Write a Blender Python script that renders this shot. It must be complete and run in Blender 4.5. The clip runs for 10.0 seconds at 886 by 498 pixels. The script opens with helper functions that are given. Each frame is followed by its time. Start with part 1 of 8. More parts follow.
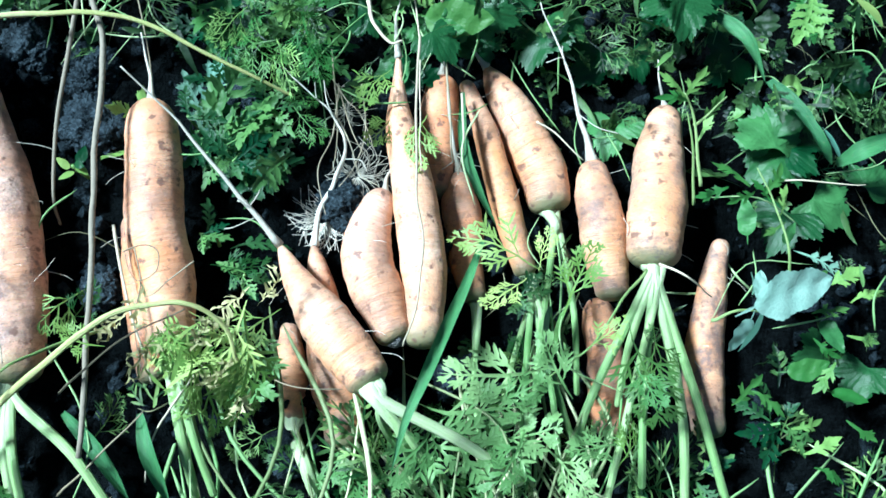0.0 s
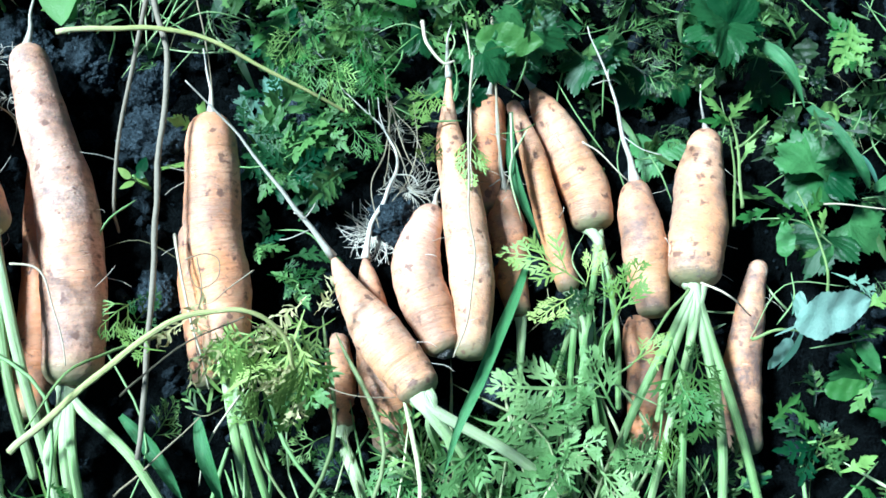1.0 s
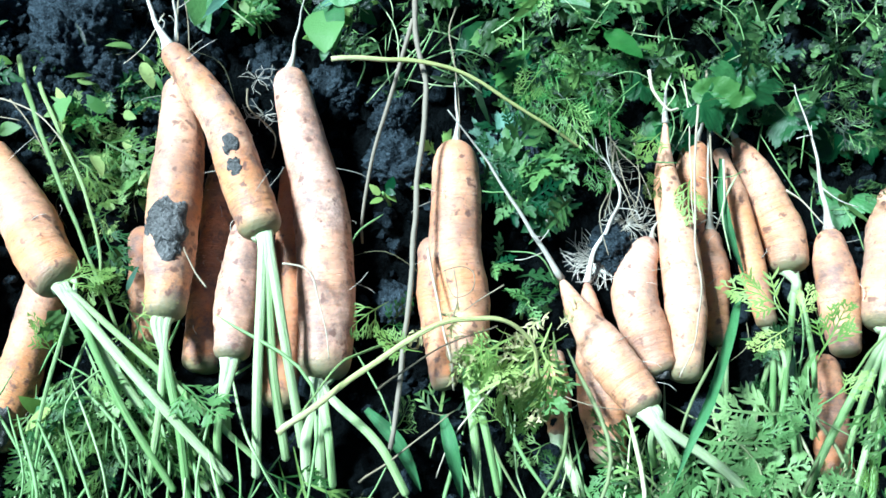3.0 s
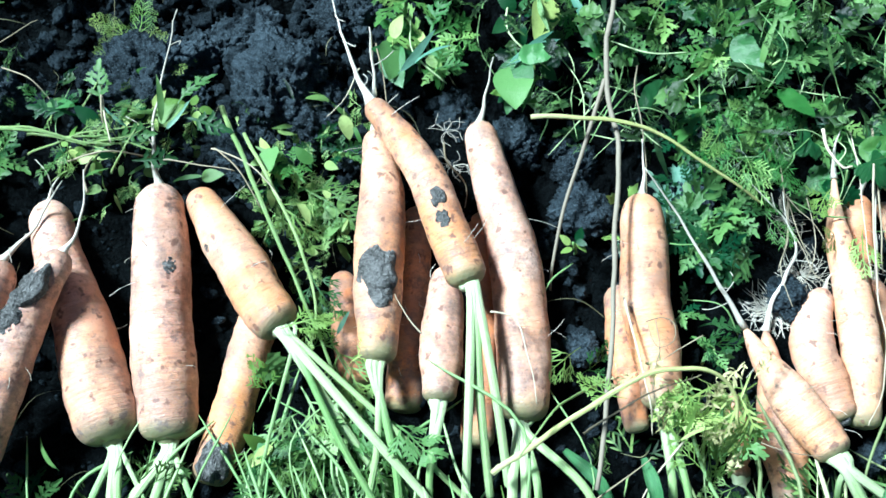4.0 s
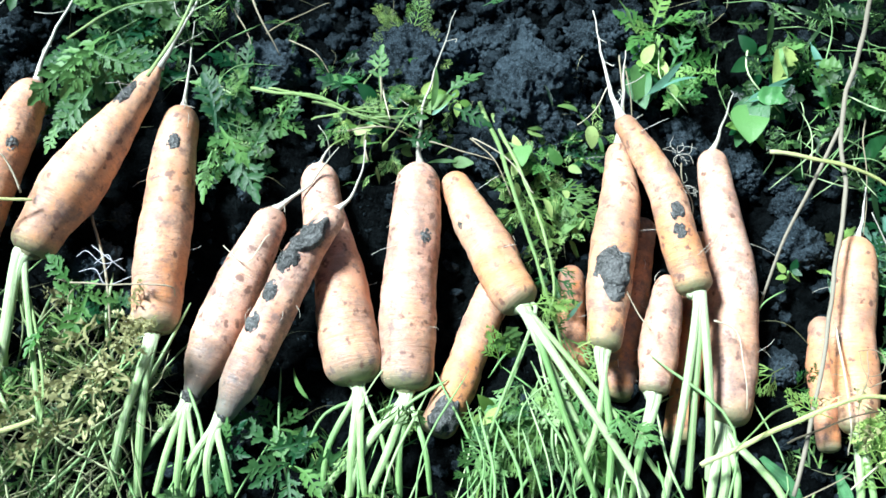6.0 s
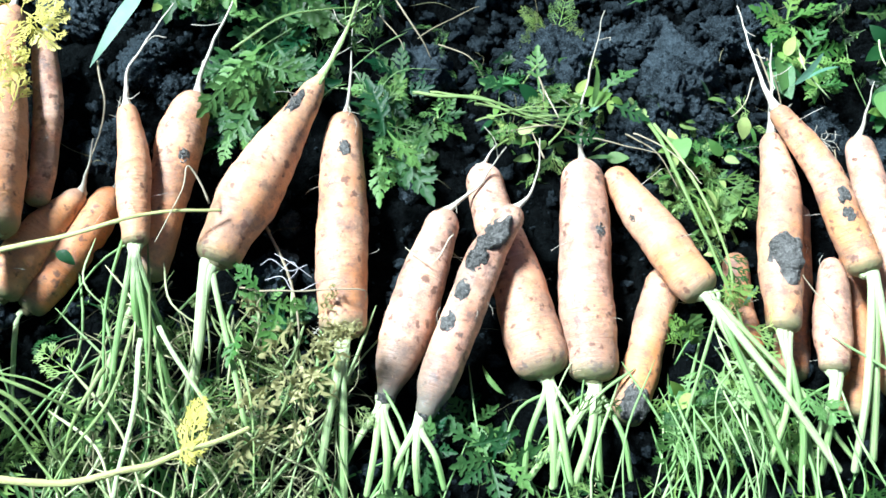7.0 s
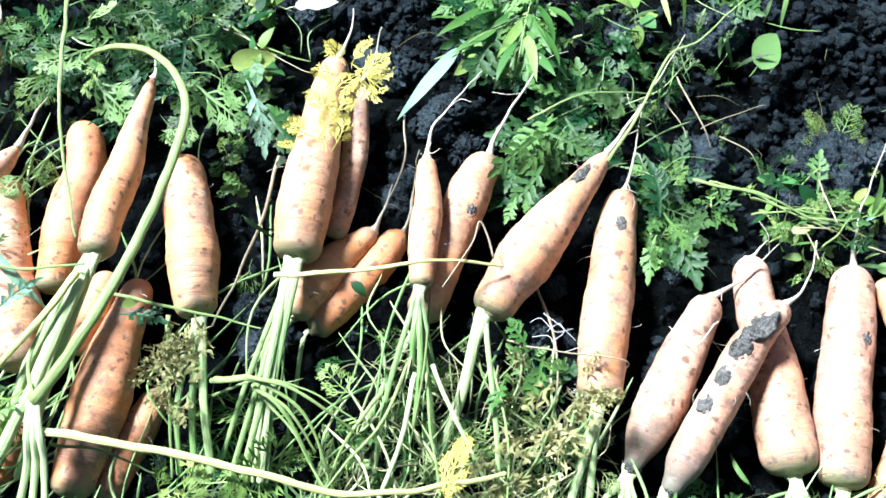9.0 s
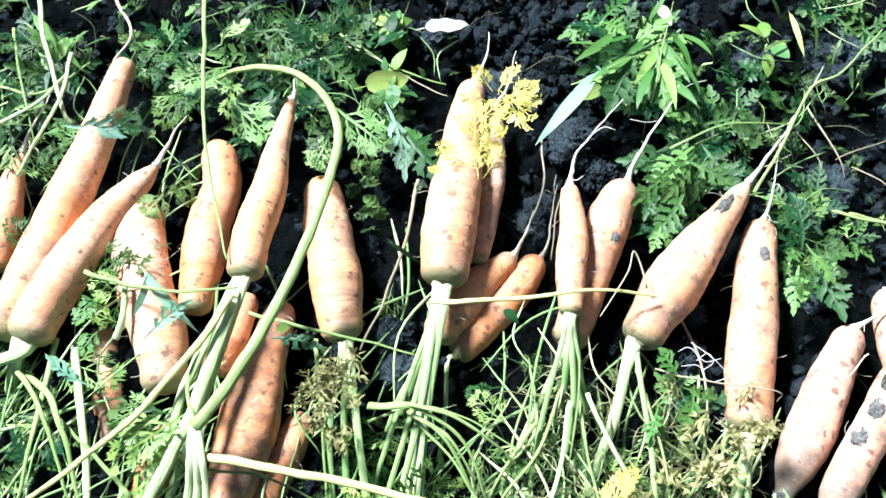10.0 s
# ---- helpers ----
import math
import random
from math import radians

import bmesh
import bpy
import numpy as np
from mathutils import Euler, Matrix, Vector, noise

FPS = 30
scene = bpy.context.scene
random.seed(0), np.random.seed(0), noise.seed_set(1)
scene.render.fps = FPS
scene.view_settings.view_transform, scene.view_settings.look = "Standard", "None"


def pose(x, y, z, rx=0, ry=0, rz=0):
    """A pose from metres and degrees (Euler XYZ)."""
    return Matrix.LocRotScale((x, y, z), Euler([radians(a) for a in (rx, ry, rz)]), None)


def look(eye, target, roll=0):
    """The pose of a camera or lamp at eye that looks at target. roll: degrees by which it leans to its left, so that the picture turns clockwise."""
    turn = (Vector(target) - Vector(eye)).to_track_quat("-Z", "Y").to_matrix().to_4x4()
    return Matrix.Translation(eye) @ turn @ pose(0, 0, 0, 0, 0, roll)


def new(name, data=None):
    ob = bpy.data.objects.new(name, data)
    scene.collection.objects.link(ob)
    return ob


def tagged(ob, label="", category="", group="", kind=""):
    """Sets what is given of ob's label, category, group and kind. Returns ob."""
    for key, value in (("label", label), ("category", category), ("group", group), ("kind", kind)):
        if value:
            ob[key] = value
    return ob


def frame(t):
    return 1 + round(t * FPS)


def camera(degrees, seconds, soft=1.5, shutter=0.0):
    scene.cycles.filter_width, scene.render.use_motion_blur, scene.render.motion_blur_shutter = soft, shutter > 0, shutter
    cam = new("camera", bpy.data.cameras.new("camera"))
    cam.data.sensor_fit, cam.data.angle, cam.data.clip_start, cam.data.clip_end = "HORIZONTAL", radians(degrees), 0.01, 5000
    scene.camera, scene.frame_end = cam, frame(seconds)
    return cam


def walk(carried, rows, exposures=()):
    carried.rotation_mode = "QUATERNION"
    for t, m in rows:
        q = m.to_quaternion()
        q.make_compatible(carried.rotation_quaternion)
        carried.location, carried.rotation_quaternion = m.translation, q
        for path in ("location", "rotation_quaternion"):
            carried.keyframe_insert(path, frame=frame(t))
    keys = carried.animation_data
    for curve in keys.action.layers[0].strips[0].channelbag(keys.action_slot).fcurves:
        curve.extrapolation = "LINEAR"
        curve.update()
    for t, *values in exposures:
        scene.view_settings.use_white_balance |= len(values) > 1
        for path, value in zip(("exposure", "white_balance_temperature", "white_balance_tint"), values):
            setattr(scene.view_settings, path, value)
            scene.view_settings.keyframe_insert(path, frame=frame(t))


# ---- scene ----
cam = camera(47.8, 10.0, soft=1.6)
METRES, EYE, TILT, LEAN, TURN = 0.9, 0.545, -75.28, -1.88, 0.0
ROWS = [
    (0.0, 0.0, 0.0, 0.0, -0.0, 0.0, 0.0),
    (0.5, -0.0138, -0.0076, 0.0014, 0.19, 0.55, -0.54),
    (0.8, -0.0203, -0.0126, -0.0044, 0.4, 0.96, -0.91),
    (1.0, -0.0275, -0.0171, -0.0034, 0.3, 1.1, -1.15),
    (1.5, -0.0495, -0.0293, -0.0096, 0.43, 1.6, -1.74),
    (2.0, -0.0721, -0.0432, -0.0177, 0.85, 2.25, -2.64),
    (2.2, -0.0831, -0.05, -0.0167, 0.81, 2.21, -3.07),
    (3.3, -0.2054, -0.0877, -0.0277, 1.9, 3.79, -6.06),
    (3.5, -0.2379, -0.093, -0.0191, 1.58, 3.61, -6.43),
    (4.0, -0.295, -0.1222, -0.0141, 2.02, 3.97, -6.09),
    (4.2, -0.3156, -0.1354, -0.0189, 2.33, 4.65, -6.62),
    (4.5, -0.3177, -0.1437, -0.0201, 3.41, 4.37, -9.28),
    (4.8, -0.3093, -0.1556, -0.0219, 4.84, 4.28, -10.26),
    (5.0, -0.2992, -0.1682, -0.0327, 5.47, 5.27, -11.43),
    (5.2, -0.3045, -0.1776, -0.037, 5.89, 4.92, -12.2),
    (5.5, -0.335, -0.1889, -0.0558, 6.8, 5.03, -14.5),
    (5.7, -0.3642, -0.1949, -0.0609, 6.28, 4.61, -15.28),
    (6.8, -0.5774, -0.2269, -0.1142, 1.75, 5.91, -12.79),
    (7.0, -0.5999, -0.2296, -0.1239, 1.76, 6.0, -12.24),
    (7.2, -0.6178, -0.2347, -0.1305, 1.76, 6.36, -11.76),
    (7.5, -0.6461, -0.2476, -0.1388, 2.51, 7.01, -11.86),
    (7.8, -0.6583, -0.2537, -0.1454, 3.99, 7.56, -12.97),
    (8.0, -0.6593, -0.2539, -0.1514, 5.26, 7.26, -14.49),
    (8.2, -0.6597, -0.256, -0.1438, 7.29, 6.13, -15.6),
    (8.5, -0.6663, -0.2643, -0.1433, 8.57, 6.03, -17.63),
    (8.8, -0.6739, -0.2815, -0.134, 10.58, 5.43, -19.97),
    (9.0, -0.6702, -0.2834, -0.1503, 11.1, 6.91, -21.67),
    (9.2, -0.685, -0.2888, -0.1516, 11.57, 6.47, -23.26),
    (9.5, -0.7198, -0.2931, -0.1551, 11.6, 6.07, -24.43),
    (9.8, -0.7748, -0.3072, -0.1602, 10.84, 6.09, -23.84),
    (10.0, -0.8148, -0.317, -0.1796, 9.54, 7.1, -22.4),
]
walk(cam, [(t, pose(0, 0, EYE, TILT, LEAN, TURN) @ pose(METRES * x, METRES * y, METRES * z, 90 + pitch, roll, yaw)) for t, x, y, z, yaw, pitch, roll in ROWS],
     exposures=[(0.0, 1.13, 4900, 3), (3.5, 1.22, 5020, 4), (5.0, 1.26, 5300, 6), (7.0, 1.39, 5480, 10), (8.5, 1.62, 5615, 14), (10.0, 1.76, 5750, 17)])

# ---- light ----
world = bpy.data.worlds.new("world")
scene.world = world
world.use_nodes = True
wn = world.node_tree.nodes
SUN_AZ, SUN_EL = 160.0, 50.0        # degrees from +x towards +y, and above the ground
sky = wn.new("ShaderNodeTexSky")
sky.sky_type, sky.sun_disc = "NISHITA", False
sky.sun_elevation, sky.sun_rotation = radians(SUN_EL), radians(90 - SUN_AZ)
wn["Background"].inputs["Strength"].default_value = 0.020
world.node_tree.links.new(sky.outputs[0], wn["Background"].inputs["Color"])
sun_data = bpy.data.lights.new("sun", "SUN")
sun_data.energy, sun_data.angle, sun_data.color = 5.5, radians(12), (1.0, 0.97, 0.92)
sun = new("sun", sun_data)
sd = Vector((math.cos(radians(SUN_EL)) * math.cos(radians(SUN_AZ)), math.cos(radians(SUN_EL)) * math.sin(radians(SUN_AZ)), math.sin(radians(SUN_EL))))
sun.matrix_world = look(sd * 5, (0, 0, 0))


# ---- materials ----
def material(name):
    m = bpy.data.materials.new(name)
    m.use_nodes = True
    nt = m.node_tree
    return m, nt, nt.nodes["Principled BSDF"]


def node(nt, kind, _props=None, **inputs):
    n = nt.nodes.new("ShaderNode" + kind)
    for key, value in (_props or {}).items():
        setattr(n, key, value)
    for key, value in inputs.items():
        sock = n.inputs[int(key[1:]) if key[0] == "i" and key[1:].isdigit() else key.replace("_", " ")]
        if hasattr(value, "is_output"):
            nt.links.new(value, sock)
        else:
            sock.default_value = value
    return n


def ramp(nt, fac, *stops):
    n = node(nt, "ValToRGB", i0=fac)
    el = n.color_ramp.elements
    while len(el) < len(stops):
        el.new(0.5)
    for e, (p, c) in zip(el, stops):
        e.position, e.color = p, (*c, 1) if len(c) == 3 else c
    return n.outputs[0]


def mix(nt, fac, a, b, blend="MIX"):
    n = nt.nodes.new("ShaderNodeMix")
    n.data_type, n.blend_type = "RGBA", blend
    for i, v in ((0, fac), (6, a), (7, b)):
        if hasattr(v, "is_output"):
            nt.links.new(v, n.inputs[i])
        else:
            n.inputs[i].default_value = v if i == 0 else (*v, 1)
    return n.outputs[2]


def noise_tex(nt, vec, scale, detail=4, rough=0.6):
    return node(nt, "TexNoise", Vector=vec, Scale=scale, Detail=detail, Roughness=rough).outputs[0]


def math_node(nt, op, a, b=0.0, clamp=False):
    return node(nt, "Math", dict(operation=op, use_clamp=clamp), i0=a, i1=b).outputs[0]


def bump(nt, bsdf, height, strength, distance):
    nt.links.new(node(nt, "Bump", Height=height, Strength=strength, Distance=distance).outputs[0], bsdf.inputs["Normal"])


def soil_material(name, dark, light):
    m, nt, b = material(name)
    pos = node(nt, "NewGeometry").outputs["Position"]
    a, c, d = noise_tex(nt, pos, 14), noise_tex(nt, pos, 120, 6, 0.7), noise_tex(nt, pos, 600, 3)
    mid = tuple((x + y) / 2 for x, y in zip(dark, light))
    # Bump hollows also get the dark tone: pit shade painted into the colour.
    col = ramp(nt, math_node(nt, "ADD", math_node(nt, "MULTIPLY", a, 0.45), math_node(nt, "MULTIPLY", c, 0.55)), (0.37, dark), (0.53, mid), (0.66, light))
    grit = ramp(nt, d, (0.50, (0, 0, 0)), (0.70, (1, 1, 1)))
    grain = node(nt, "TexVoronoi", Vector=pos, Scale=330.0, Randomness=1.0).outputs["Distance"]
    nt.links.new(mix(nt, math_node(nt, "MULTIPLY", grit, 0.6), col, tuple(min(1, x * 1.25) for x in light)), b.inputs["Base Color"])
    b.inputs["Roughness"].default_value = 0.95
    b.inputs["Specular IOR Level"].default_value = 0.01
    bump(nt, b, math_node(nt, "SUBTRACT", math_node(nt, "ADD", math_node(nt, "MULTIPLY", c, 1.6), math_node(nt, "MULTIPLY", d, 0.4)), math_node(nt, "MULTIPLY", grain, 0.15)), 1.0, 0.010)
    return m


# Near black: shade of the gaps between carrots and leaves put into the colour.
SHADED_SOIL = soil_material("soil", (0.0008, 0.0011, 0.0012), (0.0095, 0.0135, 0.0140))
CLOD = soil_material("dry_clod", (0.0024, 0.0037, 0.0043), (0.106, 0.152, 0.174))
CRUMB = soil_material("dark_crumb", (0.0016, 0.0024, 0.0026), (0.050, 0.073, 0.084))
MUD = soil_material("smeared_mud", (0.045, 0.050, 0.044), (0.36, 0.38, 0.35))


def carrot_material(name, dirt, hues, grime=0.12):
    m, nt, b = material(name)
    uv = node(nt, "UVMap").outputs[0]
    sep = node(nt, "SeparateXYZ", Vector=uv)
    around, along = sep.outputs[0], sep.outputs[1]
    pos = node(nt, "TexCoord").outputs["Object"]
    rnd = node(nt, "ObjectInfo").outputs["Random"]
    seed = node(nt, "CombineXYZ", X=math_node(nt, "MULTIPLY", rnd, 37.0), Y=math_node(nt, "MULTIPLY", rnd, 11.0)).outputs[0]
    p = node(nt, "VectorMath", dict(operation="ADD"), i0=pos, i1=seed).outputs[0]
    # skin: pale, dusty orange with cross bands
    big, fine = noise_tex(nt, p, 28), noise_tex(nt, p, 160, 5, 0.7)
    band_v = node(nt, "CombineXYZ", X=math_node(nt, "MULTIPLY", around, 2.2), Y=math_node(nt, "MULTIPLY", along, 17.0), Z=math_node(nt, "MULTIPLY", rnd, 50.0)).outputs[0]
    bands = noise_tex(nt, band_v, 1.3, 4, 0.65)
    skin = ramp(nt, big, (0.36, hues[0]), (0.52, hues[1]), (0.68, hues[2]))
    skin = mix(nt, math_node(nt, "MULTIPLY", ramp(nt, bands, (0.48, (0, 0, 0)), (0.66, (1, 1, 1))), 0.42), skin, (0.50, 0.28, 0.175))
    line_v = node(nt, "CombineXYZ", X=math_node(nt, "MULTIPLY", around, 1.6), Y=math_node(nt, "MULTIPLY", along, 62.0), Z=math_node(nt, "MULTIPLY", rnd, 30.0)).outputs[0]
    lines = noise_tex(nt, line_v, 1.0, 3, 0.6)
    skin = mix(nt, math_node(nt, "MULTIPLY", ramp(nt, lines, (0.50, (0, 0, 0)), (0.64, (1, 1, 1))), 0.38), skin, (0.50, 0.265, 0.135))
    low = noise_tex(nt, p, 11, 2)
    skin = mix(nt, math_node(nt, "MULTIPLY", ramp(nt, math_node(nt, "ADD", low, math_node(nt, "MULTIPLY", along, 0.25)), (0.58, (0, 0, 0)), (0.80, (1, 1, 1))), 0.55), skin, hues[3])
    crease = ramp(nt, bands, (0.47, (0, 0, 0)), (0.495, (1, 1, 1)), (0.52, (0, 0, 0)))
    skin = mix(nt, math_node(nt, "MULTIPLY", math_node(nt, "MULTIPLY", crease, ramp(nt, fine, (0.45, (0, 0, 0)), (0.6, (1, 1, 1)))), 0.6), skin, (0.22, 0.12, 0.08))
    # green-brown shoulder next to the crown
    edge = math_node(nt, "ADD", along, math_node(nt, "MULTIPLY", math_node(nt, "SUBTRACT", big, 0.5), 0.10))
    skin = mix(nt, math_node(nt, "MULTIPLY", ramp(nt, edge, (0.915, (0, 0, 0)), (0.99, (1, 1, 1))), 0.80), skin, (0.27, 0.25, 0.145))
    # clinging earth: film, smears and round specks
    film = ramp(nt, noise_tex(nt, p, 62, 7, 0.75), (0.55 - 0.10 * dirt, (0, 0, 0)), (0.70 - 0.10 * dirt, (1, 1, 1)))
    ends = math_node(nt, "ADD", ramp(nt, along, (0.72, (0, 0, 0)), (1.0, (grime, grime, grime))), ramp(nt, along, (0.0, (0.05, 0.05, 0.05)), (0.14, (0, 0, 0))))
    stain = ramp(nt, math_node(nt, "ADD", noise_tex(nt, p, 24, 5, 0.7), ends), (0.545 - 0.09 * dirt, (0, 0, 0)), (0.65 - 0.09 * dirt, (1, 1, 1)))
    skin = mix(nt, math_node(nt, "MULTIPLY", stain, 0.60), skin, (0.25, 0.175, 0.125))
    dots = ramp(nt, noise_tex(nt, p, 330, 3, 0.6), (0.63, (0, 0, 0)), (0.70, (1, 1, 1)))
    skin = mix(nt, math_node(nt, "MULTIPLY", dots, 0.65), skin, (0.22, 0.13, 0.09))
    skin = mix(nt, math_node(nt, "MULTIPLY", film, 0.60 + 0.30 * dirt), skin, (0.165, 0.120, 0.10))
    skin = mix(nt, math_node(nt, "MULTIPLY", ramp(nt, edge, (0.925, (0, 0, 0)), (0.985, (1, 1, 1))), 0.70), skin, (0.165, 0.195, 0.085))
    warp = node(nt, "VectorMath", dict(operation="SCALE"), i0=node(nt, "TexNoise", Vector=p, Scale=170.0, Detail=3.0).outputs[1], Scale=0.012).outputs[0]
    cell = node(nt, "TexVoronoi", Vector=node(nt, "VectorMath", dict(operation="ADD"), i0=p, i1=warp).outputs[0], Scale=125.0, Randomness=1.0)
    keep = ramp(nt, node(nt, "SeparateXYZ", Vector=cell.outputs["Color"]).outputs[0], (0.66 - 0.16 * dirt, (0, 0, 0)), (0.72 - 0.16 * dirt, (1, 1, 1)))
    speck = ramp(nt, math_node(nt, "ADD", cell.outputs["Distance"], math_node(nt, "MULTIPLY", fine, 0.5)), (0.44, (1, 1, 1)), (0.62, (0, 0, 0)))
    spots = math_node(nt, "MULTIPLY", keep, speck)
    skin = mix(nt, math_node(nt, "MULTIPLY", spots, 0.85), skin, (0.15, 0.085, 0.06))
    blot = ramp(nt, noise_tex(nt, p, 46, 7, 0.72), (0.635 - 0.06 * dirt, (0, 0, 0)), (0.69 - 0.06 * dirt, (1, 1, 1)))
    skin = mix(nt, math_node(nt, "MULTIPLY", blot, 0.70), skin, (0.13, 0.110, 0.10))
    if grime > 0.3:
        cake = ramp(nt, math_node(nt, "ADD", along, math_node(nt, "MULTIPLY", math_node(nt, "SUBTRACT", noise_tex(nt, p, 38, 5, 0.7), 0.5), 0.35)), (0.74, (0, 0, 0)), (0.95, (1, 1, 1)))
        skin = mix(nt, math_node(nt, "MULTIPLY", cake, 0.85), skin, (0.15, 0.15, 0.12))
    # short pale cross scars
    scar_v = node(nt, "CombineXYZ", X=math_node(nt, "MULTIPLY", around, 5.0), Y=math_node(nt, "MULTIPLY", along, 70.0), Z=math_node(nt, "MULTIPLY", rnd, 90.0)).outputs[0]
    scar = ramp(nt, noise_tex(nt, scar_v, 1.0, 2), (0.70, (0, 0, 0)), (0.76, (1, 1, 1)))
    skin = mix(nt, math_node(nt, "MULTIPLY", scar, 0.55), skin, (0.82, 0.60, 0.42))
    nt.links.new(skin, b.inputs["Base Color"])
    b.inputs["Roughness"].default_value = 0.55
    b.inputs["Subsurface Weight"].default_value = 0.12
    b.inputs["Subsurface Radius"].default_value = (0.004, 0.0015, 0.0006)
    b.inputs["Specular IOR Level"].default_value = 0.35
    h = math_node(nt, "ADD", math_node(nt, "SUBTRACT", bands, math_node(nt, "MULTIPLY", lines, 0.5)), math_node(nt, "MULTIPLY", fine, 0.35))
    bump(nt, b, math_node(nt, "SUBTRACT", h, math_node(nt, "MULTIPLY", scar, 0.4)), 0.60, 0.0020)
    return m


HUES = {
    "rosy": ((0.57, 0.30, 0.19), (0.645, 0.41, 0.285), (0.71, 0.515, 0.38), (0.60, 0.30, 0.13)),
    "pale": ((0.60, 0.325, 0.18), (0.68, 0.445, 0.285), (0.75, 0.555, 0.395), (0.62, 0.31, 0.115)),
    "mid": ((0.56, 0.265, 0.12), (0.625, 0.36, 0.207), (0.68, 0.45, 0.28), (0.60, 0.275, 0.08)),
    "orange": ((0.53, 0.205, 0.070), (0.59, 0.285, 0.135), (0.64, 0.36, 0.20), (0.57, 0.22, 0.055)),
}
SKIN = {(h, k): carrot_material(f"{h}_carrot_skin", d, c) for h, c in HUES.items() for k, d in enumerate((0.0, 0.5, 1.0))}
SKIN["rosy", 3] = carrot_material("grimy_carrot_skin", 0.7, HUES["rosy"], 0.45)


def plant_material(name, low, high, rough=0.5, thin=0.25, scale=90, island=False):
    m, nt, b = material(name)
    rnd = node(nt, "NewGeometry").outputs["Random Per Island"] if island else node(nt, "ObjectInfo").outputs["Random"]
    pos = node(nt, "TexCoord").outputs["Object"]
    geo = node(nt, "NewGeometry").outputs["Position"]
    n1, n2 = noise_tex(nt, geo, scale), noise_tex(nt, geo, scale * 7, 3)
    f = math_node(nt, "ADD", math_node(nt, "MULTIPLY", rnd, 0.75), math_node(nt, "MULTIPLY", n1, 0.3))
    # Ramp weighted to the low colour: shade among the leaves put into tone.
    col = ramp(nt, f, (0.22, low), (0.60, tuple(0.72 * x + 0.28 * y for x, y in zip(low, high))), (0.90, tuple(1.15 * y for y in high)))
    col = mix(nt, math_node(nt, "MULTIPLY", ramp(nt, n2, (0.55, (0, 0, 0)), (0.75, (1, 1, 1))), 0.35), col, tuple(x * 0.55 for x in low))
    nt.links.new(col, b.inputs["Base Color"])
    b.inputs["Roughness"].default_value = rough
    b.inputs["Specular IOR Level"].default_value = 0.3
    bump(nt, b, n2, 0.3, 0.002)
    if thin:
        tr = node(nt, "BsdfTranslucent", Color=mix(nt, 0.5, col, tuple(min(1, x * 1.6) for x in high)))
        sh = node(nt, "MixShader", i0=thin, i1=b.outputs[0], i2=tr.outputs[0])
        nt.links.new(sh.outputs[0], nt.nodes["Material Output"].inputs["Surface"])
    return m


LEAF = plant_material("weed_leaf", (0.008, 0.058, 0.020), (0.115, 0.245, 0.062), 0.42)
LEAF_BROAD = plant_material("broad_leaf", (0.006, 0.048, 0.014), (0.080, 0.225, 0.065), 0.36)
LEAF_BLUE = plant_material("grey_green_leaf", (0.10, 0.25, 0.165), (0.25, 0.43, 0.30), 0.5)
LEAF_LIGHT = plant_material("light_green_leaf", (0.11, 0.235, 0.04), (0.37, 0.49, 0.14), 0.45)
LEAF_CARROT = plant_material("carrot_leaf_green", (0.013, 0.075, 0.015), (0.19, 0.32, 0.075), 0.45)
LEAF_YELLOW = plant_material("yellowed_leaf", (0.48, 0.46, 0.085), (0.68, 0.66, 0.22), 0.6)
LEAF_DRY = plant_material("withered_leaf", (0.19, 0.20, 0.075), (0.47, 0.47, 0.23), 0.7)
LEAF_FRESH = plant_material("fresh_weed_leaf", (0.035, 0.14, 0.025), (0.21, 0.37, 0.09), 0.45)
LEAF_LIME = plant_material("lime_leaf", (0.12, 0.27, 0.075), (0.25, 0.41, 0.16), 0.42)
LEAF_TOPS = plant_material("fresh_carrot_tops", (0.075, 0.20, 0.05), (0.29, 0.45, 0.17), 0.42)
LEAF_PALE = plant_material("dry_pale_leaf", (0.30, 0.29, 0.24), (0.50, 0.49, 0.42), 0.7)
LEAF_MINT = plant_material("pale_mint_leaf", (0.21, 0.39, 0.30), (0.40, 0.56, 0.45), 0.5)
# Near-black low tone puts the shade deep among the weeds into colour.
COVER_SHADED = plant_material("shaded_weed_cover", (0.0015, 0.014, 0.005), (0.120, 0.245, 0.065), 0.42, island=True)
COVER_CARROT = plant_material("carrot_top_cover", (0.007, 0.042, 0.010), (0.26, 0.42, 0.12), 0.42, island=True)
SEEDLING_COVER = plant_material("seedling_cover", (0.06, 0.17, 0.035), (0.36, 0.48, 0.16), 0.45, island=True)
COVER_DRY = plant_material("withered_cover", (0.07, 0.13, 0.035), (0.32, 0.40, 0.16), 0.7, island=True)


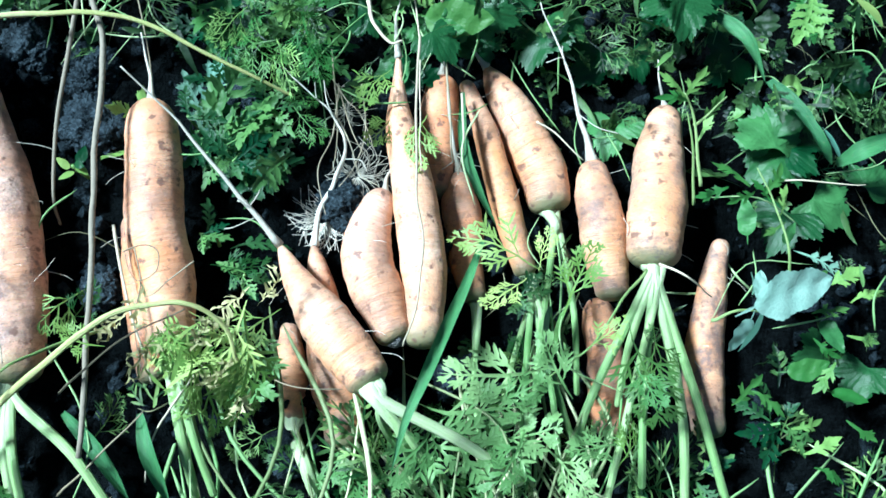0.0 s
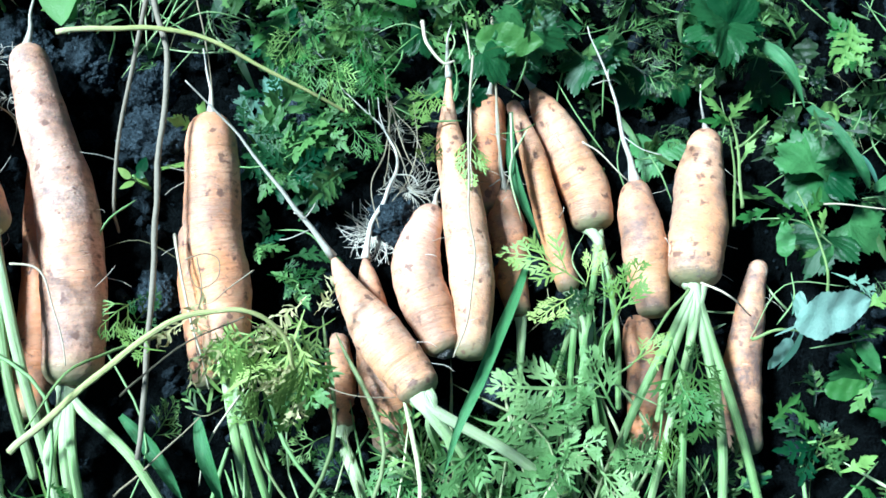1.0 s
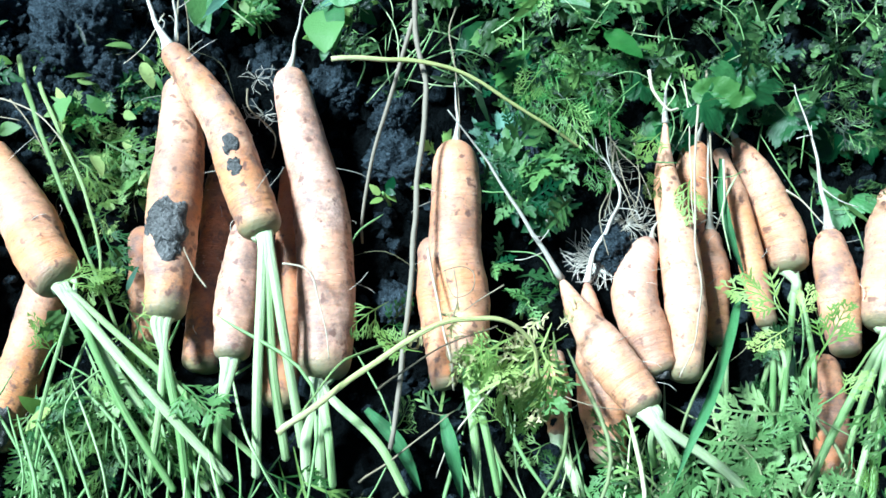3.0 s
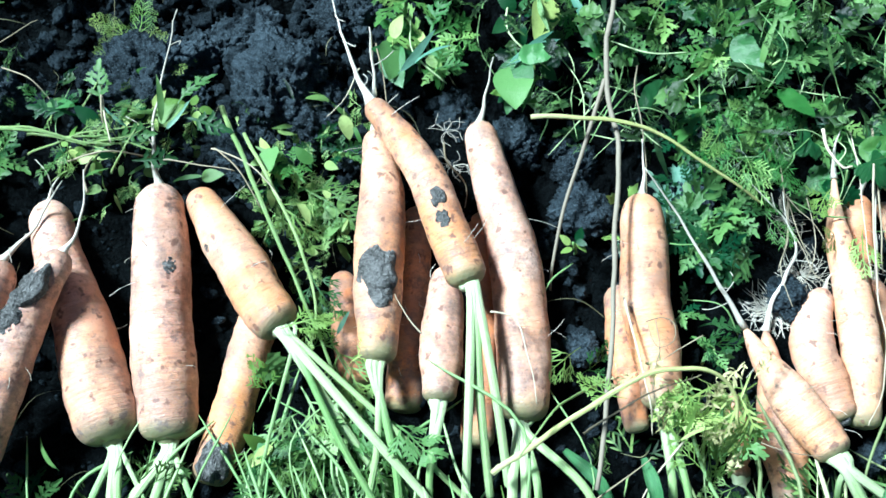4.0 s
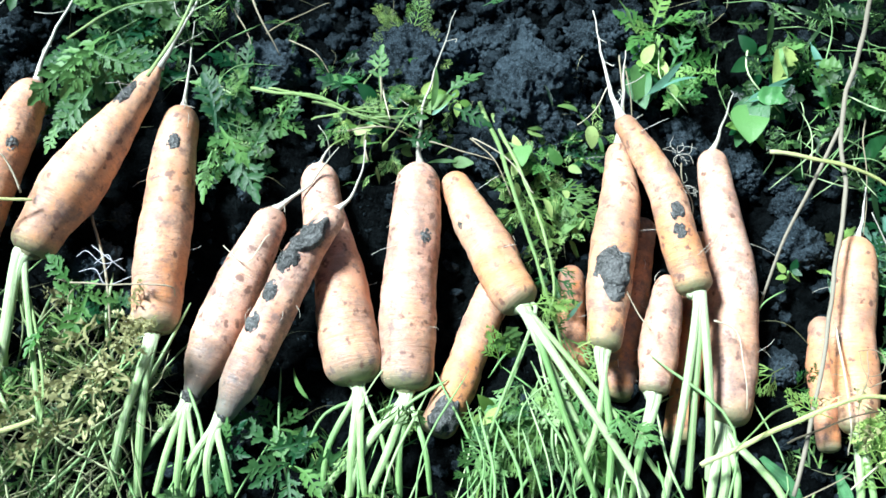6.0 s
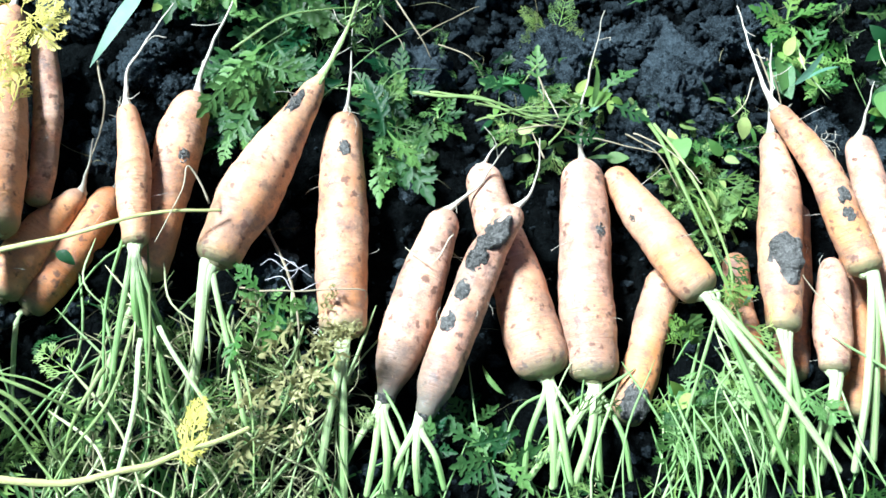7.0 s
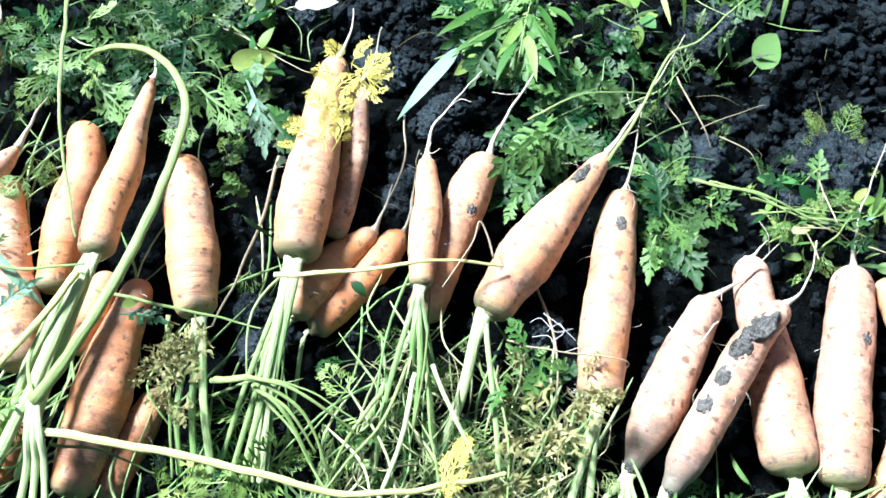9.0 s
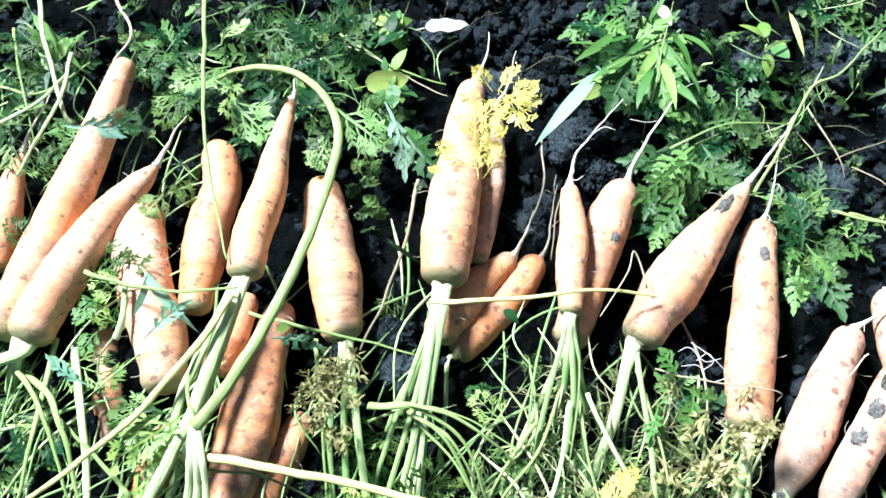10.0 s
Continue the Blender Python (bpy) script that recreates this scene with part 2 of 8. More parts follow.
def stalk_material(name, low, high, base, rough=0.45):
    """Ribbed leaf stalk: pale at its foot, streaked along its length."""
    m, nt, b = material(name)
    sep = node(nt, "SeparateXYZ", Vector=node(nt, "UVMap").outputs[0])
    rnd = node(nt, "ObjectInfo").outputs["Random"]
    geo = node(nt, "NewGeometry").outputs["Position"]
    v = node(nt, "CombineXYZ", X=math_node(nt, "MULTIPLY", sep.outputs[0], 9.0), Y=math_node(nt, "MULTIPLY", sep.outputs[1], 2.2), Z=math_node(nt, "MULTIPLY", rnd, 70.0)).outputs[0]
    streak, spot, big = noise_tex(nt, v, 1.6, 3), noise_tex(nt, geo, 420, 4, 0.7), noise_tex(nt, geo, 40, 3)
    f = math_node(nt, "ADD", math_node(nt, "MULTIPLY", streak, 0.55), math_node(nt, "ADD", math_node(nt, "MULTIPLY", rnd, 0.25), math_node(nt, "MULTIPLY", big, 0.2)))
    col = ramp(nt, f, (0.30, low), (0.48, tuple((x + y) / 2 for x, y in zip(low, high))), (0.66, high))
    foot = ramp(nt, math_node(nt, "ADD", sep.outputs[1], math_node(nt, "MULTIPLY", math_node(nt, "SUBTRACT", streak, 0.5), 0.25)), (0.06, (1, 1, 1)), (0.42, (0, 0, 0)))
    col = mix(nt, math_node(nt, "MULTIPLY", foot, 0.75), col, base)
    col = mix(nt, math_node(nt, "MULTIPLY", ramp(nt, spot, (0.60, (0, 0, 0)), (0.70, (1, 1, 1))), 0.45), col, (0.16, 0.15, 0.075))
    nt.links.new(col, b.inputs["Base Color"])
    b.inputs["Roughness"].default_value = rough
    b.inputs["Specular IOR Level"].default_value = 0.3
    b.inputs["Subsurface Weight"].default_value = 0.15
    b.inputs["Subsurface Radius"].default_value = (0.0012, 0.002, 0.0006)
    bump(nt, b, math_node(nt, "ADD", streak, math_node(nt, "MULTIPLY", spot, 0.25)), 0.6, 0.0012)
    return m


STEM = plant_material("green_stem", (0.16, 0.34, 0.09), (0.40, 0.57, 0.22), 0.45, thin=0.12)
STALK = stalk_material("green_stalk", (0.12, 0.27, 0.07), (0.345, 0.505, 0.205), (0.47, 0.57, 0.33))
STALK_PALE = stalk_material("pale_stalk", (0.22, 0.37, 0.13), (0.47, 0.60, 0.31), (0.50, 0.60, 0.36))
STALK_YELLOW = stalk_material("green_leaf_stalk", (0.11, 0.21, 0.055), (0.28, 0.41, 0.14), (0.24, 0.34, 0.12))
STALK_OLD = stalk_material("yellowed_stalk", (0.27, 0.33, 0.09), (0.52, 0.55, 0.23), (0.48, 0.50, 0.25))
CROWN = plant_material("earthy_crown", (0.09, 0.085, 0.04), (0.27, 0.27, 0.14), 0.7, thin=0, scale=200)
STRAW = plant_material("dry_straw", (0.23, 0.205, 0.125), (0.50, 0.47, 0.33), 0.7, thin=0)
TWIG = plant_material("grey_brown_twig", (0.22, 0.205, 0.145), (0.47, 0.45, 0.34), 0.7, thin=0)
ROOT = plant_material("pale_root", (0.40, 0.40, 0.31), (0.66, 0.66, 0.55), 0.6, thin=0)
GRASS = stalk_material("grass_blade", (0.018, 0.085, 0.028), (0.085, 0.235, 0.080), (0.03, 0.12, 0.04), 0.5)


# ---- mesh tools ----
def smooth_path(pts, steps=5):
    """Points of a smooth curve through pts."""
    p = [Vector(q) for q in pts]
    p = [p[0] * 2 - p[1]] + p + [p[-1] * 2 - p[-2]]
    res = []
    for i in range(1, len(p) - 2):
        for k in range(steps):
            t = k / steps
            res.append(0.5 * (2 * p[i] + (p[i + 1] - p[i - 1]) * t + (2 * p[i - 1] - 5 * p[i] + 4 * p[i + 1] - p[i + 2]) * t * t
                              + (3 * p[i] - p[i - 1] - 3 * p[i + 1] + p[i + 2]) * t ** 3))
    return res + [p[-2]]


def rings(bm, path, radii, sides=7, squash=1.0, cap=True):
    """A tube along path. Returns its rings of vertices."""
    made, ref = [], Vector((0, 0, 1))
    for i, c in enumerate(path):
        d = (path[min(i + 1, len(path) - 1)] - path[max(i - 1, 0)]).normalized()
        side = d.cross(ref)
        if side.length < 1e-4:
            side = d.cross(Vector((1, 0, 0)))
        side.normalize()
        up = side.cross(d)
        made.append([bm.verts.new(c + radii[i] * (side * math.cos(a) + up * squash * math.sin(a))) for a in (2 * math.pi * k / sides for k in range(sides))])
    for r0, r1 in zip(made, made[1:]):
        for k in range(sides):
            bm.faces.new((r0[k], r1[k], r1[(k + 1) % sides], r0[(k + 1) % sides]))
    if cap:
        bm.faces.new(made[0])
        bm.faces.new(made[-1][::-1])
    return made


def ribbed(bm, path, radii, ribs=6, depth=0.14, squash=0.85):
    """A ribbed stalk along path, with lengthwise texture coordinates and a worn end."""
    d = (path[-1] - path[-2]).normalized()
    path = list(path) + [path[-1] + d * radii[-1] * 0.5, path[-1] + d * radii[-1] * 0.8]
    radii = list(radii) + [radii[-1] * 0.7, radii[-1] * 0.25]
    uvl = bm.loops.layers.uv.new("UVMap")
    sides = ribs * 3
    made = rings(bm, path, radii, sides, squash)
    far, idx = 0.0, {}
    for i, ring in enumerate(made):
        far += (path[i] - path[max(i - 1, 0)]).length
        for k, v in enumerate(ring):
            v.co = path[i] + (v.co - path[i]) * (1 - (depth if k % 3 == 0 else 0.0))
            idx[v] = (2 * abs(k / sides - 0.5), far * 10)
    for f in bm.faces:
        for lp in f.loops:
            lp[uvl].uv = idx[lp.vert]


def mesh_of(name, bm, mat, smooth=True):
    me = bpy.data.meshes.new(name)
    bmesh.ops.recalc_face_normals(bm, faces=bm.faces)
    bm.to_mesh(me)
    bm.free()
    if smooth:
        me.polygons.foreach_set("use_smooth", [True] * len(me.polygons))
    me.materials.append(mat)
    return me


def part(name, bm, mat, parent, label="", smooth=True):
    """Links a bmesh as one mesh object under a thing or a part."""
    ob = new(name, mesh_of(name, bm, mat, smooth))
    ob.parent = parent
    return tagged(ob, label)


def shared(name, me, parent, m, label=""):
    ob = new(name, me)
    ob.parent = parent
    ob.matrix_basis = m
    return tagged(ob, label)


def ease(a, b, v):
    k = min(1.0, max(0.0, (v - a) / (b - a)))
    return k * k * (3 - 2 * k)


def level(x):
    """The bed's mean height along the row."""
    return -0.020 - 0.045 * ease(-0.12, 0.2, x) + 0.010 * ease(-0.8, -1.1, x)


def soil(x, y):
    """The height of the earth at a place."""
    v = Vector((x, y, 0.0))
    h = 0.010 * noise.fractal(v * 9, 1.0, 2.0, 3) + 0.010 * noise.fractal(v * 34, 0.4, 2.1, 5)
    lump = noise.voronoi(v * 30)[0][0]
    return level(x) + h + 0.008 * max(0.0, 0.5 - lump) + 0.02 * ease(0.30, 0.50, y)


# ---- ground ----
def axis_steps(a, b, step, far):
    core = list(np.arange(a, b + step / 2, step))
    out, d = [], step
    while d < far:
        d *= 1.7
        out.append(d)
    return [a - d for d in out[::-1]] + core + [b + d for d in out]


def build_ground():
    xs, ys = axis_steps(-1.55, 0.48, 0.0045, 60), axis_steps(-0.40, 0.66, 0.0045, 60)
    verts = [(x, y, soil(x, y) if -1.6 < x < 0.53 and -0.45 < y < 0.71 else -0.02) for y in ys for x in xs]
    n = len(xs)
    faces = [(j * n + i, j * n + i + 1, (j + 1) * n + i + 1, (j + 1) * n + i) for j in range(len(ys) - 1) for i in range(n - 1)]
    me = bpy.data.meshes.new("ground")
    me.from_pydata(verts, [], faces)
    me.polygons.foreach_set("use_smooth", [True] * len(faces))
    me.materials.append(SHADED_SOIL)
    tagged(new("ground", me), "dark crumbly garden soil of a vegetable bed, gap shade painted in", "soil", kind="structure")


build_ground()


# ---- loose earth ----
def lump_mesh(name, seed, rough, sub, mat):
    bm = bmesh.new()
    bmesh.ops.create_icosphere(bm, subdivisions=sub, radius=1.0)
    o = Vector((seed * 7.3, seed * 3.1, seed))
    for v in bm.verts:
        k = 1 + rough * noise.fractal(v.co * 1.3 + o, 1.0, 2.0, 3) + 0.5 * rough * noise.fractal(v.co * 6 + o, 0.35, 2.1, 5)
        v.co = v.co * k
        v.co.z *= 0.72
    return mesh_of(name, bm, mat)


CLODS = [lump_mesh("clod", s, 0.42, 5, CLOD) for s in range(5)]


def clod(x, y, r, k=0, up=0.3):
    ob = new("soil_clod", CLODS[k % len(CLODS)])
    ob.matrix_basis = pose(x, y, soil(x, y) + r * up, 0, 0, k * 67) @ Matrix.Diagonal((r, r * (0.8 + 0.1 * (k % 3)), r, 1))
    tagged(ob, "dry grey-black crumbly clod of earth on the bed", "clod", "clods on the bed")


def joined(name, bases, places, mat, label, category, smooth=True):
    """Many small pieces as one mesh: bases are (vertices, faces), places are (which, matrix)."""
    vs, fs, n = [], [], 0
    for which, m in places:
        bv, bf = bases[which]
        a = np.array(m)
        vs.append(bv @ a[:3, :3].T + a[:3, 3])
        fs.extend(tuple(i + n for i in face) for face in bf)
        n += len(bv)
    me = bpy.data.meshes.new(name)
    me.from_pydata(np.concatenate(vs).tolist(), [], fs)
    if smooth:
        me.polygons.foreach_set("use_smooth", [True] * len(fs))
    me.materials.append(mat)
    return tagged(new(name, me), label, category, kind="stuff")


def base_of(me):
    return np.array([v.co[:] for v in me.vertices]), [tuple(p.vertices) for p in me.polygons]


def bare(x, y):
    """How bare the earth is at a place, from 0 to 1."""
    b = ease(0.20, 0.26, y) * ease(-0.62, -0.54, x) * ease(-0.28, -0.34, x)
    b = max(b, ease(0.22, 0.27, y) * ease(-1.02, -0.96, x) * ease(-0.76, -0.80, x))
    return b


rng = random.Random(4)
CRUMBS = [base_of(lump_mesh("crumb", 20 + s, 0.8, 2, CLOD)) for s in range(6)]
places = []
while len(places) < 15000:
    x, y = rng.uniform(-1.45, 0.36), rng.uniform(-0.30, 0.62)
    if rng.random() > 0.13 + 0.87 * bare(x, y):
        continue
    r = 0.0009 + 0.0062 * rng.random() ** 3.2
    places.append((rng.randrange(6), pose(x, y, soil(x, y) + 0.35 * r, rng.uniform(0, 360), rng.uniform(0, 360), rng.uniform(0, 360)) @ Matrix.Scale(r, 4)))
clod(-0.492, 0.293, 0.0279, 0)
clod(-0.501, 0.268, 0.0184, 1)
clod(-0.477, 0.312, 0.0168, 2)
clod(-0.273, 0.276, 0.0090, 3)
clod(-0.259, 0.275, 0.0076, 4)
clod(-0.243, 0.279, 0.0083, 5)
clod(-0.189, 0.251, 0.0154, 6)
clod(-0.192, 0.223, 0.0115, 7)
clod(0.027, 0.074, 0.0112, 8)
clod(-0.352, 0.361, 0.0172, 9)
clod(-0.328, 0.350, 0.0145, 10)
clod(-0.433, 0.331, 0.0170, 11)
clod(-0.799, 0.189, 0.0164, 12)
clod(-0.827, 0.194, 0.0146, 13)
clod(-0.510, 0.283, 0.0314, 14)
clod(-0.412, 0.272, 0.0290, 15)
clod(-0.421, 0.234, 0.0224, 16)
clod(-0.384, 0.259, 0.0206, 17)
clod(-0.410, 0.306, 0.0210, 18)
clod(-0.530, 0.251, 0.0145, 19)
clod(-0.475, 0.277, 0.0117, 20)
clod(-0.374, 0.342, 0.0192, 21)
clod(-0.372, 0.284, 0.0125, 22)
clod(-0.454, 0.327, 0.0128, 23)
clod(-0.181, 0.215, 0.0199, 24)
clod(-0.232, 0.268, 0.0156, 25)
clod(-0.280, 0.287, 0.0166, 26)
clod(-0.199, 0.269, 0.0115, 27)
clod(-0.596, 0.153, 0.0111, 28)
clod(-0.176, 0.121, 0.0114, 29)
clod(-0.236, 0.264, 0.0165, 30)
clod(-0.189, 0.220, 0.0152, 31)
clod(-0.039, 0.172, 0.0142, 32)
clod(0.024, 0.074, 0.0112, 33)
clod(-0.106, 0.239, 0.0171, 34)
clod(-0.178, 0.124, 0.0097, 35)
clod(-0.681, 0.053, 0.0191, 36)
clod(-0.395, 0.296, 0.0211, 37)
clod(-0.830, 0.213, 0.0184, 38)
clod(-0.679, 0.100, 0.0109, 39)
clod(-0.829, 0.134, 0.0238, 40)
clod(-0.643, 0.374, 0.0253, 41)
clod(-0.981, 0.264, 0.0180, 42)
clod(-0.899, -0.018, 0.0162, 43)
clod(-0.610, 0.253, 0.0215, 44)
clod(-0.707, 0.347, 0.0202, 45)
clod(-0.348, 0.242, 0.0099, 46)
clod(-0.347, 0.240, 0.0090, 47)
clod(-0.899, 0.234, 0.0233, 48)
clod(-0.897, -0.016, 0.0157, 49)
clod(-0.875, -0.037, 0.0178, 50)
clod(-0.065, 0.026, 0.0094, 51)
LUMPS = [base_of(lump_mesh("lump", 40 + s, 0.55, 3, CLOD)) for s in range(6)]
lumps = []
while len(lumps) < 420:
    x, y = rng.uniform(-1.40, 0.30), rng.uniform(-0.25, 0.50)
    if rng.random() > 0.10 + 0.90 * bare(x, y):
        continue
    r = 0.0030 + 0.0085 * rng.random() ** 2.2
    lumps.append((rng.randrange(6), pose(x, y, soil(x, y) + 0.25 * r, rng.uniform(0, 360), rng.uniform(0, 360), rng.uniform(0, 360)) @ Matrix.Scale(r, 4)))
joined("soil_lumps", LUMPS, lumps, CRUMB, "small dry grey-black lumps of earth on the bed", "soil")
joined("soil_crumbs", CRUMBS, places, CRUMB, "fine dry crumbs of dark earth strewn over the bed", "soil")


# ---- leaves: unit long, growing along +y, upper face +z ----
def lobe(bm, x, y, angle, length, width, teeth=0, rows=4):
    """A pointed oval lobe from (x, y)."""
    dx, dy = math.sin(angle), math.cos(angle)
    left, right, mid = [], [], []
    for i in range(rows + 1):
        t = i / rows
        k = width * 0.5 * (math.sin(math.pi * (0.08 + 0.92 * t ** 0.85)) ** 0.8 if t < 1 else 0.0)
        if teeth and 0 < i < rows:
            k *= 1.18 if i % 2 else 0.72
        c = (x + dx * length * t, y + dy * length * t)
        mid.append(bm.verts.new((*c, 0)))
        left.append(bm.verts.new((c[0] - dy * k, c[1] + dx * k, 0.32 * k)) if t < 1 else mid[-1])
        right.append(bm.verts.new((c[0] + dy * k, c[1] - dx * k, 0.32 * k)) if t < 1 else mid[-1])
    for i in range(rows):
        for a, b in ((mid, left), (right, mid)):
            f = [a[i], a[i + 1], b[i + 1], b[i]]
            f = list(dict.fromkeys(f))
            if len(f) > 2:
                bm.faces.new(f)


def shape_leaf(bm, droop, curl, seed, wave=0.03):
    o = Vector((seed * 5.1, seed, 0))
    for v in bm.verts:
        x, y, z = v.co
        v.co.z = z - droop * y * y + curl * abs(x) + wave * noise.noise(Vector((x * 3, y * 3, 0)) + o)
        v.co.x = x + 0.08 * math.sin(y * 2.4 + seed)
    return bm


def lobed_leaf(seed):
    rg, bm = random.Random(seed), bmesh.new()
    lobe(bm, 0, 0, 0, 1.0, 0.085, 0, 6)
    for i, (y, l) in enumerate(((0.32, 0.26), (0.50, 0.34), (0.68, 0.28), (0.83, 0.15))):
        for s in (-1, 1):
            a = s * rg.uniform(0.75, 1.05)
            ll = l * rg.uniform(0.85, 1.15)
            yy = y + rg.uniform(-0.02, 0.02)
            lobe(bm, 0, yy, a, ll, 0.095 + 0.02 * rg.random(), 0, 4)
            if ll > 0.22:
                for t, q in ((0.45, 0.6), (0.62, -0.5)):
                    lobe(bm, math.sin(a) * ll * t, yy + math.cos(a) * ll * t, a + q, ll * 0.45, 0.058, 0, 3)
    lobe(bm, 0, 0.84, 0, 0.28, 0.17, 1, 4)
    return mesh_of("leaf", shape_leaf(bm, rg.uniform(0.1, 0.4), rg.uniform(-0.15, 0.2), seed), LEAF)


def feather_leaf(seed, mat, fine=1.0):
    rg, bm = random.Random(seed), bmesh.new()
    lobe(bm, 0, 0, 0, 1.0, 0.025, 0, 6)
    for i, y in enumerate((0.30, 0.46, 0.60, 0.72, 0.83, 0.92)):
        l = 0.42 * (1 - 0.72 * i / 5) * rg.uniform(0.85, 1.1)
        for s in (-1, 1):
            a = s * rg.uniform(0.75, 1.0)
            lobe(bm, 0, y, a, l, 0.020, 0, 3)
            for t in ((0.3, 0.5, 0.68, 0.84, 1.0) if l > 0.2 else (0.45, 0.75, 1.0)):
                px_, py_ = math.sin(a) * l * t, y + math.cos(a) * l * t
                for q in (-0.75, 0.75) if t < 1 else (-0.5, 0.0, 0.5):
                    ll = l * (0.46 - 0.2 * t) * rg.uniform(0.85, 1.2)
                    lobe(bm, px_, py_, a + q, ll, 0.034 * fine, 0, 2)
                    for e in (-0.6, 0.6):
                        lobe(bm, px_ + math.sin(a + q) * ll * 0.5, py_ + math.cos(a + q) * ll * 0.5, a + q + e, ll * 0.5, 0.026 * fine, 0, 2)
    return mesh_of("leaf", shape_leaf(bm, rg.uniform(0.1, 0.45), rg.uniform(-0.2, 0.1), seed, 0.06), mat)


def palmate_leaf(seed):
    """Three broad, deeply toothed segments on a stem."""
    rg, bm = random.Random(seed), bmesh.new()
    lobe(bm, 0, 0, 0, 0.45, 0.03, 0, 2)
    for c, w, l in ((-1.15, 0.20, 0.46), (0.0, 0.20, 0.56), (1.15, 0.20, 0.46)):
        n, rows = 12, []
        for i in range(n + 1):
            t = i / n
            k = w * max(0.04, math.sin(math.pi * min(1, 0.04 + 0.96 * t ** 1.15)) ** 0.75)
            row = []
            for a in (-1, -0.5, 0, 0.5, 1):
                rim = 1 + (0.24 * math.sin(t * 19 + seed) + (0.10 if i % 2 else -0.08) + rg.uniform(-0.06, 0.06)) * (abs(a) == 1)
                x, y = a * k * rim, l * (t + 0.10 * abs(a) * t)
                row.append(bm.verts.new((x * math.cos(c) + y * math.sin(c), 0.42 + y * math.cos(c) - x * math.sin(c), 0.35 * abs(x) - 0.18 * y * y + 0.012 * math.sin(t * 22))))
            rows.append(row)
        for p, q in zip(rows, rows[1:]):
            for k in range(4):
                bm.faces.new((p[k], p[k + 1], q[k + 1], q[k]))
    return mesh_of("leaf", shape_leaf(bm, rg.uniform(0.1, 0.3), rg.uniform(-0.15, 0.1), seed), LEAF_BROAD)


def oval_leaf(seed, mat, wide=0.42):
    rg, bm = random.Random(seed), bmesh.new()
    lobe(bm, 0, 0, 0, 0.3, 0.03, 0, 2)
    lobe(bm, 0, 0.25 if wide > 0.3 else 0.1, 0, 0.75 if wide > 0.3 else 0.9, wide * (1 + 0.2 * rg.random()), 0, 9)
    return mesh_of("leaf", shape_leaf(bm, rg.uniform(0.15, 0.5), rg.uniform(-0.3, 0.0), seed), mat)


def cut_leaf(seed, mat, wide=1.0):
    """A carrot leaf with long, narrow, forked segments."""
    rg, bm = random.Random(seed), bmesh.new()
    lobe(bm, 0, 0, 0, 1.0, 0.022, 0, 6)
    for i, y in enumerate((0.30, 0.50, 0.68, 0.83)):
        l = 0.46 * (1 - 0.60 * i / 3) * rg.uniform(0.85, 1.15)
        for s in (-1, 1):
            a = s * rg.uniform(0.55, 0.95)
            yy = y + rg.uniform(-0.04, 0.04)
            lobe(bm, 0, yy, a, l, 0.032 * wide, 0, 4)
            for t in (0.38, 0.66):
                for q in (-0.6, 0.6):
                    ll = l * rg.uniform(0.38, 0.60) * (1.2 - 0.6 * t)
                    x0, y0 = math.sin(a) * l * t, yy + math.cos(a) * l * t
                    lobe(bm, x0, y0, a + q, ll, 0.036 * wide, 0, 3)
                    if ll > 0.11:
                        lobe(bm, x0 + math.sin(a + q) * ll * 0.4, y0 + math.cos(a + q) * ll * 0.4, a + q - 0.6 * q / abs(q), ll * 0.55, 0.030 * wide, 0, 3)
    for q in (-0.5, 0.5):
        lobe(bm, 0, 0.86, q, 0.15, 0.026, 0, 3)
    return mesh_of("leaf", shape_leaf(bm, rg.uniform(0.1, 0.4), rg.uniform(-0.25, 0.15), seed, 0.13), mat)


def frond_leaf(seed, mat, wide=1.0):
    """An open carrot frond: spaced side stems with a few long, narrow, forward-pointing fingers."""
    rg, bm = random.Random(seed), bmesh.new()
    lobe(bm, 0, 0, 0, 1.0, 0.022 * wide + 0.004, 0, 7)
    for i, y in enumerate((0.28, 0.43, 0.57, 0.70, 0.81, 0.90)):
        l = 0.40 * (1 - 0.70 * i / 5)
        for e in (-1, 1):
            a, yy, ll = e * rg.uniform(0.62, 0.92), y + rg.uniform(-0.03, 0.03), l * rg.uniform(0.8, 1.2)
            lobe(bm, 0, yy, a, ll, 0.020 * wide, 0, 5)
            for t in (0.34, 0.56, 0.78) if ll > 0.2 else (0.5,):
                for q in (-0.62, 0.62):
                    k = ll * rg.uniform(0.28, 0.46) * (1.25 - 0.5 * t)
                    x0, y0 = math.sin(a) * ll * t, yy + math.cos(a) * ll * t
                    lobe(bm, x0, y0, a + q * rg.uniform(0.8, 1.15), k, 0.026 * wide, 0, 4)
    return mesh_of("leaf", shape_leaf(bm, rg.uniform(0.1, 0.4), rg.uniform(-0.25, 0.15), seed, 0.14), mat)


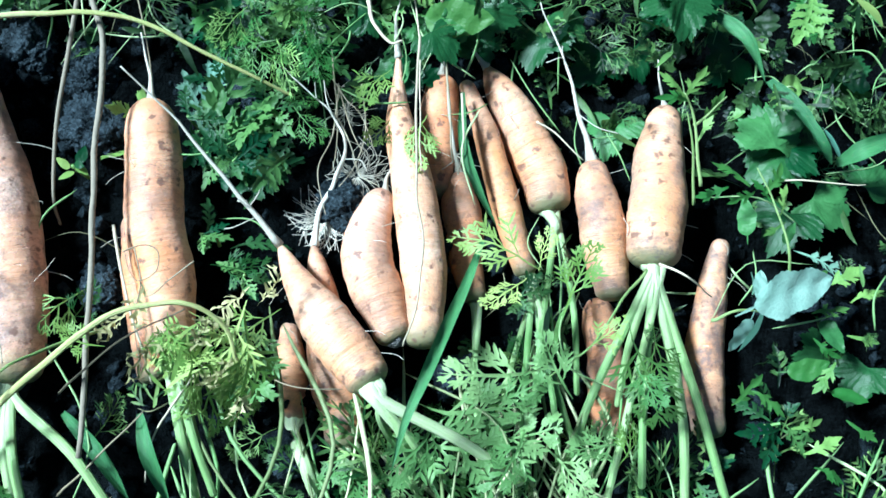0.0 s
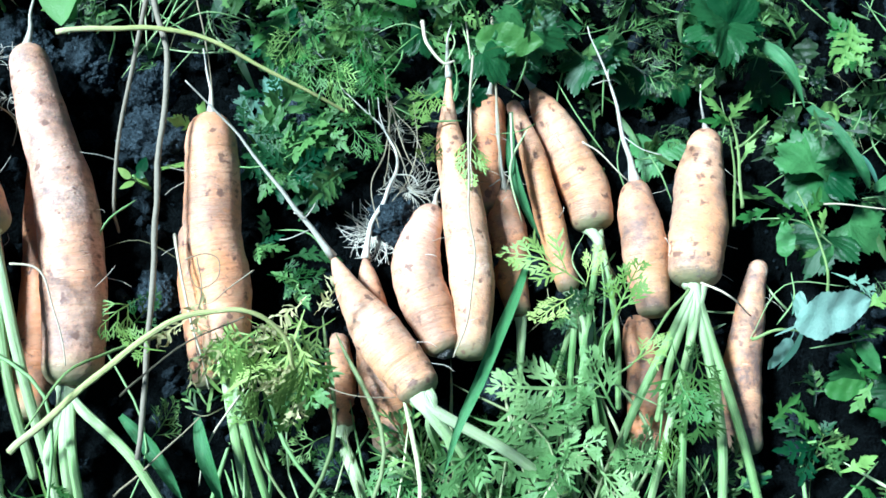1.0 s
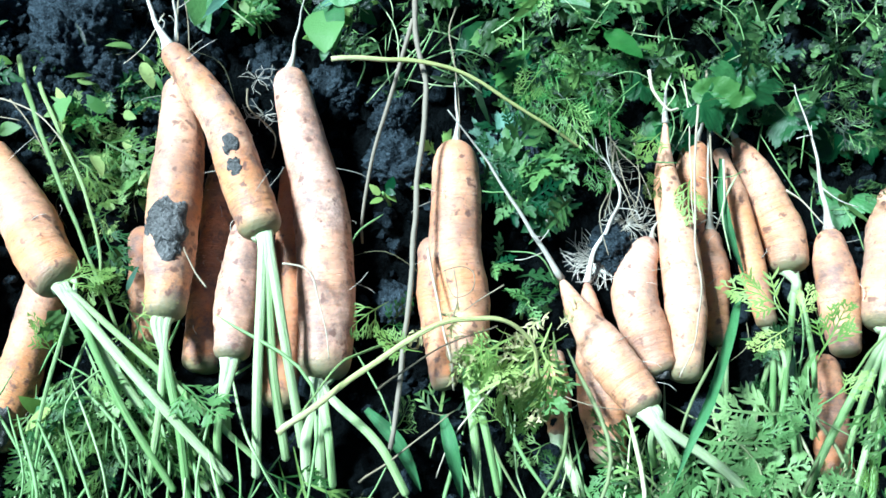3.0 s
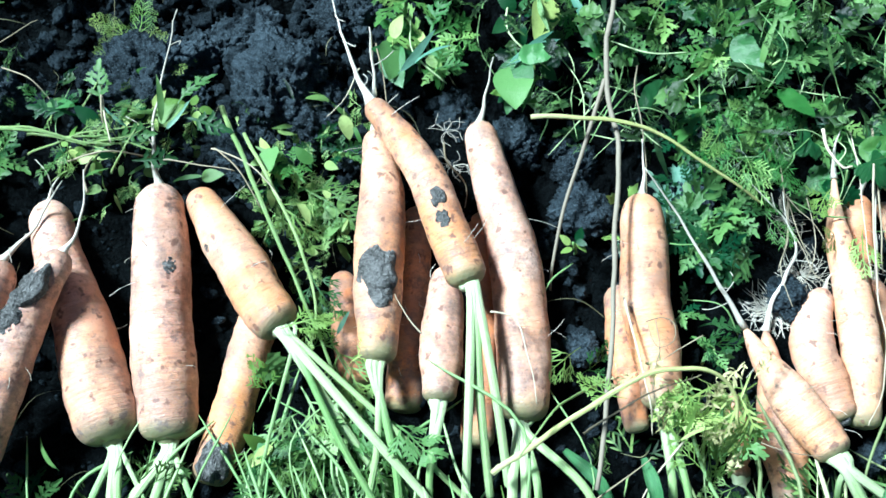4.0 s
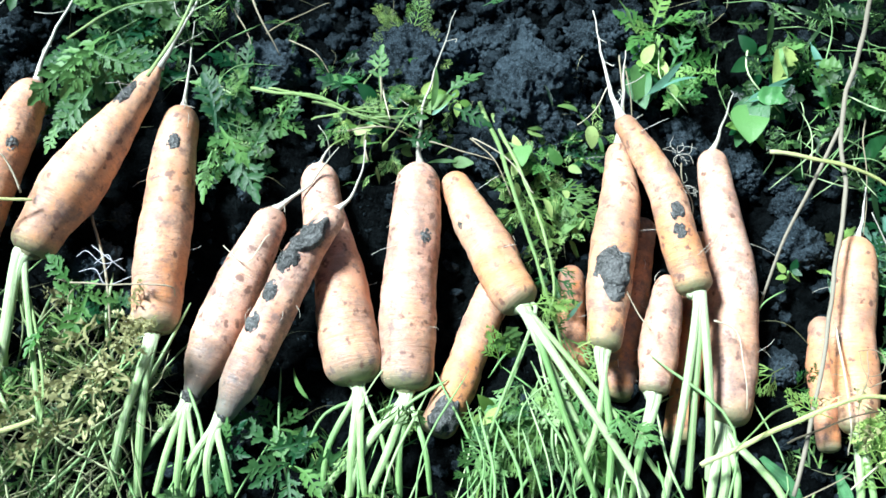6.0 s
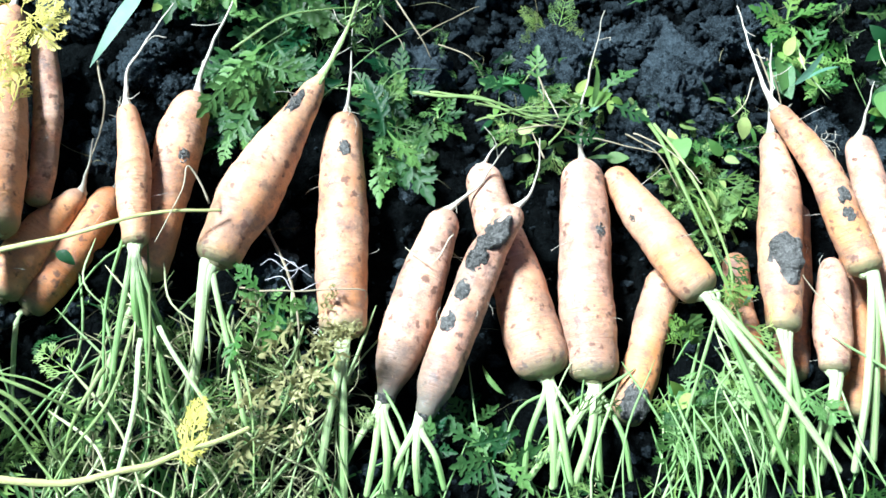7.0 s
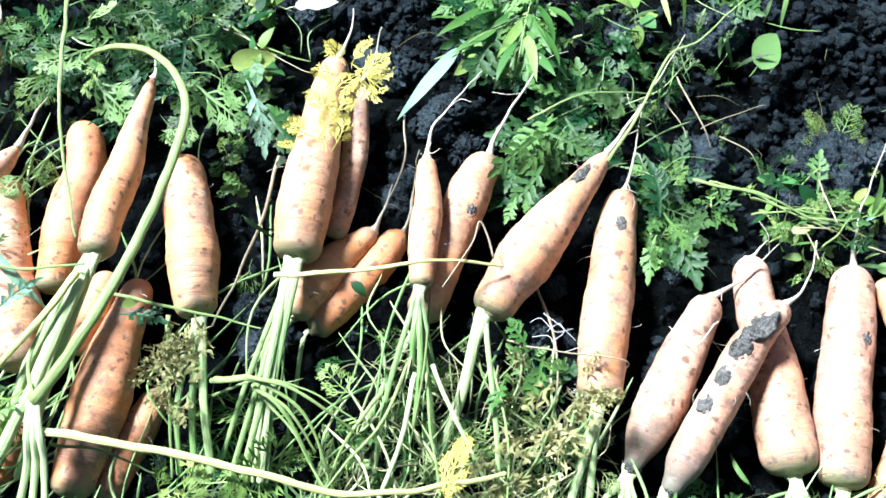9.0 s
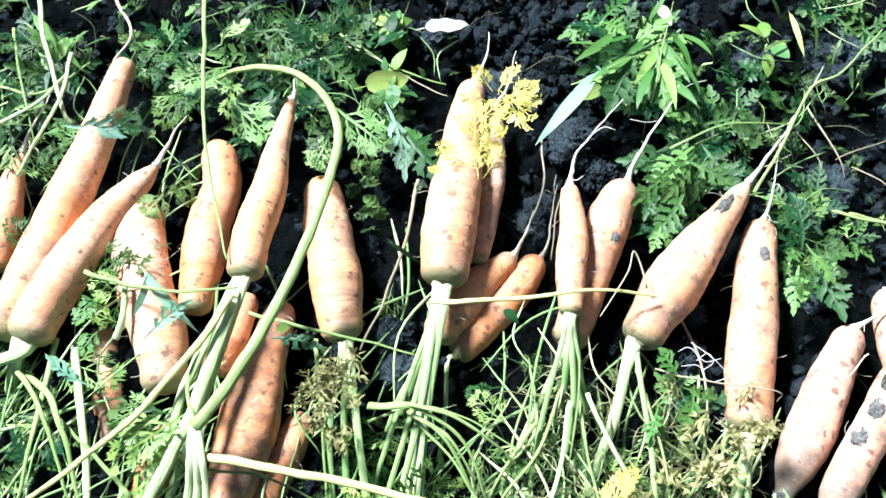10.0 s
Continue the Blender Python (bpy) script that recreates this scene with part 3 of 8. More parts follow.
def crinkled_leaf(seed, mat):
    """A dried carrot leaf, shrunk and curled up on itself."""
    rg, bm = random.Random(seed), bmesh.new()
    lobe(bm, 0, 0, 0, 1.0, 0.05, 0, 8)
    for i in range(9):
        y, a = 0.15 + 0.085 * i, (1 if i % 2 else -1) * rg.uniform(0.5, 1.1)
        l = rg.uniform(0.22, 0.42) * (1.1 - 0.5 * y)
        lobe(bm, 0, y, a, l, 0.055, 0, 6)
        lobe(bm, math.sin(a) * l * 0.5, y + math.cos(a) * l * 0.5, a + rg.choice((-0.8, 0.8)), l * 0.6, 0.045, 0, 5)
    o = Vector((seed * 3.7, seed, 1.0))
    for v in bm.verts:
        c = v.co * 5 + o
        v.co += Vector((0.11 * noise.noise(c), 0.11 * noise.noise(c + Vector((7, 0, 0))), 0.22 * noise.noise(c * 1.4 + Vector((0, 9, 0))) + 0.5 * abs(v.co.x) ** 1.5))
    return mesh_of("leaf", bm, mat)


def wavy_leaf(seed, mat):
    """A broad leaf with a shallowly lobed, toothed rim and a sunken midrib."""
    rg, bm = random.Random(seed), bmesh.new()
    lobe(bm, 0, 0, 0, 0.3, 0.035, 0, 2)
    rows = []
    n = 26
    for i in range(n + 1):
        t = i / n
        k = 0.23 * math.sin(math.pi * (0.05 + 0.95 * t ** 0.8)) ** 0.7 if i < n else 0.005
        row = []
        for a in (-1, -0.6, -0.2, 0, 0.2, 0.6, 1):
            rim = 1 + (0.07 * math.sin(t * 15 + seed + (1 if a > 0 else 0)) + (0.03 if i % 2 else -0.03)) * abs(a)
            row.append(bm.verts.new((a * k * rim, 0.2 + 0.8 * t + 0.03 * abs(a), 0.16 * k * abs(a) + 0.010 * math.sin(t * 20 + a * 3))))
        rows.append(row)
    for p, q in zip(rows, rows[1:]):
        for k in range(6):
            bm.faces.new((p[k], p[k + 1], q[k + 1], q[k]))
    return mesh_of("leaf", shape_leaf(bm, rg.uniform(0.1, 0.4), rg.uniform(-0.2, 0.1), seed, 0.06), mat)


def fan_leaf(seed, mat):
    """Three broad wedge-shaped segments with toothed ends, spread from one point."""
    rg, bm = random.Random(seed), bmesh.new()
    cols = [k / 7 for k in range(-7, 8)]
    for c, l in ((-1.25, 0.86), (0.0, 1.0), (1.25, 0.86)):
        c += rg.uniform(-0.12, 0.12)
        w, rows = l * rg.uniform(0.36, 0.44), []
        teeth = [rg.uniform(0.02, 0.07) * (1 if k % 2 else -1) + 0.07 * math.cos(a * 6.3 + c) for k, a in enumerate(cols)]
        for i in range(13):
            t = i / 12
            k = w * (0.05 + 0.95 * math.sin(math.pi / 2 * min(1, t * 1.2)) ** 1.3)
            row = []
            for a, tooth in zip(cols, teeth):
                rim = 1 + (0.07 if i % 2 else -0.06) * (abs(a) == 1) * (t > 0.3)
                x, y = a * k * rim, l * t * (1 - 0.28 * a * a + tooth * t * t)
                z = 0.10 * abs(x) + 0.020 * math.cos(a * 16) * t - 0.22 * y * y
                row.append(bm.verts.new((x * math.cos(c) + y * math.sin(c), y * math.cos(c) - x * math.sin(c), z)))
            rows.append(row)
        for p, q in zip(rows, rows[1:]):
            for k in range(14):
                bm.faces.new((p[k], p[k + 1], q[k + 1], q[k]))
    return mesh_of("leaf", shape_leaf(bm, rg.uniform(0.0, 0.15), rg.uniform(-0.12, 0.12), seed, 0.05), mat)


def rag_leaf(seed, mat):
    """A narrow leaf with two or three pairs of pointed, forward lobes."""
    rg, bm = random.Random(seed), bmesh.new()
    lobe(bm, 0, 0, 0, 1.0, 0.11, 0, 8)
    lobe(bm, 0, 0.55, 0, 0.45, 0.17, 0, 6)
    for y, l in ((0.26, 0.30), (0.44, 0.34), (0.62, 0.24)):
        for e in (-1, 1):
            if rg.random() < 0.85:
                a, yy, ll = e * rg.uniform(0.5, 0.85), y + rg.uniform(-0.05, 0.05), l * rg.uniform(0.7, 1.15)
                lobe(bm, 0, yy, a, ll, 0.10, 0, 5)
                if ll > 0.26:
                    lobe(bm, math.sin(a) * ll * 0.45, yy + math.cos(a) * ll * 0.45, a + e * 0.7, ll * 0.4, 0.055, 0, 3)
    return mesh_of("leaf", shape_leaf(bm, rg.uniform(0.1, 0.4), rg.uniform(-0.2, 0.1), seed, 0.08), mat)


def recoloured(me, mat):
    me = me.copy()
    me.materials[0] = mat
    return me


MESHES = {
    "lobed": [lobed_leaf(s) for s in range(6)],
    "feather": [frond_leaf(s, LEAF_CARROT, 0.9) for s in range(5)],
    "cut": [cut_leaf(s, LEAF_CARROT, 0.8) for s in range(5)],
    "cut_light": [frond_leaf(s + 10, LEAF_LIGHT, 1.15) for s in range(4)],
    "lobed_light": [recoloured(lobed_leaf(s + 9), LEAF_FRESH) for s in range(3)],
    "lobed_blue": [recoloured(lobed_leaf(s + 14), LEAF_BLUE) for s in range(3)],
    "yellow": [frond_leaf(s + 30, LEAF_YELLOW, 1.3) for s in range(4)],
    "fan": [fan_leaf(s, LEAF_BROAD) for s in range(6)],
    "rag": [rag_leaf(s, LEAF_FRESH) for s in range(6)],
    "cut_big": [frond_leaf(s + 110, LEAF_TOPS, 1.5) for s in range(6)],
    "narrow_light": [oval_leaf(s + 90, LEAF_FRESH, 0.15) for s in range(4)],
    "wisp": [feather_leaf(s + 50, LEAF_LIGHT, 0.20) for s in range(3)],
    "oval_light": [oval_leaf(s + 120, LEAF_LIME, 0.56) for s in range(3)],
    "dill": [frond_leaf(s + 55, LEAF_FRESH, 0.7) for s in range(4)],
    "lance": [oval_leaf(s + 96, LEAF_BLUE, 0.15) for s in range(3)],
    "wavy": [wavy_leaf(s + 60, LEAF_BROAD if s < 3 else LEAF_FRESH) for s in range(5)],
    "wavy_pale": [wavy_leaf(s + 75, LEAF_PALE) for s in range(2)],
    "wavy_blue": [wavy_leaf(s + 70, LEAF_MINT) for s in range(3)],
    "feather_light": [cut_leaf(s + 80, LEAF_LIGHT, 0.9) for s in range(3)],
    "withered": [crinkled_leaf(s + 90, LEAF_DRY) for s in range(5)],
    "palmate": [palmate_leaf(s) for s in range(5)],
    "oval": [oval_leaf(s, LEAF_LIGHT if s % 2 else LEAF_BROAD) for s in range(6)],
    "spear": [oval_leaf(s + 20, LEAF_BLUE, 0.21) for s in range(3)],
    "sprig": [oval_leaf(s + 40, LEAF_LIGHT, 0.15) for s in range(4)],
    "narrow": [oval_leaf(s + 50, LEAF, 0.13) for s in range(4)],
}


# ---- carrots ----
BODIES = []


def clear(x, y, margin=0.0):
    """Whether a place keeps its distance from every carrot."""
    return all((x - a) ** 2 + (y - b) ** 2 > (r + margin) ** 2 for a, b, r in BODIES)


def blend(nodes, v):
    """A smooth curve through (place, value) nodes."""
    n = len(nodes) - 1
    i = max(0, min(n - 1, sum(1 for p, _ in nodes if p <= v) - 1))
    (p1, a1), (p2, a2) = nodes[i], nodes[i + 1]
    k = (v - p1) / (p2 - p1)
    m1 = (a2 - nodes[max(i - 1, 0)][1]) / (p2 - nodes[max(i - 1, 0)][0])
    m2 = (nodes[min(i + 2, n)][1] - a1) / (nodes[min(i + 2, n)][0] - p1)
    return a1 * (2 * k ** 3 - 3 * k * k + 1) + a2 * (3 * k * k - 2 * k ** 3) + (p2 - p1) * (m1 * (k ** 3 - 2 * k * k + k) + m2 * (k ** 3 - k * k))


def carrot(tip, crown, girth, sway, tail=(), tail_r=0.0014, stalks=(), mud=(), dirt=0.0, neck=False, collar=False, endmud=False, hue="mid"):
    """A pulled carrot from the tip's end to the crown: girth is its half width in mm along the way,
    sway how far its middle swings aside; with its thin root, leaf stalks and clinging mud."""
    carrot.count += 1
    rg = random.Random(carrot.count * 13)
    tip, crown = Vector(tip), Vector(crown)
    length = (crown - tip).length
    r = max(girth) / 1000
    pointed = girth[0] < 0.5 * max(girth)
    size = "long" if length > 0.16 else "short" if length < 0.105 else "medium-sized"
    tone = {"rosy": "pinkish", "pale": "pale", "mid": "light", "orange": "deep"}[hue]
    form = "pointed" if pointed else "blunt-ended"
    state = "caked with wet mud" if mud or endmud else "dulled with dried earth" if dirt > 0.35 else "with dusty pale skin"
    bent = "curved" if max(abs(v) for v in sway) > 6 else "straight"
    thing = tagged(new("carrot"), f"{size} {bent} {form} {tone} orange carrot {state}", "carrot", "pulled carrots laid in a row")
    thing.location = tip
    axis = crown - tip
    side = Vector((-axis.y, axis.x, 0)).normalized()
    ph = rg.uniform(0, 9)
    swings = [(0.0, 0.0)] + [(p, v / 1000) for p, v in zip((0.25, 0.5, 0.75), sway)] + [(1.0, 0.0)]
    first = girth[0] * (0.45 if pointed else 0.90)
    widths = [(0.0, first / 1000)] + [(p, v / 1000) for p, v in zip((0.1, 0.3, 0.5, 0.7, 0.9), girth)] + [(1.0, girth[4] * 0.96 / 1000)]

    def centre(u):
        return axis * u + side * (blend(swings, u) + 0.0005 * math.sin(u * 13 + ph)) - Vector((0, 0, 0.0008 * math.sin(u * 7 + ph)))

    def radius(u):
        body = blend(widths, u)
        s = u * length / (girth[0] / 1000 * (2.2 if pointed else 1.0))
        e = (1 - u) * length / (girth[4] / 1000 * 0.62)
        start = 0.18 + 0.82 * math.sqrt(max(0.0, 1 - (1 - min(1, s)) ** 2))
        stop = 0.38 + 0.62 * max(0.0, 1 - (1 - min(1, e)) ** 2.2) ** 0.55
        if neck:
            stop *= 1 - 0.38 * ease(0.84, 0.98, u)
        return body * start * stop * (1 + 0.012 * math.sin(u * 23 + ph) + 0.012 * math.sin(u * 61 + ph * 3))

    for k in range(13):
        q = tip + centre(k / 12)
        BODIES.append((q.x, q.y, radius(k / 12)))
    bm = bmesh.new()
    uvl = bm.loops.layers.uv.new("UVMap")
    us = [0.0, 0.006, 0.015, 0.03, 0.05] + [0.05 + 0.89 * k / 64 for k in range(1, 65)] + [0.955, 0.967, 0.977, 0.986, 0.993, 1.0]
    sides = 30
    made = rings(bm, [centre(u) for u in us], [radius(u) for u in us], sides, 0.95)
    off = Vector((ph * 3, carrot.count, 0))
    for ring, u in zip(made, us):
        c = centre(u)
        for k, v in enumerate(ring):
            d = v.co - c
            # shallow cross grooves and lumps
            groove = noise.noise(Vector((u * length * 260, 0.9 * math.cos(6.283 * k / sides), 0.9 * math.sin(6.283 * k / sides))) + off)
            v.co = c + d * (1 + 0.035 * noise.noise(v.co * 42 + off) - 0.030 * max(0.0, groove - 0.15))
    idx = {v: (k, u) for ring, u in zip(made, us) for k, v in enumerate(ring)}
    for f in bm.faces:
        for lp in f.loops:
            k, u = idx[lp.vert]
            lp[uvl].uv = (2 * abs(k / sides - 0.5), u)
    part("root", bm, SKIN[hue, 3 if neck else 2 if dirt > 0.55 else 1 if dirt > 0.2 else 0], thing)
    # thin root at the tip
    if tail:
        pts = [centre(0.012)] + [Vector(p) - tip for p in tail]
        path = smooth_path(pts, 7)
        n = len(path) - 1
        bm = bmesh.new()
        for i, p in enumerate(path[1:-1], 1):
            p += Vector((noise.noise(p * 60 + off), noise.noise(p * 60 - off), 0)) * 0.0022 * min(1, i / 6)
        flare = min(0.0030, radius(0.02) * 0.6)
        rings(bm, path, [max(0.00035, tail_r * 0.90 * (1 - i / n) ** 1.3 + 0.0004 + flare * math.exp(-i * 0.75)) for i in range(n + 1)], 7)
        for j in range(3 if (path[-1] - path[0]).length > 0.06 else 0):
            q = path[rg.randrange(2, n)]
            w = Vector((rg.uniform(-1, 1), rg.uniform(-0.6, 1), rg.uniform(-0.1, 0.3))) * rg.uniform(0.012, 0.028)
            hair = smooth_path([q, q + w * 0.5 + Vector((rg.uniform(-.004, .004), rg.uniform(-.004, .004), 0.002)), q + w], 5)
            rings(bm, hair, [0.00035] * len(hair), 4)
        part("root_tip", bm, ROOT, thing, "thin pale root")
    # fine side roots
    for j in range(3 + carrot.count % 3):
        u, a = rg.uniform(0.08, 0.9), rg.uniform(-0.4, 3.5)
        d = Vector((math.cos(a) * side.x, math.cos(a) * side.y, math.sin(a))).normalized()
        q = centre(u) + d * radius(u) * 0.96
        w = (d * 0.6 + Vector((rg.uniform(-1, 1), rg.uniform(-1, 1), -0.3))) * rg.uniform(0.006, 0.016)
        bm = bmesh.new()
        hair = smooth_path([q, q + w * 0.5 + d * 0.002, q + w], 4)
        rings(bm, hair, [0.00016] * len(hair), 4)
        part("rootlet", bm, ROOT, thing)
    # crown and stalks
    end = centre(1.0)
    fwd = (centre(1.0) - centre(0.94)).normalized()
    if stalks or collar or neck:
        bm = bmesh.new()
        k = r * 0.36
        made = rings(bm, [end - fwd * 0.004, end - fwd * 0.001, end + fwd * 0.001, end + fwd * 0.003], [k * 1.15, k * 1.05, k * 0.85, k * 0.5], 18)
        for ring in made:
            for v in ring:
                v.co += (v.co - end) * 0.35 * noise.noise(v.co * 300 + off)
        part("crown", bm, MUD if neck or collar else CROWN, thing, "dark earthy crown")
    for j, (sx, sy, sr) in enumerate(stalks):
        goal = Vector((sx, sy, soil(sx, sy) + 0.016 + 0.006 * (j % 3))) - tip
        run = goal - end
        start = end - fwd * 0.002 + side * r * 0.22 * (j - (len(stalks) - 1) / 2) / max(1, len(stalks) / 2)
        mid1 = start + fwd * min(0.011, run.length * 0.2) + Vector((0, 0, 0.003))
        mid2 = start.lerp(goal, 0.6) + Vector((rg.uniform(-0.004, 0.004), 0, 0.010))
        path = smooth_path([start, mid1, mid2, goal], 6)
        n = len(path) - 1
        bm = bmesh.new()
        ribbed(bm, path, [sr * (1.95 - 0.80 * min(1, i / 6) - 0.20 * i / n) for i in range(n + 1)])
        stem = part("stalk", bm, STALK_PALE if sr > 0.0028 else STALK, thing)
        if sr < 0.0031 and (tip + goal).y < 0.04:
            way = (path[-1] - path[-4]).normalized()
            k = rg.uniform(0.05, 0.085)
            shared("leaf", MESHES["cut"][j % 5], stem, Matrix.Translation(path[-1]) @ pose(0, 0, 0, rg.uniform(-10, 15), rg.uniform(-30, 30), math.degrees(math.atan2(-way.x, way.y))) @ Matrix.Scale(k, 4), "green narrow-cut leaf")
    # mud stuck to the skin
    for u, across, w in mud:
        part("mud_patch", mud_patch(centre, radius, side, axis.normalized(), u, across, w, r, length, rg), MUD, thing, "crumbly grey-black mud")
    if endmud:
        for u in (0.90,):
            part("mud_patch", mud_patch(centre, radius, side, axis.normalized(), u, 0.1, 1.15, r, length, rg), MUD, thing, "crumbly grey-black mud")
    return thing


carrot.count = 0


def mud_patch(centre, radius, side, along, u0, across, w, r, length, rg):
    """A rough crust of earth over the carrot's upper face."""
    bm = bmesh.new()
    w *= 1.2
    n, o = 26, Vector((rg.uniform(0, 50), rg.uniform(0, 50), 0))
    up = side.cross(along)
    if up.z < 0:
        up = -up
    grid = []
    for i in range(n + 1):
        row = []
        for j in range(n + 1):
            a, b = 2 * i / n - 1, 2 * j / n - 1
            u = min(0.99, max(0.01, u0 + a * w * r * 1.15 / length))
            ang = across * 1.1 + b * w * 0.95
            reach = min(0.85 - (a * a + b * b) ** 0.5 + 0.50 * noise.fractal(Vector((a * 1.9, b * 1.9, 0)) + o, 0.7, 2, 5), 1.5 * (0.78 - (a * a + b * b) ** 0.5 * (1 + 0.22 * noise.noise(Vector((a * 2.2, b * 2.2, 5)) + o))))
            thick = 0.0036 * w ** 1.5 * ease(0.0, 0.5, reach) - 0.0020 + 0.0016 * ease(-0.06, 0.06, reach) + 0.0014 * min(1, w) * noise.fractal(Vector((a * 7, b * 7, 3)) + o, 0.8, 2, 3) * ease(0.05, 0.3, reach)
            d = side * math.sin(ang) + up * 0.95 * math.cos(ang)
            row.append(bm.verts.new(centre(u) + d * (radius(u) * 0.985 + thick)))
        grid.append(row)
    for i in range(n):
        for j in range(n):
            bm.faces.new((grid[i][j], grid[i + 1][j], grid[i + 1][j + 1], grid[i][j + 1]))
    return bm


carrot((0.192, 0.163, -0.046), (0.177, 0.042, -0.050), girth=(6.6, 9.6, 11.2, 12.8, 10.8), sway=(-3.7, -6.1, -4.8), dirt=0.7)
carrot((0.159, 0.246, -0.035), (0.142, 0.139, -0.022), girth=(11.0, 14.9, 16.6, 17.7, 16.3), sway=(-1.2, -0.9, -0.2), tail=((0.154, 0.255, -0.027), (0.152, 0.271, -0.020),), tail_r=0.0009, stalks=((0.085, 0.011, 0.0026), (0.120, 0.060, 0.0022), (0.132, 0.014, 0.0025), (0.159, 0.002, 0.0029), (0.185, 0.000, 0.0027), (0.109, 0.002, 0.0022),), dirt=0.3, hue="pale")
carrot((0.110, 0.208, -0.030), (0.119, 0.121, -0.030), girth=(10.2, 13.3, 14.1, 12.9, 10.7), sway=(-0.4, -0.2, 0.6), tail=((0.102, 0.234, -0.020), (0.092, 0.264, -0.010), (0.077, 0.298, 0.000),), tail_r=0.0018, dirt=0.4)
carrot((0.114, 0.127, -0.055), (0.120, 0.043, -0.055), girth=(10.5, 11.0, 11.5, 12.0, 12.4), sway=(0.8, 1.0, 0.8), dirt=0.4, hue="orange")
carrot((0.046, 0.271, -0.032), (0.085, 0.176, -0.034), girth=(7.3, 12.3, 14.3, 15.5, 14.0), sway=(2.2, 4.4, 4.4), tail=((0.039, 0.277, -0.026), (0.035, 0.281, -0.020),), tail_r=0.0016, stalks=((0.086, 0.157, 0.0031), (0.065, 0.017, 0.0019), (0.096, 0.066, 0.0019),), dirt=0.2)
carrot((0.031, 0.256, -0.022), (0.068, 0.135, -0.030), girth=(5.3, 7.9, 8.7, 8.9, 7.3), sway=(4.0, 1.7, 1.2), stalks=((0.102, 0.015, 0.0019), (0.085, 0.014, 0.0019), (0.062, 0.014, 0.0019), (0.045, 0.013, 0.0016), (0.073, 0.091, 0.0019),), dirt=0.2)
carrot((0.018, 0.263, -0.030), (0.014, 0.183, -0.030), girth=(10.7, 12.0, 12.0, 11.4, 10.5), sway=(0.5, 0.2, 0.1), tail=((0.019, 0.271, -0.015), (0.016, 0.279, 0.000),), tail_r=0.0016, dirt=0.2, hue="orange")
carrot((0.029, 0.199, -0.030), (0.037, 0.119, -0.030), girth=(8.8, 11.9, 11.3, 9.9, 8.1), sway=(-1.8, -1.4, -1.5), tail=((0.024, 0.215, -0.015), (0.018, 0.275, 0.000),), tail_r=0.0016, stalks=((0.044, 0.013, 0.0016), (0.029, 0.013, 0.0016),))
carrot((-0.009, 0.265, -0.005), (0.005, 0.087, 0.000), girth=(3.4, 9.5, 12.5, 13.2, 11.4), sway=(-1.4, 3.0, 6.0), tail=((-0.011, 0.282, 0.000), (-0.008, 0.295, 0.005),), tail_r=0.0016, hue="pale")
carrot((-0.015, 0.180, -0.008), (-0.007, 0.090, 0.002), girth=(9.4, 13.4, 14.7, 14.4, 11.2), sway=(-11.4, -13.0, -7.4), tail=((-0.014, 0.186, -0.004), (-0.009, 0.193, 0.000),), tail_r=0.0015, collar=True, hue="rosy")
carrot((-0.074, 0.144, 0.005), (-0.020, 0.063, 0.022), girth=(4.5, 9.1, 13.7, 14.4, 12.9), sway=(-1.7, -2.6, -0.1), tail=((-0.102, 0.176, 0.022), (-0.130, 0.207, 0.038), (-0.154, 0.227, 0.055),), tail_r=0.0015, stalks=((0.023, 0.012, 0.0030), (0.014, 0.012, 0.0024), (0.062, 0.015, 0.0031), (0.003, 0.011, 0.0024), (-0.009, 0.036, 0.0024),), hue="pale")
carrot((-0.055, 0.148, -0.008), (-0.034, 0.035, -0.016), girth=(5.3, 9.6, 13.3, 14.9, 11.5), sway=(-1.0, -0.4, -0.4), tail=((-0.053, 0.164, -0.004), (-0.042, 0.189, -0.001), (-0.038, 0.204, 0.003), (-0.047, 0.222, 0.006), (-0.074, 0.248, 0.010),), tail_r=0.0017, stalks=((-0.036, 0.010, 0.0018),), dirt=0.5)
carrot((-0.070, 0.106, -0.028), (-0.065, 0.049, -0.028), girth=(6.7, 8.2, 9.3, 9.9, 7.6), sway=(-0.6, -0.6, 0.3), stalks=((-0.051, 0.010, 0.0037),), dirt=0.3)
carrot((-0.147, 0.225, 0.014), (-0.126, 0.082, 0.012), girth=(14.3, 16.1, 16.1, 16.0, 13.4), sway=(-2.6, -3.9, -1.2), tail=((-0.149, 0.240, 0.022), (-0.152, 0.259, 0.030),), tail_r=0.0013, stalks=((-0.113, 0.008, 0.0027), (-0.102, 0.009, 0.0023),))
carrot((-0.157, 0.166, -0.008), (-0.138, 0.068, -0.002), girth=(9.9, 11.2, 10.6, 10.2, 8.4), sway=(-0.5, -1.4, -1.1), dirt=0.4, hue="orange")
carrot((-0.263, 0.268, 0.008), (-0.213, 0.066, 0.002), girth=(12.5, 14.9, 17.5, 18.2, 17.0), sway=(5.5, 10.5, 8.3), tail=((-0.259, 0.285, 0.014), (-0.257, 0.314, 0.020),), tail_r=0.0017, stalks=((-0.214, 0.004, 0.0033), (-0.206, 0.004, 0.0033), (-0.198, 0.004, 0.0025), (-0.156, 0.004, 0.0027),), dirt=0.3, hue="rosy")
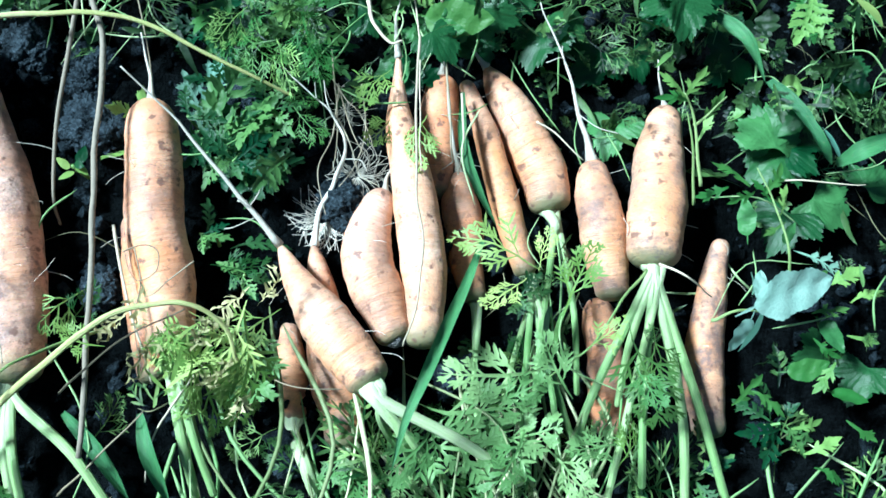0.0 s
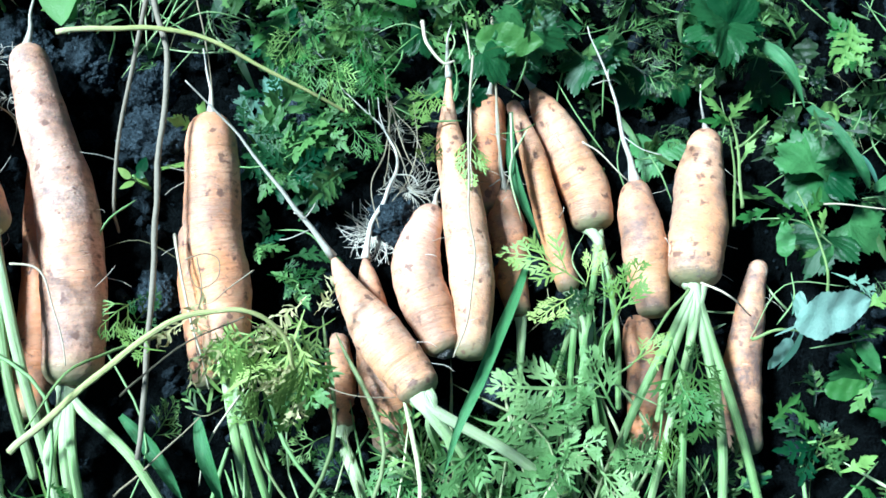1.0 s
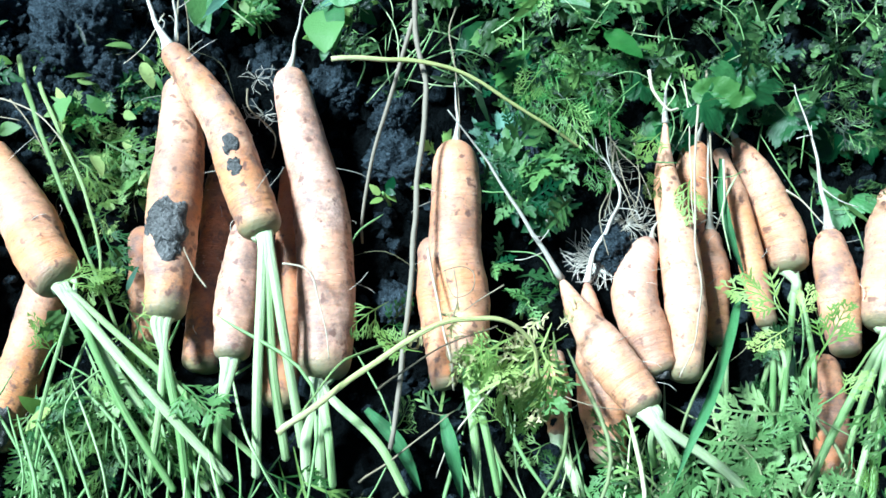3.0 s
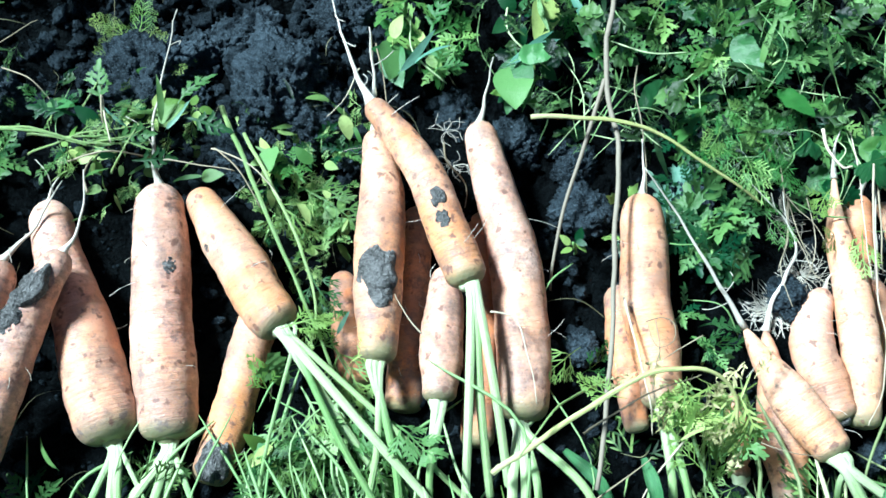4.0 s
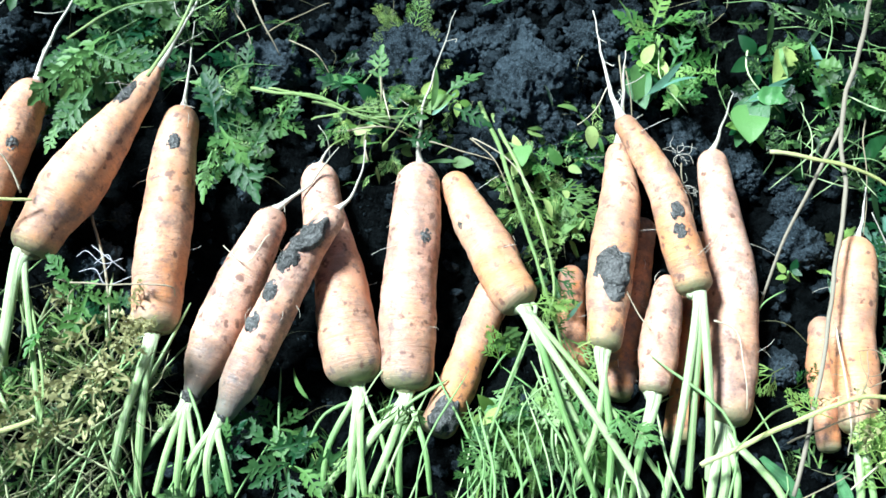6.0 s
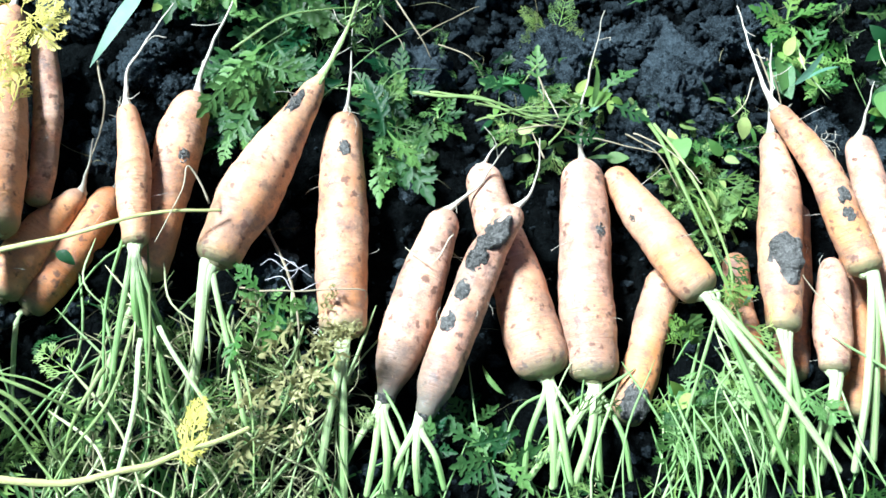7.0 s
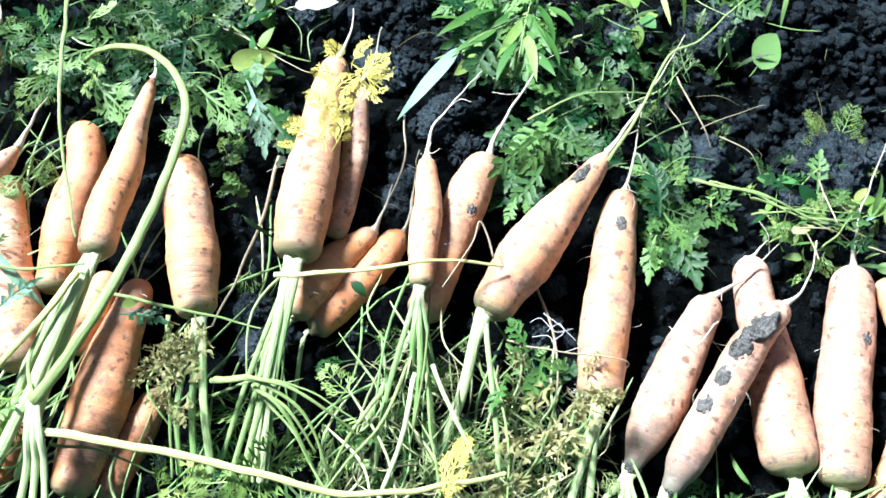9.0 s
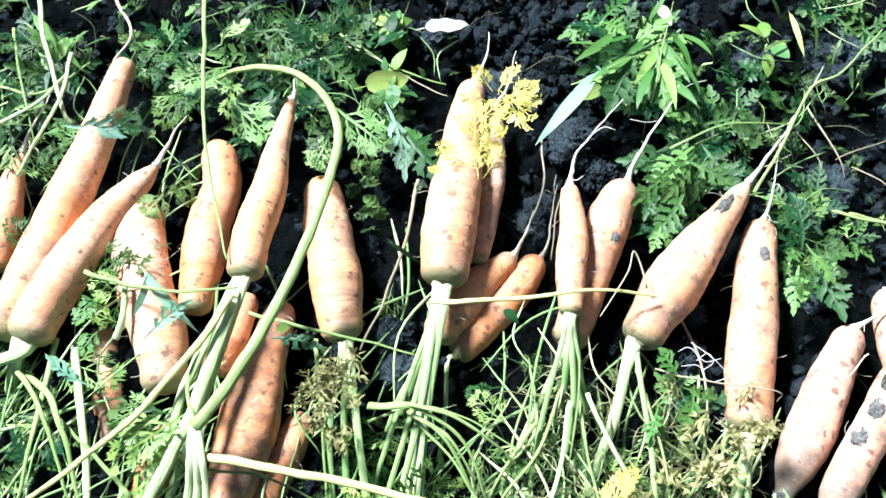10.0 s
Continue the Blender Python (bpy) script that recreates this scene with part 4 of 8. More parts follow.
carrot((-0.337, 0.264, 0.030), (-0.257, 0.143, 0.032), girth=(9.2, 11.9, 13.0, 14.1, 13.7), sway=(6.9, 8.6, 4.8), tail=((-0.354, 0.291, 0.032), (-0.377, 0.345, 0.035),), tail_r=0.0024, stalks=((-0.244, 0.006, 0.0029), (-0.229, 0.018, 0.0029), (-0.219, 0.025, 0.0029),), mud=((0.60, 0.00, 0.55), (0.70, -0.10, 0.50),), dirt=0.3)
carrot((-0.332, 0.251, 0.012), (-0.309, 0.089, 0.020), girth=(10.6, 15.3, 16.7, 16.1, 13.2), sway=(3.7, 2.4, 0.8), tail=((-0.339, 0.291, 0.021), (-0.345, 0.321, 0.030),), tail_r=0.0018, stalks=((-0.262, -0.012, 0.0022), (-0.280, -0.016, 0.0025), (-0.305, -0.004, 0.0022),), mud=((0.66, 0.00, 1.10), (0.74, 0.15, 0.70),), dirt=0.3)
carrot((-0.273, 0.161, 0.004), (-0.267, 0.070, 0.012), girth=(9.7, 12.9, 13.9, 14.0, 11.3), sway=(-0.1, -0.2, -0.6), stalks=((-0.267, 0.031, 0.0032), (-0.265, 0.000, 0.0024),), collar=True, dirt=0.3, hue="rosy")
carrot((-0.298, 0.208, -0.012), (-0.290, 0.065, -0.012), girth=(10.8, 11.6, 12.2, 12.8, 13.4), sway=(0.8, 1.0, 0.8), dirt=0.6, hue="orange")
carrot((-0.253, 0.211, -0.016), (-0.240, 0.048, -0.014), girth=(9.7, 10.3, 10.7, 11.1, 11.5), sway=(1.5, 2.0, 1.5), dirt=0.2, hue="orange")
carrot((-0.342, 0.155, -0.012), (-0.321, 0.077, -0.012), girth=(9.6, 10.2, 10.6, 11.0, 11.4), sway=(-1.5, -2.0, -1.5), dirt=0.5, hue="orange")
carrot((-0.472, 0.196, 0.006), (-0.434, 0.029, -0.004), girth=(16.7, 19.2, 19.7, 20.7, 19.4), sway=(-1.0, -2.4, -2.0), tail=((-0.479, 0.215, 0.014), (-0.481, 0.257, 0.022), (-0.479, 0.318, 0.030),), tail_r=0.0018, stalks=((-0.470, -0.055, 0.0024), (-0.451, -0.052, 0.0029), (-0.437, -0.046, 0.0029), (-0.418, -0.042, 0.0027), (-0.398, -0.035, 0.0019),), mud=((0.36, 0.45, 0.36),), dirt=0.3, hue="rosy")
carrot((-0.449, 0.196, 0.000), (-0.370, 0.102, 0.026), girth=(11.5, 15.1, 17.0, 17.0, 16.1), sway=(-0.4, -0.2, -1.6), stalks=((-0.274, -0.003, 0.0029), (-0.258, 0.002, 0.0029), (-0.290, -0.007, 0.0022), (-0.244, 0.014, 0.0019), (-0.372, -0.016, 0.0012),), mud=((0.40, -0.80, 0.30),))
carrot((-0.391, 0.130, -0.012), (-0.406, 0.005, -0.012), girth=(13.4, 13.8, 13.3, 14.1, 12.7), sway=(-1.0, 0.5, 0.2), endmud=True, dirt=0.3)
carrot((-0.549, 0.177, -0.002), (-0.469, 0.024, -0.002), girth=(14.5, 16.4, 18.2, 20.9, 21.1), sway=(-0.9, 1.7, 0.6), tail=((-0.544, 0.181, 0.004), (-0.539, 0.192, 0.010),), tail_r=0.0018, stalks=((-0.470, -0.054, 0.0022), (-0.450, -0.051, 0.0029), (-0.440, -0.049, 0.0024), (-0.427, -0.034, 0.0015),), dirt=0.3, hue="rosy")
carrot((-0.516, 0.135, 0.032), (-0.549, -0.027, 0.010), girth=(10.8, 14.2, 14.2, 14.7, 12.9), sway=(-4.5, -3.9, -1.0), tail=((-0.506, 0.151, 0.038), (-0.510, 0.186, 0.045),), tail_r=0.0011, stalks=((-0.562, -0.083, 0.0024), (-0.540, -0.077, 0.0027), (-0.524, -0.072, 0.0022),), mud=((0.17, -0.15, 1.15), (0.30, -0.30, 0.80), (0.45, -0.45, 0.62), (0.60, -0.55, 0.60),), neck=True, dirt=0.6, hue="rosy")
carrot((-0.566, 0.132, 0.004), (-0.578, -0.019, -0.002), girth=(13.1, 16.3, 18.3, 18.5, 12.0), sway=(0.3, -0.3, 0.4), tail=((-0.545, 0.155, 0.012), (-0.532, 0.186, 0.020),), tail_r=0.0013, stalks=((-0.596, -0.092, 0.0024), (-0.574, -0.086, 0.0024), (-0.562, -0.083, 0.0027), (-0.552, -0.080, 0.0022),), neck=True, dirt=0.6, hue="rosy")
carrot((-0.659, 0.190, 0.008), (-0.617, 0.017, 0.006), girth=(14.5, 17.1, 18.9, 19.4, 17.6), sway=(-1.2, -1.1, -0.7), tail=((-0.659, 0.203, 0.019), (-0.668, 0.252, 0.030),), tail_r=0.0020, stalks=((-0.611, -0.096, 0.0022), (-0.589, -0.090, 0.0029), (-0.607, -0.086, 0.0030), (-0.594, -0.080, 0.0018),), mud=((0.20, 0.10, 0.42),), dirt=0.3)
carrot((-0.680, 0.210, 0.026), (-0.716, 0.044, 0.022), girth=(8.8, 14.4, 20.4, 22.5, 17.3), sway=(-2.0, -3.1, -3.5), tail=((-0.674, 0.232, 0.034), (-0.667, 0.260, 0.042), (-0.658, 0.323, 0.050),), tail_r=0.0020, stalks=((-0.712, -0.058, 0.0041), (-0.709, -0.045, 0.0031), (-0.651, -0.092, 0.0020),), mud=((0.20, -0.35, 0.60),), dirt=0.3)
carrot((-0.772, 0.178, 0.012), (-0.767, 0.027, 0.004), girth=(15.3, 17.9, 16.2, 16.0, 15.1), sway=(-2.4, -0.7, 0.3), tail=((-0.772, 0.201, 0.021), (-0.764, 0.244, 0.031), (-0.762, 0.266, 0.040),), tail_r=0.0020, stalks=((-0.772, -0.092, 0.0023),), mud=((0.38, 0.50, 0.40),), dirt=0.3)
carrot((-0.813, 0.146, 0.032), (-0.772, 0.042, 0.030), girth=(8.3, 10.6, 12.4, 11.8, 9.9), sway=(2.8, 2.5, 1.2), tail=((-0.817, 0.159, 0.038), (-0.815, 0.176, 0.044), (-0.799, 0.228, 0.050),), tail_r=0.0019, stalks=((-0.745, -0.109, 0.0020), (-0.710, -0.070, 0.0020), (-0.736, -0.051, 0.0023), (-0.751, -0.021, 0.0026), (-0.733, -0.017, 0.0021),))
carrot((-0.834, 0.084, -0.002), (-0.862, -0.009, -0.002), girth=(9.3, 14.0, 16.2, 17.3, 14.7), sway=(-4.2, -6.4, -5.3), tail=((-0.831, 0.095, 0.009), (-0.832, 0.119, 0.020),), tail_r=0.0020, stalks=((-0.868, -0.090, 0.0017),))
carrot((-0.814, 0.095, -0.012), (-0.845, -0.011, -0.012), girth=(12.0, 14.9, 15.2, 15.0, 12.4), sway=(0.8, 1.4, 0.2), tail=((-0.813, 0.106, -0.001), (-0.824, 0.153, 0.010),), tail_r=0.0020, stalks=((-0.822, -0.095, 0.0017),), hue="orange")
carrot((-0.924, 0.207, 0.030), (-0.872, 0.026, 0.030), girth=(12.9, 16.2, 19.6, 22.3, 19.8), sway=(-1.6, -0.8, -0.7), tail=((-0.922, 0.224, 0.035), (-0.929, 0.252, 0.040),), tail_r=0.0020, stalks=((-0.829, -0.135, 0.0030), (-0.823, -0.134, 0.0032), (-0.835, -0.137, 0.0027), (-0.859, -0.131, 0.0020), (-0.845, -0.139, 0.0022), (-0.841, -0.091, 0.0030), (-0.864, -0.072, 0.0028), (-0.820, -0.133, 0.0027),))
carrot((-0.903, 0.201, 0.010), (-0.859, 0.062, 0.008), girth=(9.4, 10.7, 11.1, 10.2, 9.2), sway=(3.5, 6.0, 4.5), tail=((-0.897, 0.219, 0.020), (-0.902, 0.250, 0.030),), tail_r=0.0020, dirt=0.3, hue="rosy")
carrot((-1.009, 0.079, 0.012), (-0.927, -0.041, 0.012), girth=(15.9, 19.5, 20.2, 21.2, 17.1), sway=(0.3, 0.6, 0.5), stalks=((-0.882, -0.153, 0.0024), (-0.872, -0.149, 0.0027), (-0.858, -0.143, 0.0032),))
carrot((-1.052, 0.124, 0.045), (-1.011, -0.036, 0.045), girth=(6.1, 9.9, 14.1, 15.7, 15.0), sway=(-1.8, 0.7, -2.7), tail=((-1.052, 0.130, 0.047), (-1.057, 0.138, 0.050),), tail_r=0.0021, stalks=((-0.993, -0.203, 0.0038),))
carrot((-1.104, 0.074, 0.014), (-1.046, -0.069, 0.010), girth=(15.3, 16.8, 18.2, 18.0, 14.1), sway=(8.3, 2.6, -0.1), hue="orange")
carrot((-1.138, 0.003, 0.018), (-1.034, -0.135, 0.015), girth=(19.7, 22.8, 21.8, 21.9, 18.3), sway=(-5.4, -4.4, 2.3), hue="pale")
carrot((-1.199, 0.102, 0.045), (-1.175, -0.151, 0.020), girth=(11.8, 15.4, 18.4, 19.7, 18.1), sway=(3.9, 5.1, 3.9))
carrot((-1.129, 0.028, 0.035), (-1.147, -0.146, 0.030), girth=(9.3, 14.5, 17.3, 19.4, 18.6), sway=(-7.1, -8.8, -6.4), tail=((-1.128, 0.053, 0.042), (-1.122, 0.071, 0.050),), tail_r=0.0021, stalks=((-1.151, -0.181, 0.0051), (-1.165, -0.191, 0.0045),))
carrot((-0.987, -0.030, 0.006), (-0.949, -0.201, 0.004), girth=(13.6, 18.1, 23.0, 22.2, 16.9), sway=(-2.4, -1.6, -0.5), mud=((0.75, -0.70, 0.25),), dirt=0.4, hue="orange")
carrot((-0.935, -0.101, -0.012), (-0.931, -0.192, -0.012), girth=(10.9, 13.3, 14.0, 14.0, 12.8), sway=(1.0, -0.0, -1.0), dirt=0.4, hue="orange")
carrot((-1.121, -0.097, -0.010), (-1.059, -0.185, -0.010), girth=(10.1, 12.3, 13.5, 13.1, 10.2), sway=(-1.5, -0.5, 0.9), dirt=0.3)
carrot((-1.019, -0.033, 0.000), (-1.013, -0.104, 0.000), girth=(11.2, 11.8, 12.4, 12.8, 13.3), sway=(2.2, 3.0, 2.2), hue="orange")
carrot((-1.030, -0.153, -0.010), (-1.014, -0.216, -0.010), girth=(10.8, 14.3, 14.7, 14.0, 10.7), sway=(2.6, 2.9, 1.6), dirt=0.2, hue="orange")
carrot((-1.250, -0.001, 0.020), (-1.216, -0.102, 0.010), girth=(6.4, 10.3, 13.1, 14.0, 12.0), sway=(-1.3, -1.1, -0.3), tail=((-1.248, 0.016, 0.030), (-1.246, 0.064, 0.040),), tail_r=0.0021)


# ---- fallen stalks, straws, twigs and grass blades ----
def strand(name, r, pts, mat, label, category, wobble=0.0015, end=0.5, group=""):
    thing = tagged(new(name), label, category, group)
    thing.location = pts[0]
    path = smooth_path([Vector(p) - Vector(pts[0]) for p in pts], 7)
    n = len(path) - 1
    for p in path[1:-1]:
        p += Vector((noise.noise(p * 40 + Vector(pts[0])), noise.noise(p * 40 - Vector(pts[0])), 0)) * wobble
    bm = bmesh.new()
    radii = [r * (1 - (1 - end) * i / n) * (1 + 0.06 * math.sin(i * 2.1)) for i in range(n + 1)]
    if name == "leaf_stalk":
        ribbed(bm, path, radii)
    else:
        rings(bm, path, radii, 8)
    part("stem", bm, mat, thing)
    return thing


def stalk(r, *pts):
    return strand("leaf_stalk", r, pts, STALK_YELLOW, "arching green leaf stalk lying over the carrots", "stalk", end=0.45)


def yellow_stalk(r, *pts):
    return strand("leaf_stalk", r, pts, STALK_OLD, "yellowed arching leaf stalk lying over the row", "stalk", end=0.5)


def pale_stalk(r, *pts):
    return strand("leaf_stalk", r, pts, STALK_PALE, "thick pale green ribbed leaf stalk lying over the carrots", "stalk", end=0.75)


def straw(r, *pts):
    return strand("straw", r, pts, STRAW, "thin dry straw-coloured stem among the carrots", "straw")


def twig(r, main, r_side, branch):
    thing = strand("twig", r, main, TWIG, "forked dry grey-brown twig lying across the row", "twig", 0.002, 0.8)
    path = smooth_path([Vector(p) - Vector(main[0]) for p in branch], 7)
    bm = bmesh.new()
    rings(bm, path, [r_side * (1.1 - 0.5 * i / len(path)) for i in range(len(path))], 8)
    part("branch", bm, TWIG, thing)


def blade(w, *pts):
    thing = tagged(new("grass_blade"), "broad folded green grass blade among the carrot tops", "grass")
    thing.location = pts[0]
    path = smooth_path([Vector(p) - Vector(pts[0]) for p in pts], 6)
    bm = bmesh.new()
    n, rows = len(path) - 1, []
    uvl = bm.loops.layers.uv.new("UVMap")
    for i, c in enumerate(path):
        d = (path[min(i + 1, n)] - path[max(i - 1, 0)]).normalized()
        s = d.cross(Vector((0, 0, 1))).normalized()
        k = w * max(0.03, math.sin(math.pi * (0.10 + 0.90 * i / n)) ** 0.75)
        tilt = 0.5 * math.sin(i * 0.35 + w * 900)
        rows.append([bm.verts.new(c + s * k * a + Vector((0, 0, k * (0.75 * a * a + tilt * a + 0.10 * math.sin(i * 1.7 + a * 4))))) for a in (-1, -0.66, -0.33, 0, 0.33, 0.66, 1)])
    for i, (a, b) in enumerate(zip(rows, rows[1:])):
        for k in range(6):
            f = bm.faces.new((a[k], b[k], b[k + 1], a[k + 1]))
            for lp, (du, dv) in zip(f.loops, ((0, 0), (0, 1), (1, 1), (1, 0))):
                lp[uvl].uv = ((k + du) / 3, 0.5 + (i + dv) / 8)
    part("blade", bm, GRASS, thing)


twig(0.0019, ((-0.185, 0.392, 0.080), (-0.181, 0.356, 0.060), (-0.182, 0.292, 0.046), (-0.169, 0.246, 0.040), (-0.167, 0.173, 0.040), (-0.165, 0.099, 0.035), (-0.167, 0.026, 0.025)), 0.0014, ((-0.182, 0.292, 0.046), (-0.191, 0.246, 0.030), (-0.199, 0.209, 0.015), (-0.202, 0.172, 0.000), (-0.201, 0.159, -0.012)))
yellow_stalk(0.0020, (-0.231, 0.028, 0.030), (-0.207, 0.048, 0.040), (-0.183, 0.067, 0.050), (-0.153, 0.089, 0.060), (-0.130, 0.098, 0.062), (-0.109, 0.099, 0.060), (-0.092, 0.089, 0.050), (-0.087, 0.073, 0.040))
yellow_stalk(0.0017, (-0.229, 0.256, 0.050), (-0.197, 0.260, 0.050), (-0.162, 0.259, 0.050), (-0.130, 0.249, 0.045), (-0.095, 0.234, 0.035), (-0.067, 0.227, 0.020))
stalk(0.0019, (-0.443, 0.262, 0.000), (-0.420, 0.223, 0.020), (-0.392, 0.174, 0.025), (-0.365, 0.131, 0.025), (-0.337, 0.083, 0.020), (-0.321, 0.054, 0.010))
stalk(0.0015, (-0.431, 0.255, 0.000), (-0.401, 0.209, 0.020), (-0.371, 0.162, 0.025), (-0.352, 0.121, 0.025), (-0.351, 0.100, 0.020))
stalk(0.0010, (-0.162, 0.099, 0.000), (-0.197, 0.069, 0.050), (-0.217, 0.038, 0.050))
straw(0.0008, (0.004, 0.260, 0.030), (0.002, 0.206, 0.032), (0.003, 0.162, 0.034), (0.006, 0.129, 0.036), (0.002, 0.101, 0.035), (-0.004, 0.083, 0.030))
straw(0.0009, (0.017, 0.302, 0.000), (0.021, 0.245, 0.000), (0.024, 0.196, -0.005))
straw(0.0008, (0.029, 0.238, 0.000), (0.030, 0.209, 0.000), (0.027, 0.191, -0.010))
straw(0.0007, (-0.184, 0.008, 0.000), (-0.158, 0.028, 0.020), (-0.135, 0.049, 0.030))
straw(0.0004, (-0.082, 0.070, 0.020), (-0.058, 0.062, 0.035), (-0.034, 0.060, 0.036))
straw(0.0007, (0.219, 0.193, -0.020), (0.235, 0.190, -0.010), (0.264, 0.184, 0.000))
yellow_stalk(0.0021, (-0.871, 0.001, 0.055), (-0.842, 0.012, 0.060), (-0.815, 0.026, 0.060), (-0.782, 0.042, 0.066), (-0.753, 0.061, 0.060), (-0.717, 0.075, 0.050))
yellow_stalk(0.0033, (-0.978, -0.170, 0.050), (-0.919, -0.157, 0.060), (-0.858, -0.143, 0.060), (-0.797, -0.133, 0.060), (-0.753, -0.124, 0.055), (-0.713, -0.104, 0.050), (-0.681, -0.082, 0.045), (-0.658, -0.065, 0.040))
stalk(0.0019, (-0.883, -0.083, 0.030), (-0.853, -0.076, 0.050), (-0.826, -0.072, 0.055), (-0.796, -0.074, 0.050), (-0.767, -0.080, 0.030))
stalk(0.0019, (-0.854, -0.076, 0.030), (-0.827, -0.084, 0.050), (-0.805, -0.096, 0.045), (-0.778, -0.119, 0.030), (-0.763, -0.137, 0.020))
stalk(0.0046, (-0.983, -0.154, 0.060), (-0.970, -0.100, 0.075), (-0.967, -0.044, 0.080), (-0.971, 0.021, 0.085), (-0.979, 0.071, 0.090), (-0.995, 0.100, 0.090), (-1.020, 0.117, 0.090), (-1.050, 0.125, 0.085), (-1.083, 0.125, 0.070), (-1.109, 0.123, 0.050), (-1.142, 0.124, 0.010))
pale_stalk(0.0034, (-0.985, -0.153, 0.060), (-0.975, -0.177, 0.055), (-0.967, -0.205, 0.040), (-0.940, -0.301, 0.020))
pale_stalk(0.0032, (-0.983, -0.152, 0.060), (-0.971, -0.175, 0.055), (-0.960, -0.202, 0.040), (-0.922, -0.295, 0.020))
pale_stalk(0.0030, (-0.981, -0.152, 0.060), (-0.967, -0.173, 0.055), (-0.953, -0.199, 0.040), (-0.906, -0.287, 0.020))
pale_stalk(0.0055, (-1.014, -0.037, 0.046), (-1.001, -0.091, 0.056), (-0.992, -0.145, 0.056), (-0.994, -0.216, 0.040), (-0.997, -0.316, 0.020))
pale_stalk(0.0041, (-1.015, -0.041, 0.046), (-1.011, -0.086, 0.052), (-1.007, -0.136, 0.050), (-1.004, -0.161, 0.045), (-1.003, -0.219, 0.030), (-1.001, -0.319, 0.020))
yellow_stalk(0.0030, (-1.008, -0.056, 0.060), (-1.010, -0.106, 0.068), (-1.024, -0.158, 0.062), (-1.046, -0.203, 0.055), (-1.078, -0.252, 0.040), (-1.133, -0.336, 0.020))
stalk(0.0017, (-0.984, -0.152, 0.060), (-1.002, -0.132, 0.060), (-1.010, -0.094, 0.060), (-1.012, -0.054, 0.055))
pale_stalk(0.0032, (-1.114, -0.132, 0.020), (-1.074, -0.178, 0.030), (-1.041, -0.230, 0.020), (-0.987, -0.314, 0.020))
pale_stalk(0.0028, (-1.084, -0.115, 0.030), (-1.084, -0.099, 0.040), (-1.094, -0.075, 0.045))
stalk(0.0020, (-1.178, 0.206, 0.060), (-1.127, 0.118, 0.070), (-1.095, 0.062, 0.070), (-1.061, 0.013, 0.065), (-1.025, -0.031, 0.060))
pale_stalk(0.0022, (-1.323, 0.143, 0.030), (-1.281, 0.096, 0.045), (-1.264, 0.080, 0.050), (-1.222, 0.037, 0.050), (-1.211, 0.030, 0.045))
pale_stalk(0.0018, (-1.244, 0.086, 0.050), (-1.227, 0.049, 0.055), (-1.222, 0.011, 0.055), (-1.224, -0.030, 0.045))
pale_stalk(0.0016, (-1.272, 0.004, 0.040), (-1.245, 0.030, 0.050), (-1.236, 0.068, 0.050))
stalk(0.0014, (-1.320, 0.097, 0.030), (-1.277, 0.054, 0.045), (-1.245, 0.019, 0.045), (-1.232, 0.004, 0.040))
stalk(0.0014, (-1.302, 0.041, 0.030), (-1.250, 0.043, 0.045), (-1.231, 0.089, 0.040))
straw(0.0015, (-1.252, 0.160, 0.030), (-1.213, 0.129, 0.040), (-1.210, 0.095, 0.045))
stalk(0.0008, (-0.522, 0.213, 0.020), (-0.504, 0.216, 0.030), (-0.490, 0.220, 0.030), (-0.476, 0.229, 0.030))
stalk(0.0008, (-0.501, 0.195, 0.020), (-0.495, 0.204, 0.030), (-0.492, 0.216, 0.030), (-0.488, 0.229, 0.030))
straw(0.0008, (-0.542, 0.201, 0.010), (-0.517, 0.202, 0.030), (-0.498, 0.207, 0.030), (-0.480, 0.214, 0.010))
straw(0.0006, (-0.603, 0.273, 0.000), (-0.576, 0.263, 0.010), (-0.558, 0.248, 0.000))
straw(0.0006, (-0.655, 0.288, 0.000), (-0.630, 0.262, 0.010), (-0.621, 0.241, 0.000))
straw(0.0009, (-0.654, 0.316, 0.000), (-0.622, 0.273, 0.015), (-0.603, 0.255, 0.000))
straw(0.0016, (-0.930, 0.107, 0.020), (-0.917, 0.050, 0.020), (-0.911, 0.000, 0.020), (-0.911, -0.044, 0.015))
stalk(0.0015, (-0.993, -0.060, 0.050), (-0.940, -0.052, 0.050), (-0.902, -0.043, 0.045), (-0.866, -0.037, 0.040))
stalk(0.0014, (-0.966, -0.174, 0.040), (-0.924, -0.163, 0.045), (-0.885, -0.162, 0.040))
stalk(0.0019, (-1.125, -0.081, 0.050), (-1.085, -0.078, 0.055), (-1.041, -0.066, 0.060), (-1.007, -0.048, 0.060))
stalk(0.0033, (-1.154, -0.169, 0.010), (-1.112, -0.171, 0.030), (-1.081, -0.192, 0.035), (-1.049, -0.229, 0.020))
stalk(0.0028, (-1.114, -0.141, 0.010), (-1.074, -0.185, 0.020), (-1.047, -0.227, 0.015))
stalk(0.0014, (-0.676, 0.188, 0.050), (-0.668, 0.238, 0.050), (-0.662, 0.291, 0.060), (-0.644, 0.316, 0.060), (-0.623, 0.378, 0.050))
stalk(0.0011, (-0.749, 0.205, 0.040), (-0.723, 0.231, 0.050), (-0.692, 0.250, 0.050), (-0.663, 0.262, 0.045))
stalk(0.0015, (-0.611, 0.214, 0.020), (-0.580, 0.213, 0.030), (-0.550, 0.213, 0.035), (-0.517, 0.210, 0.030))
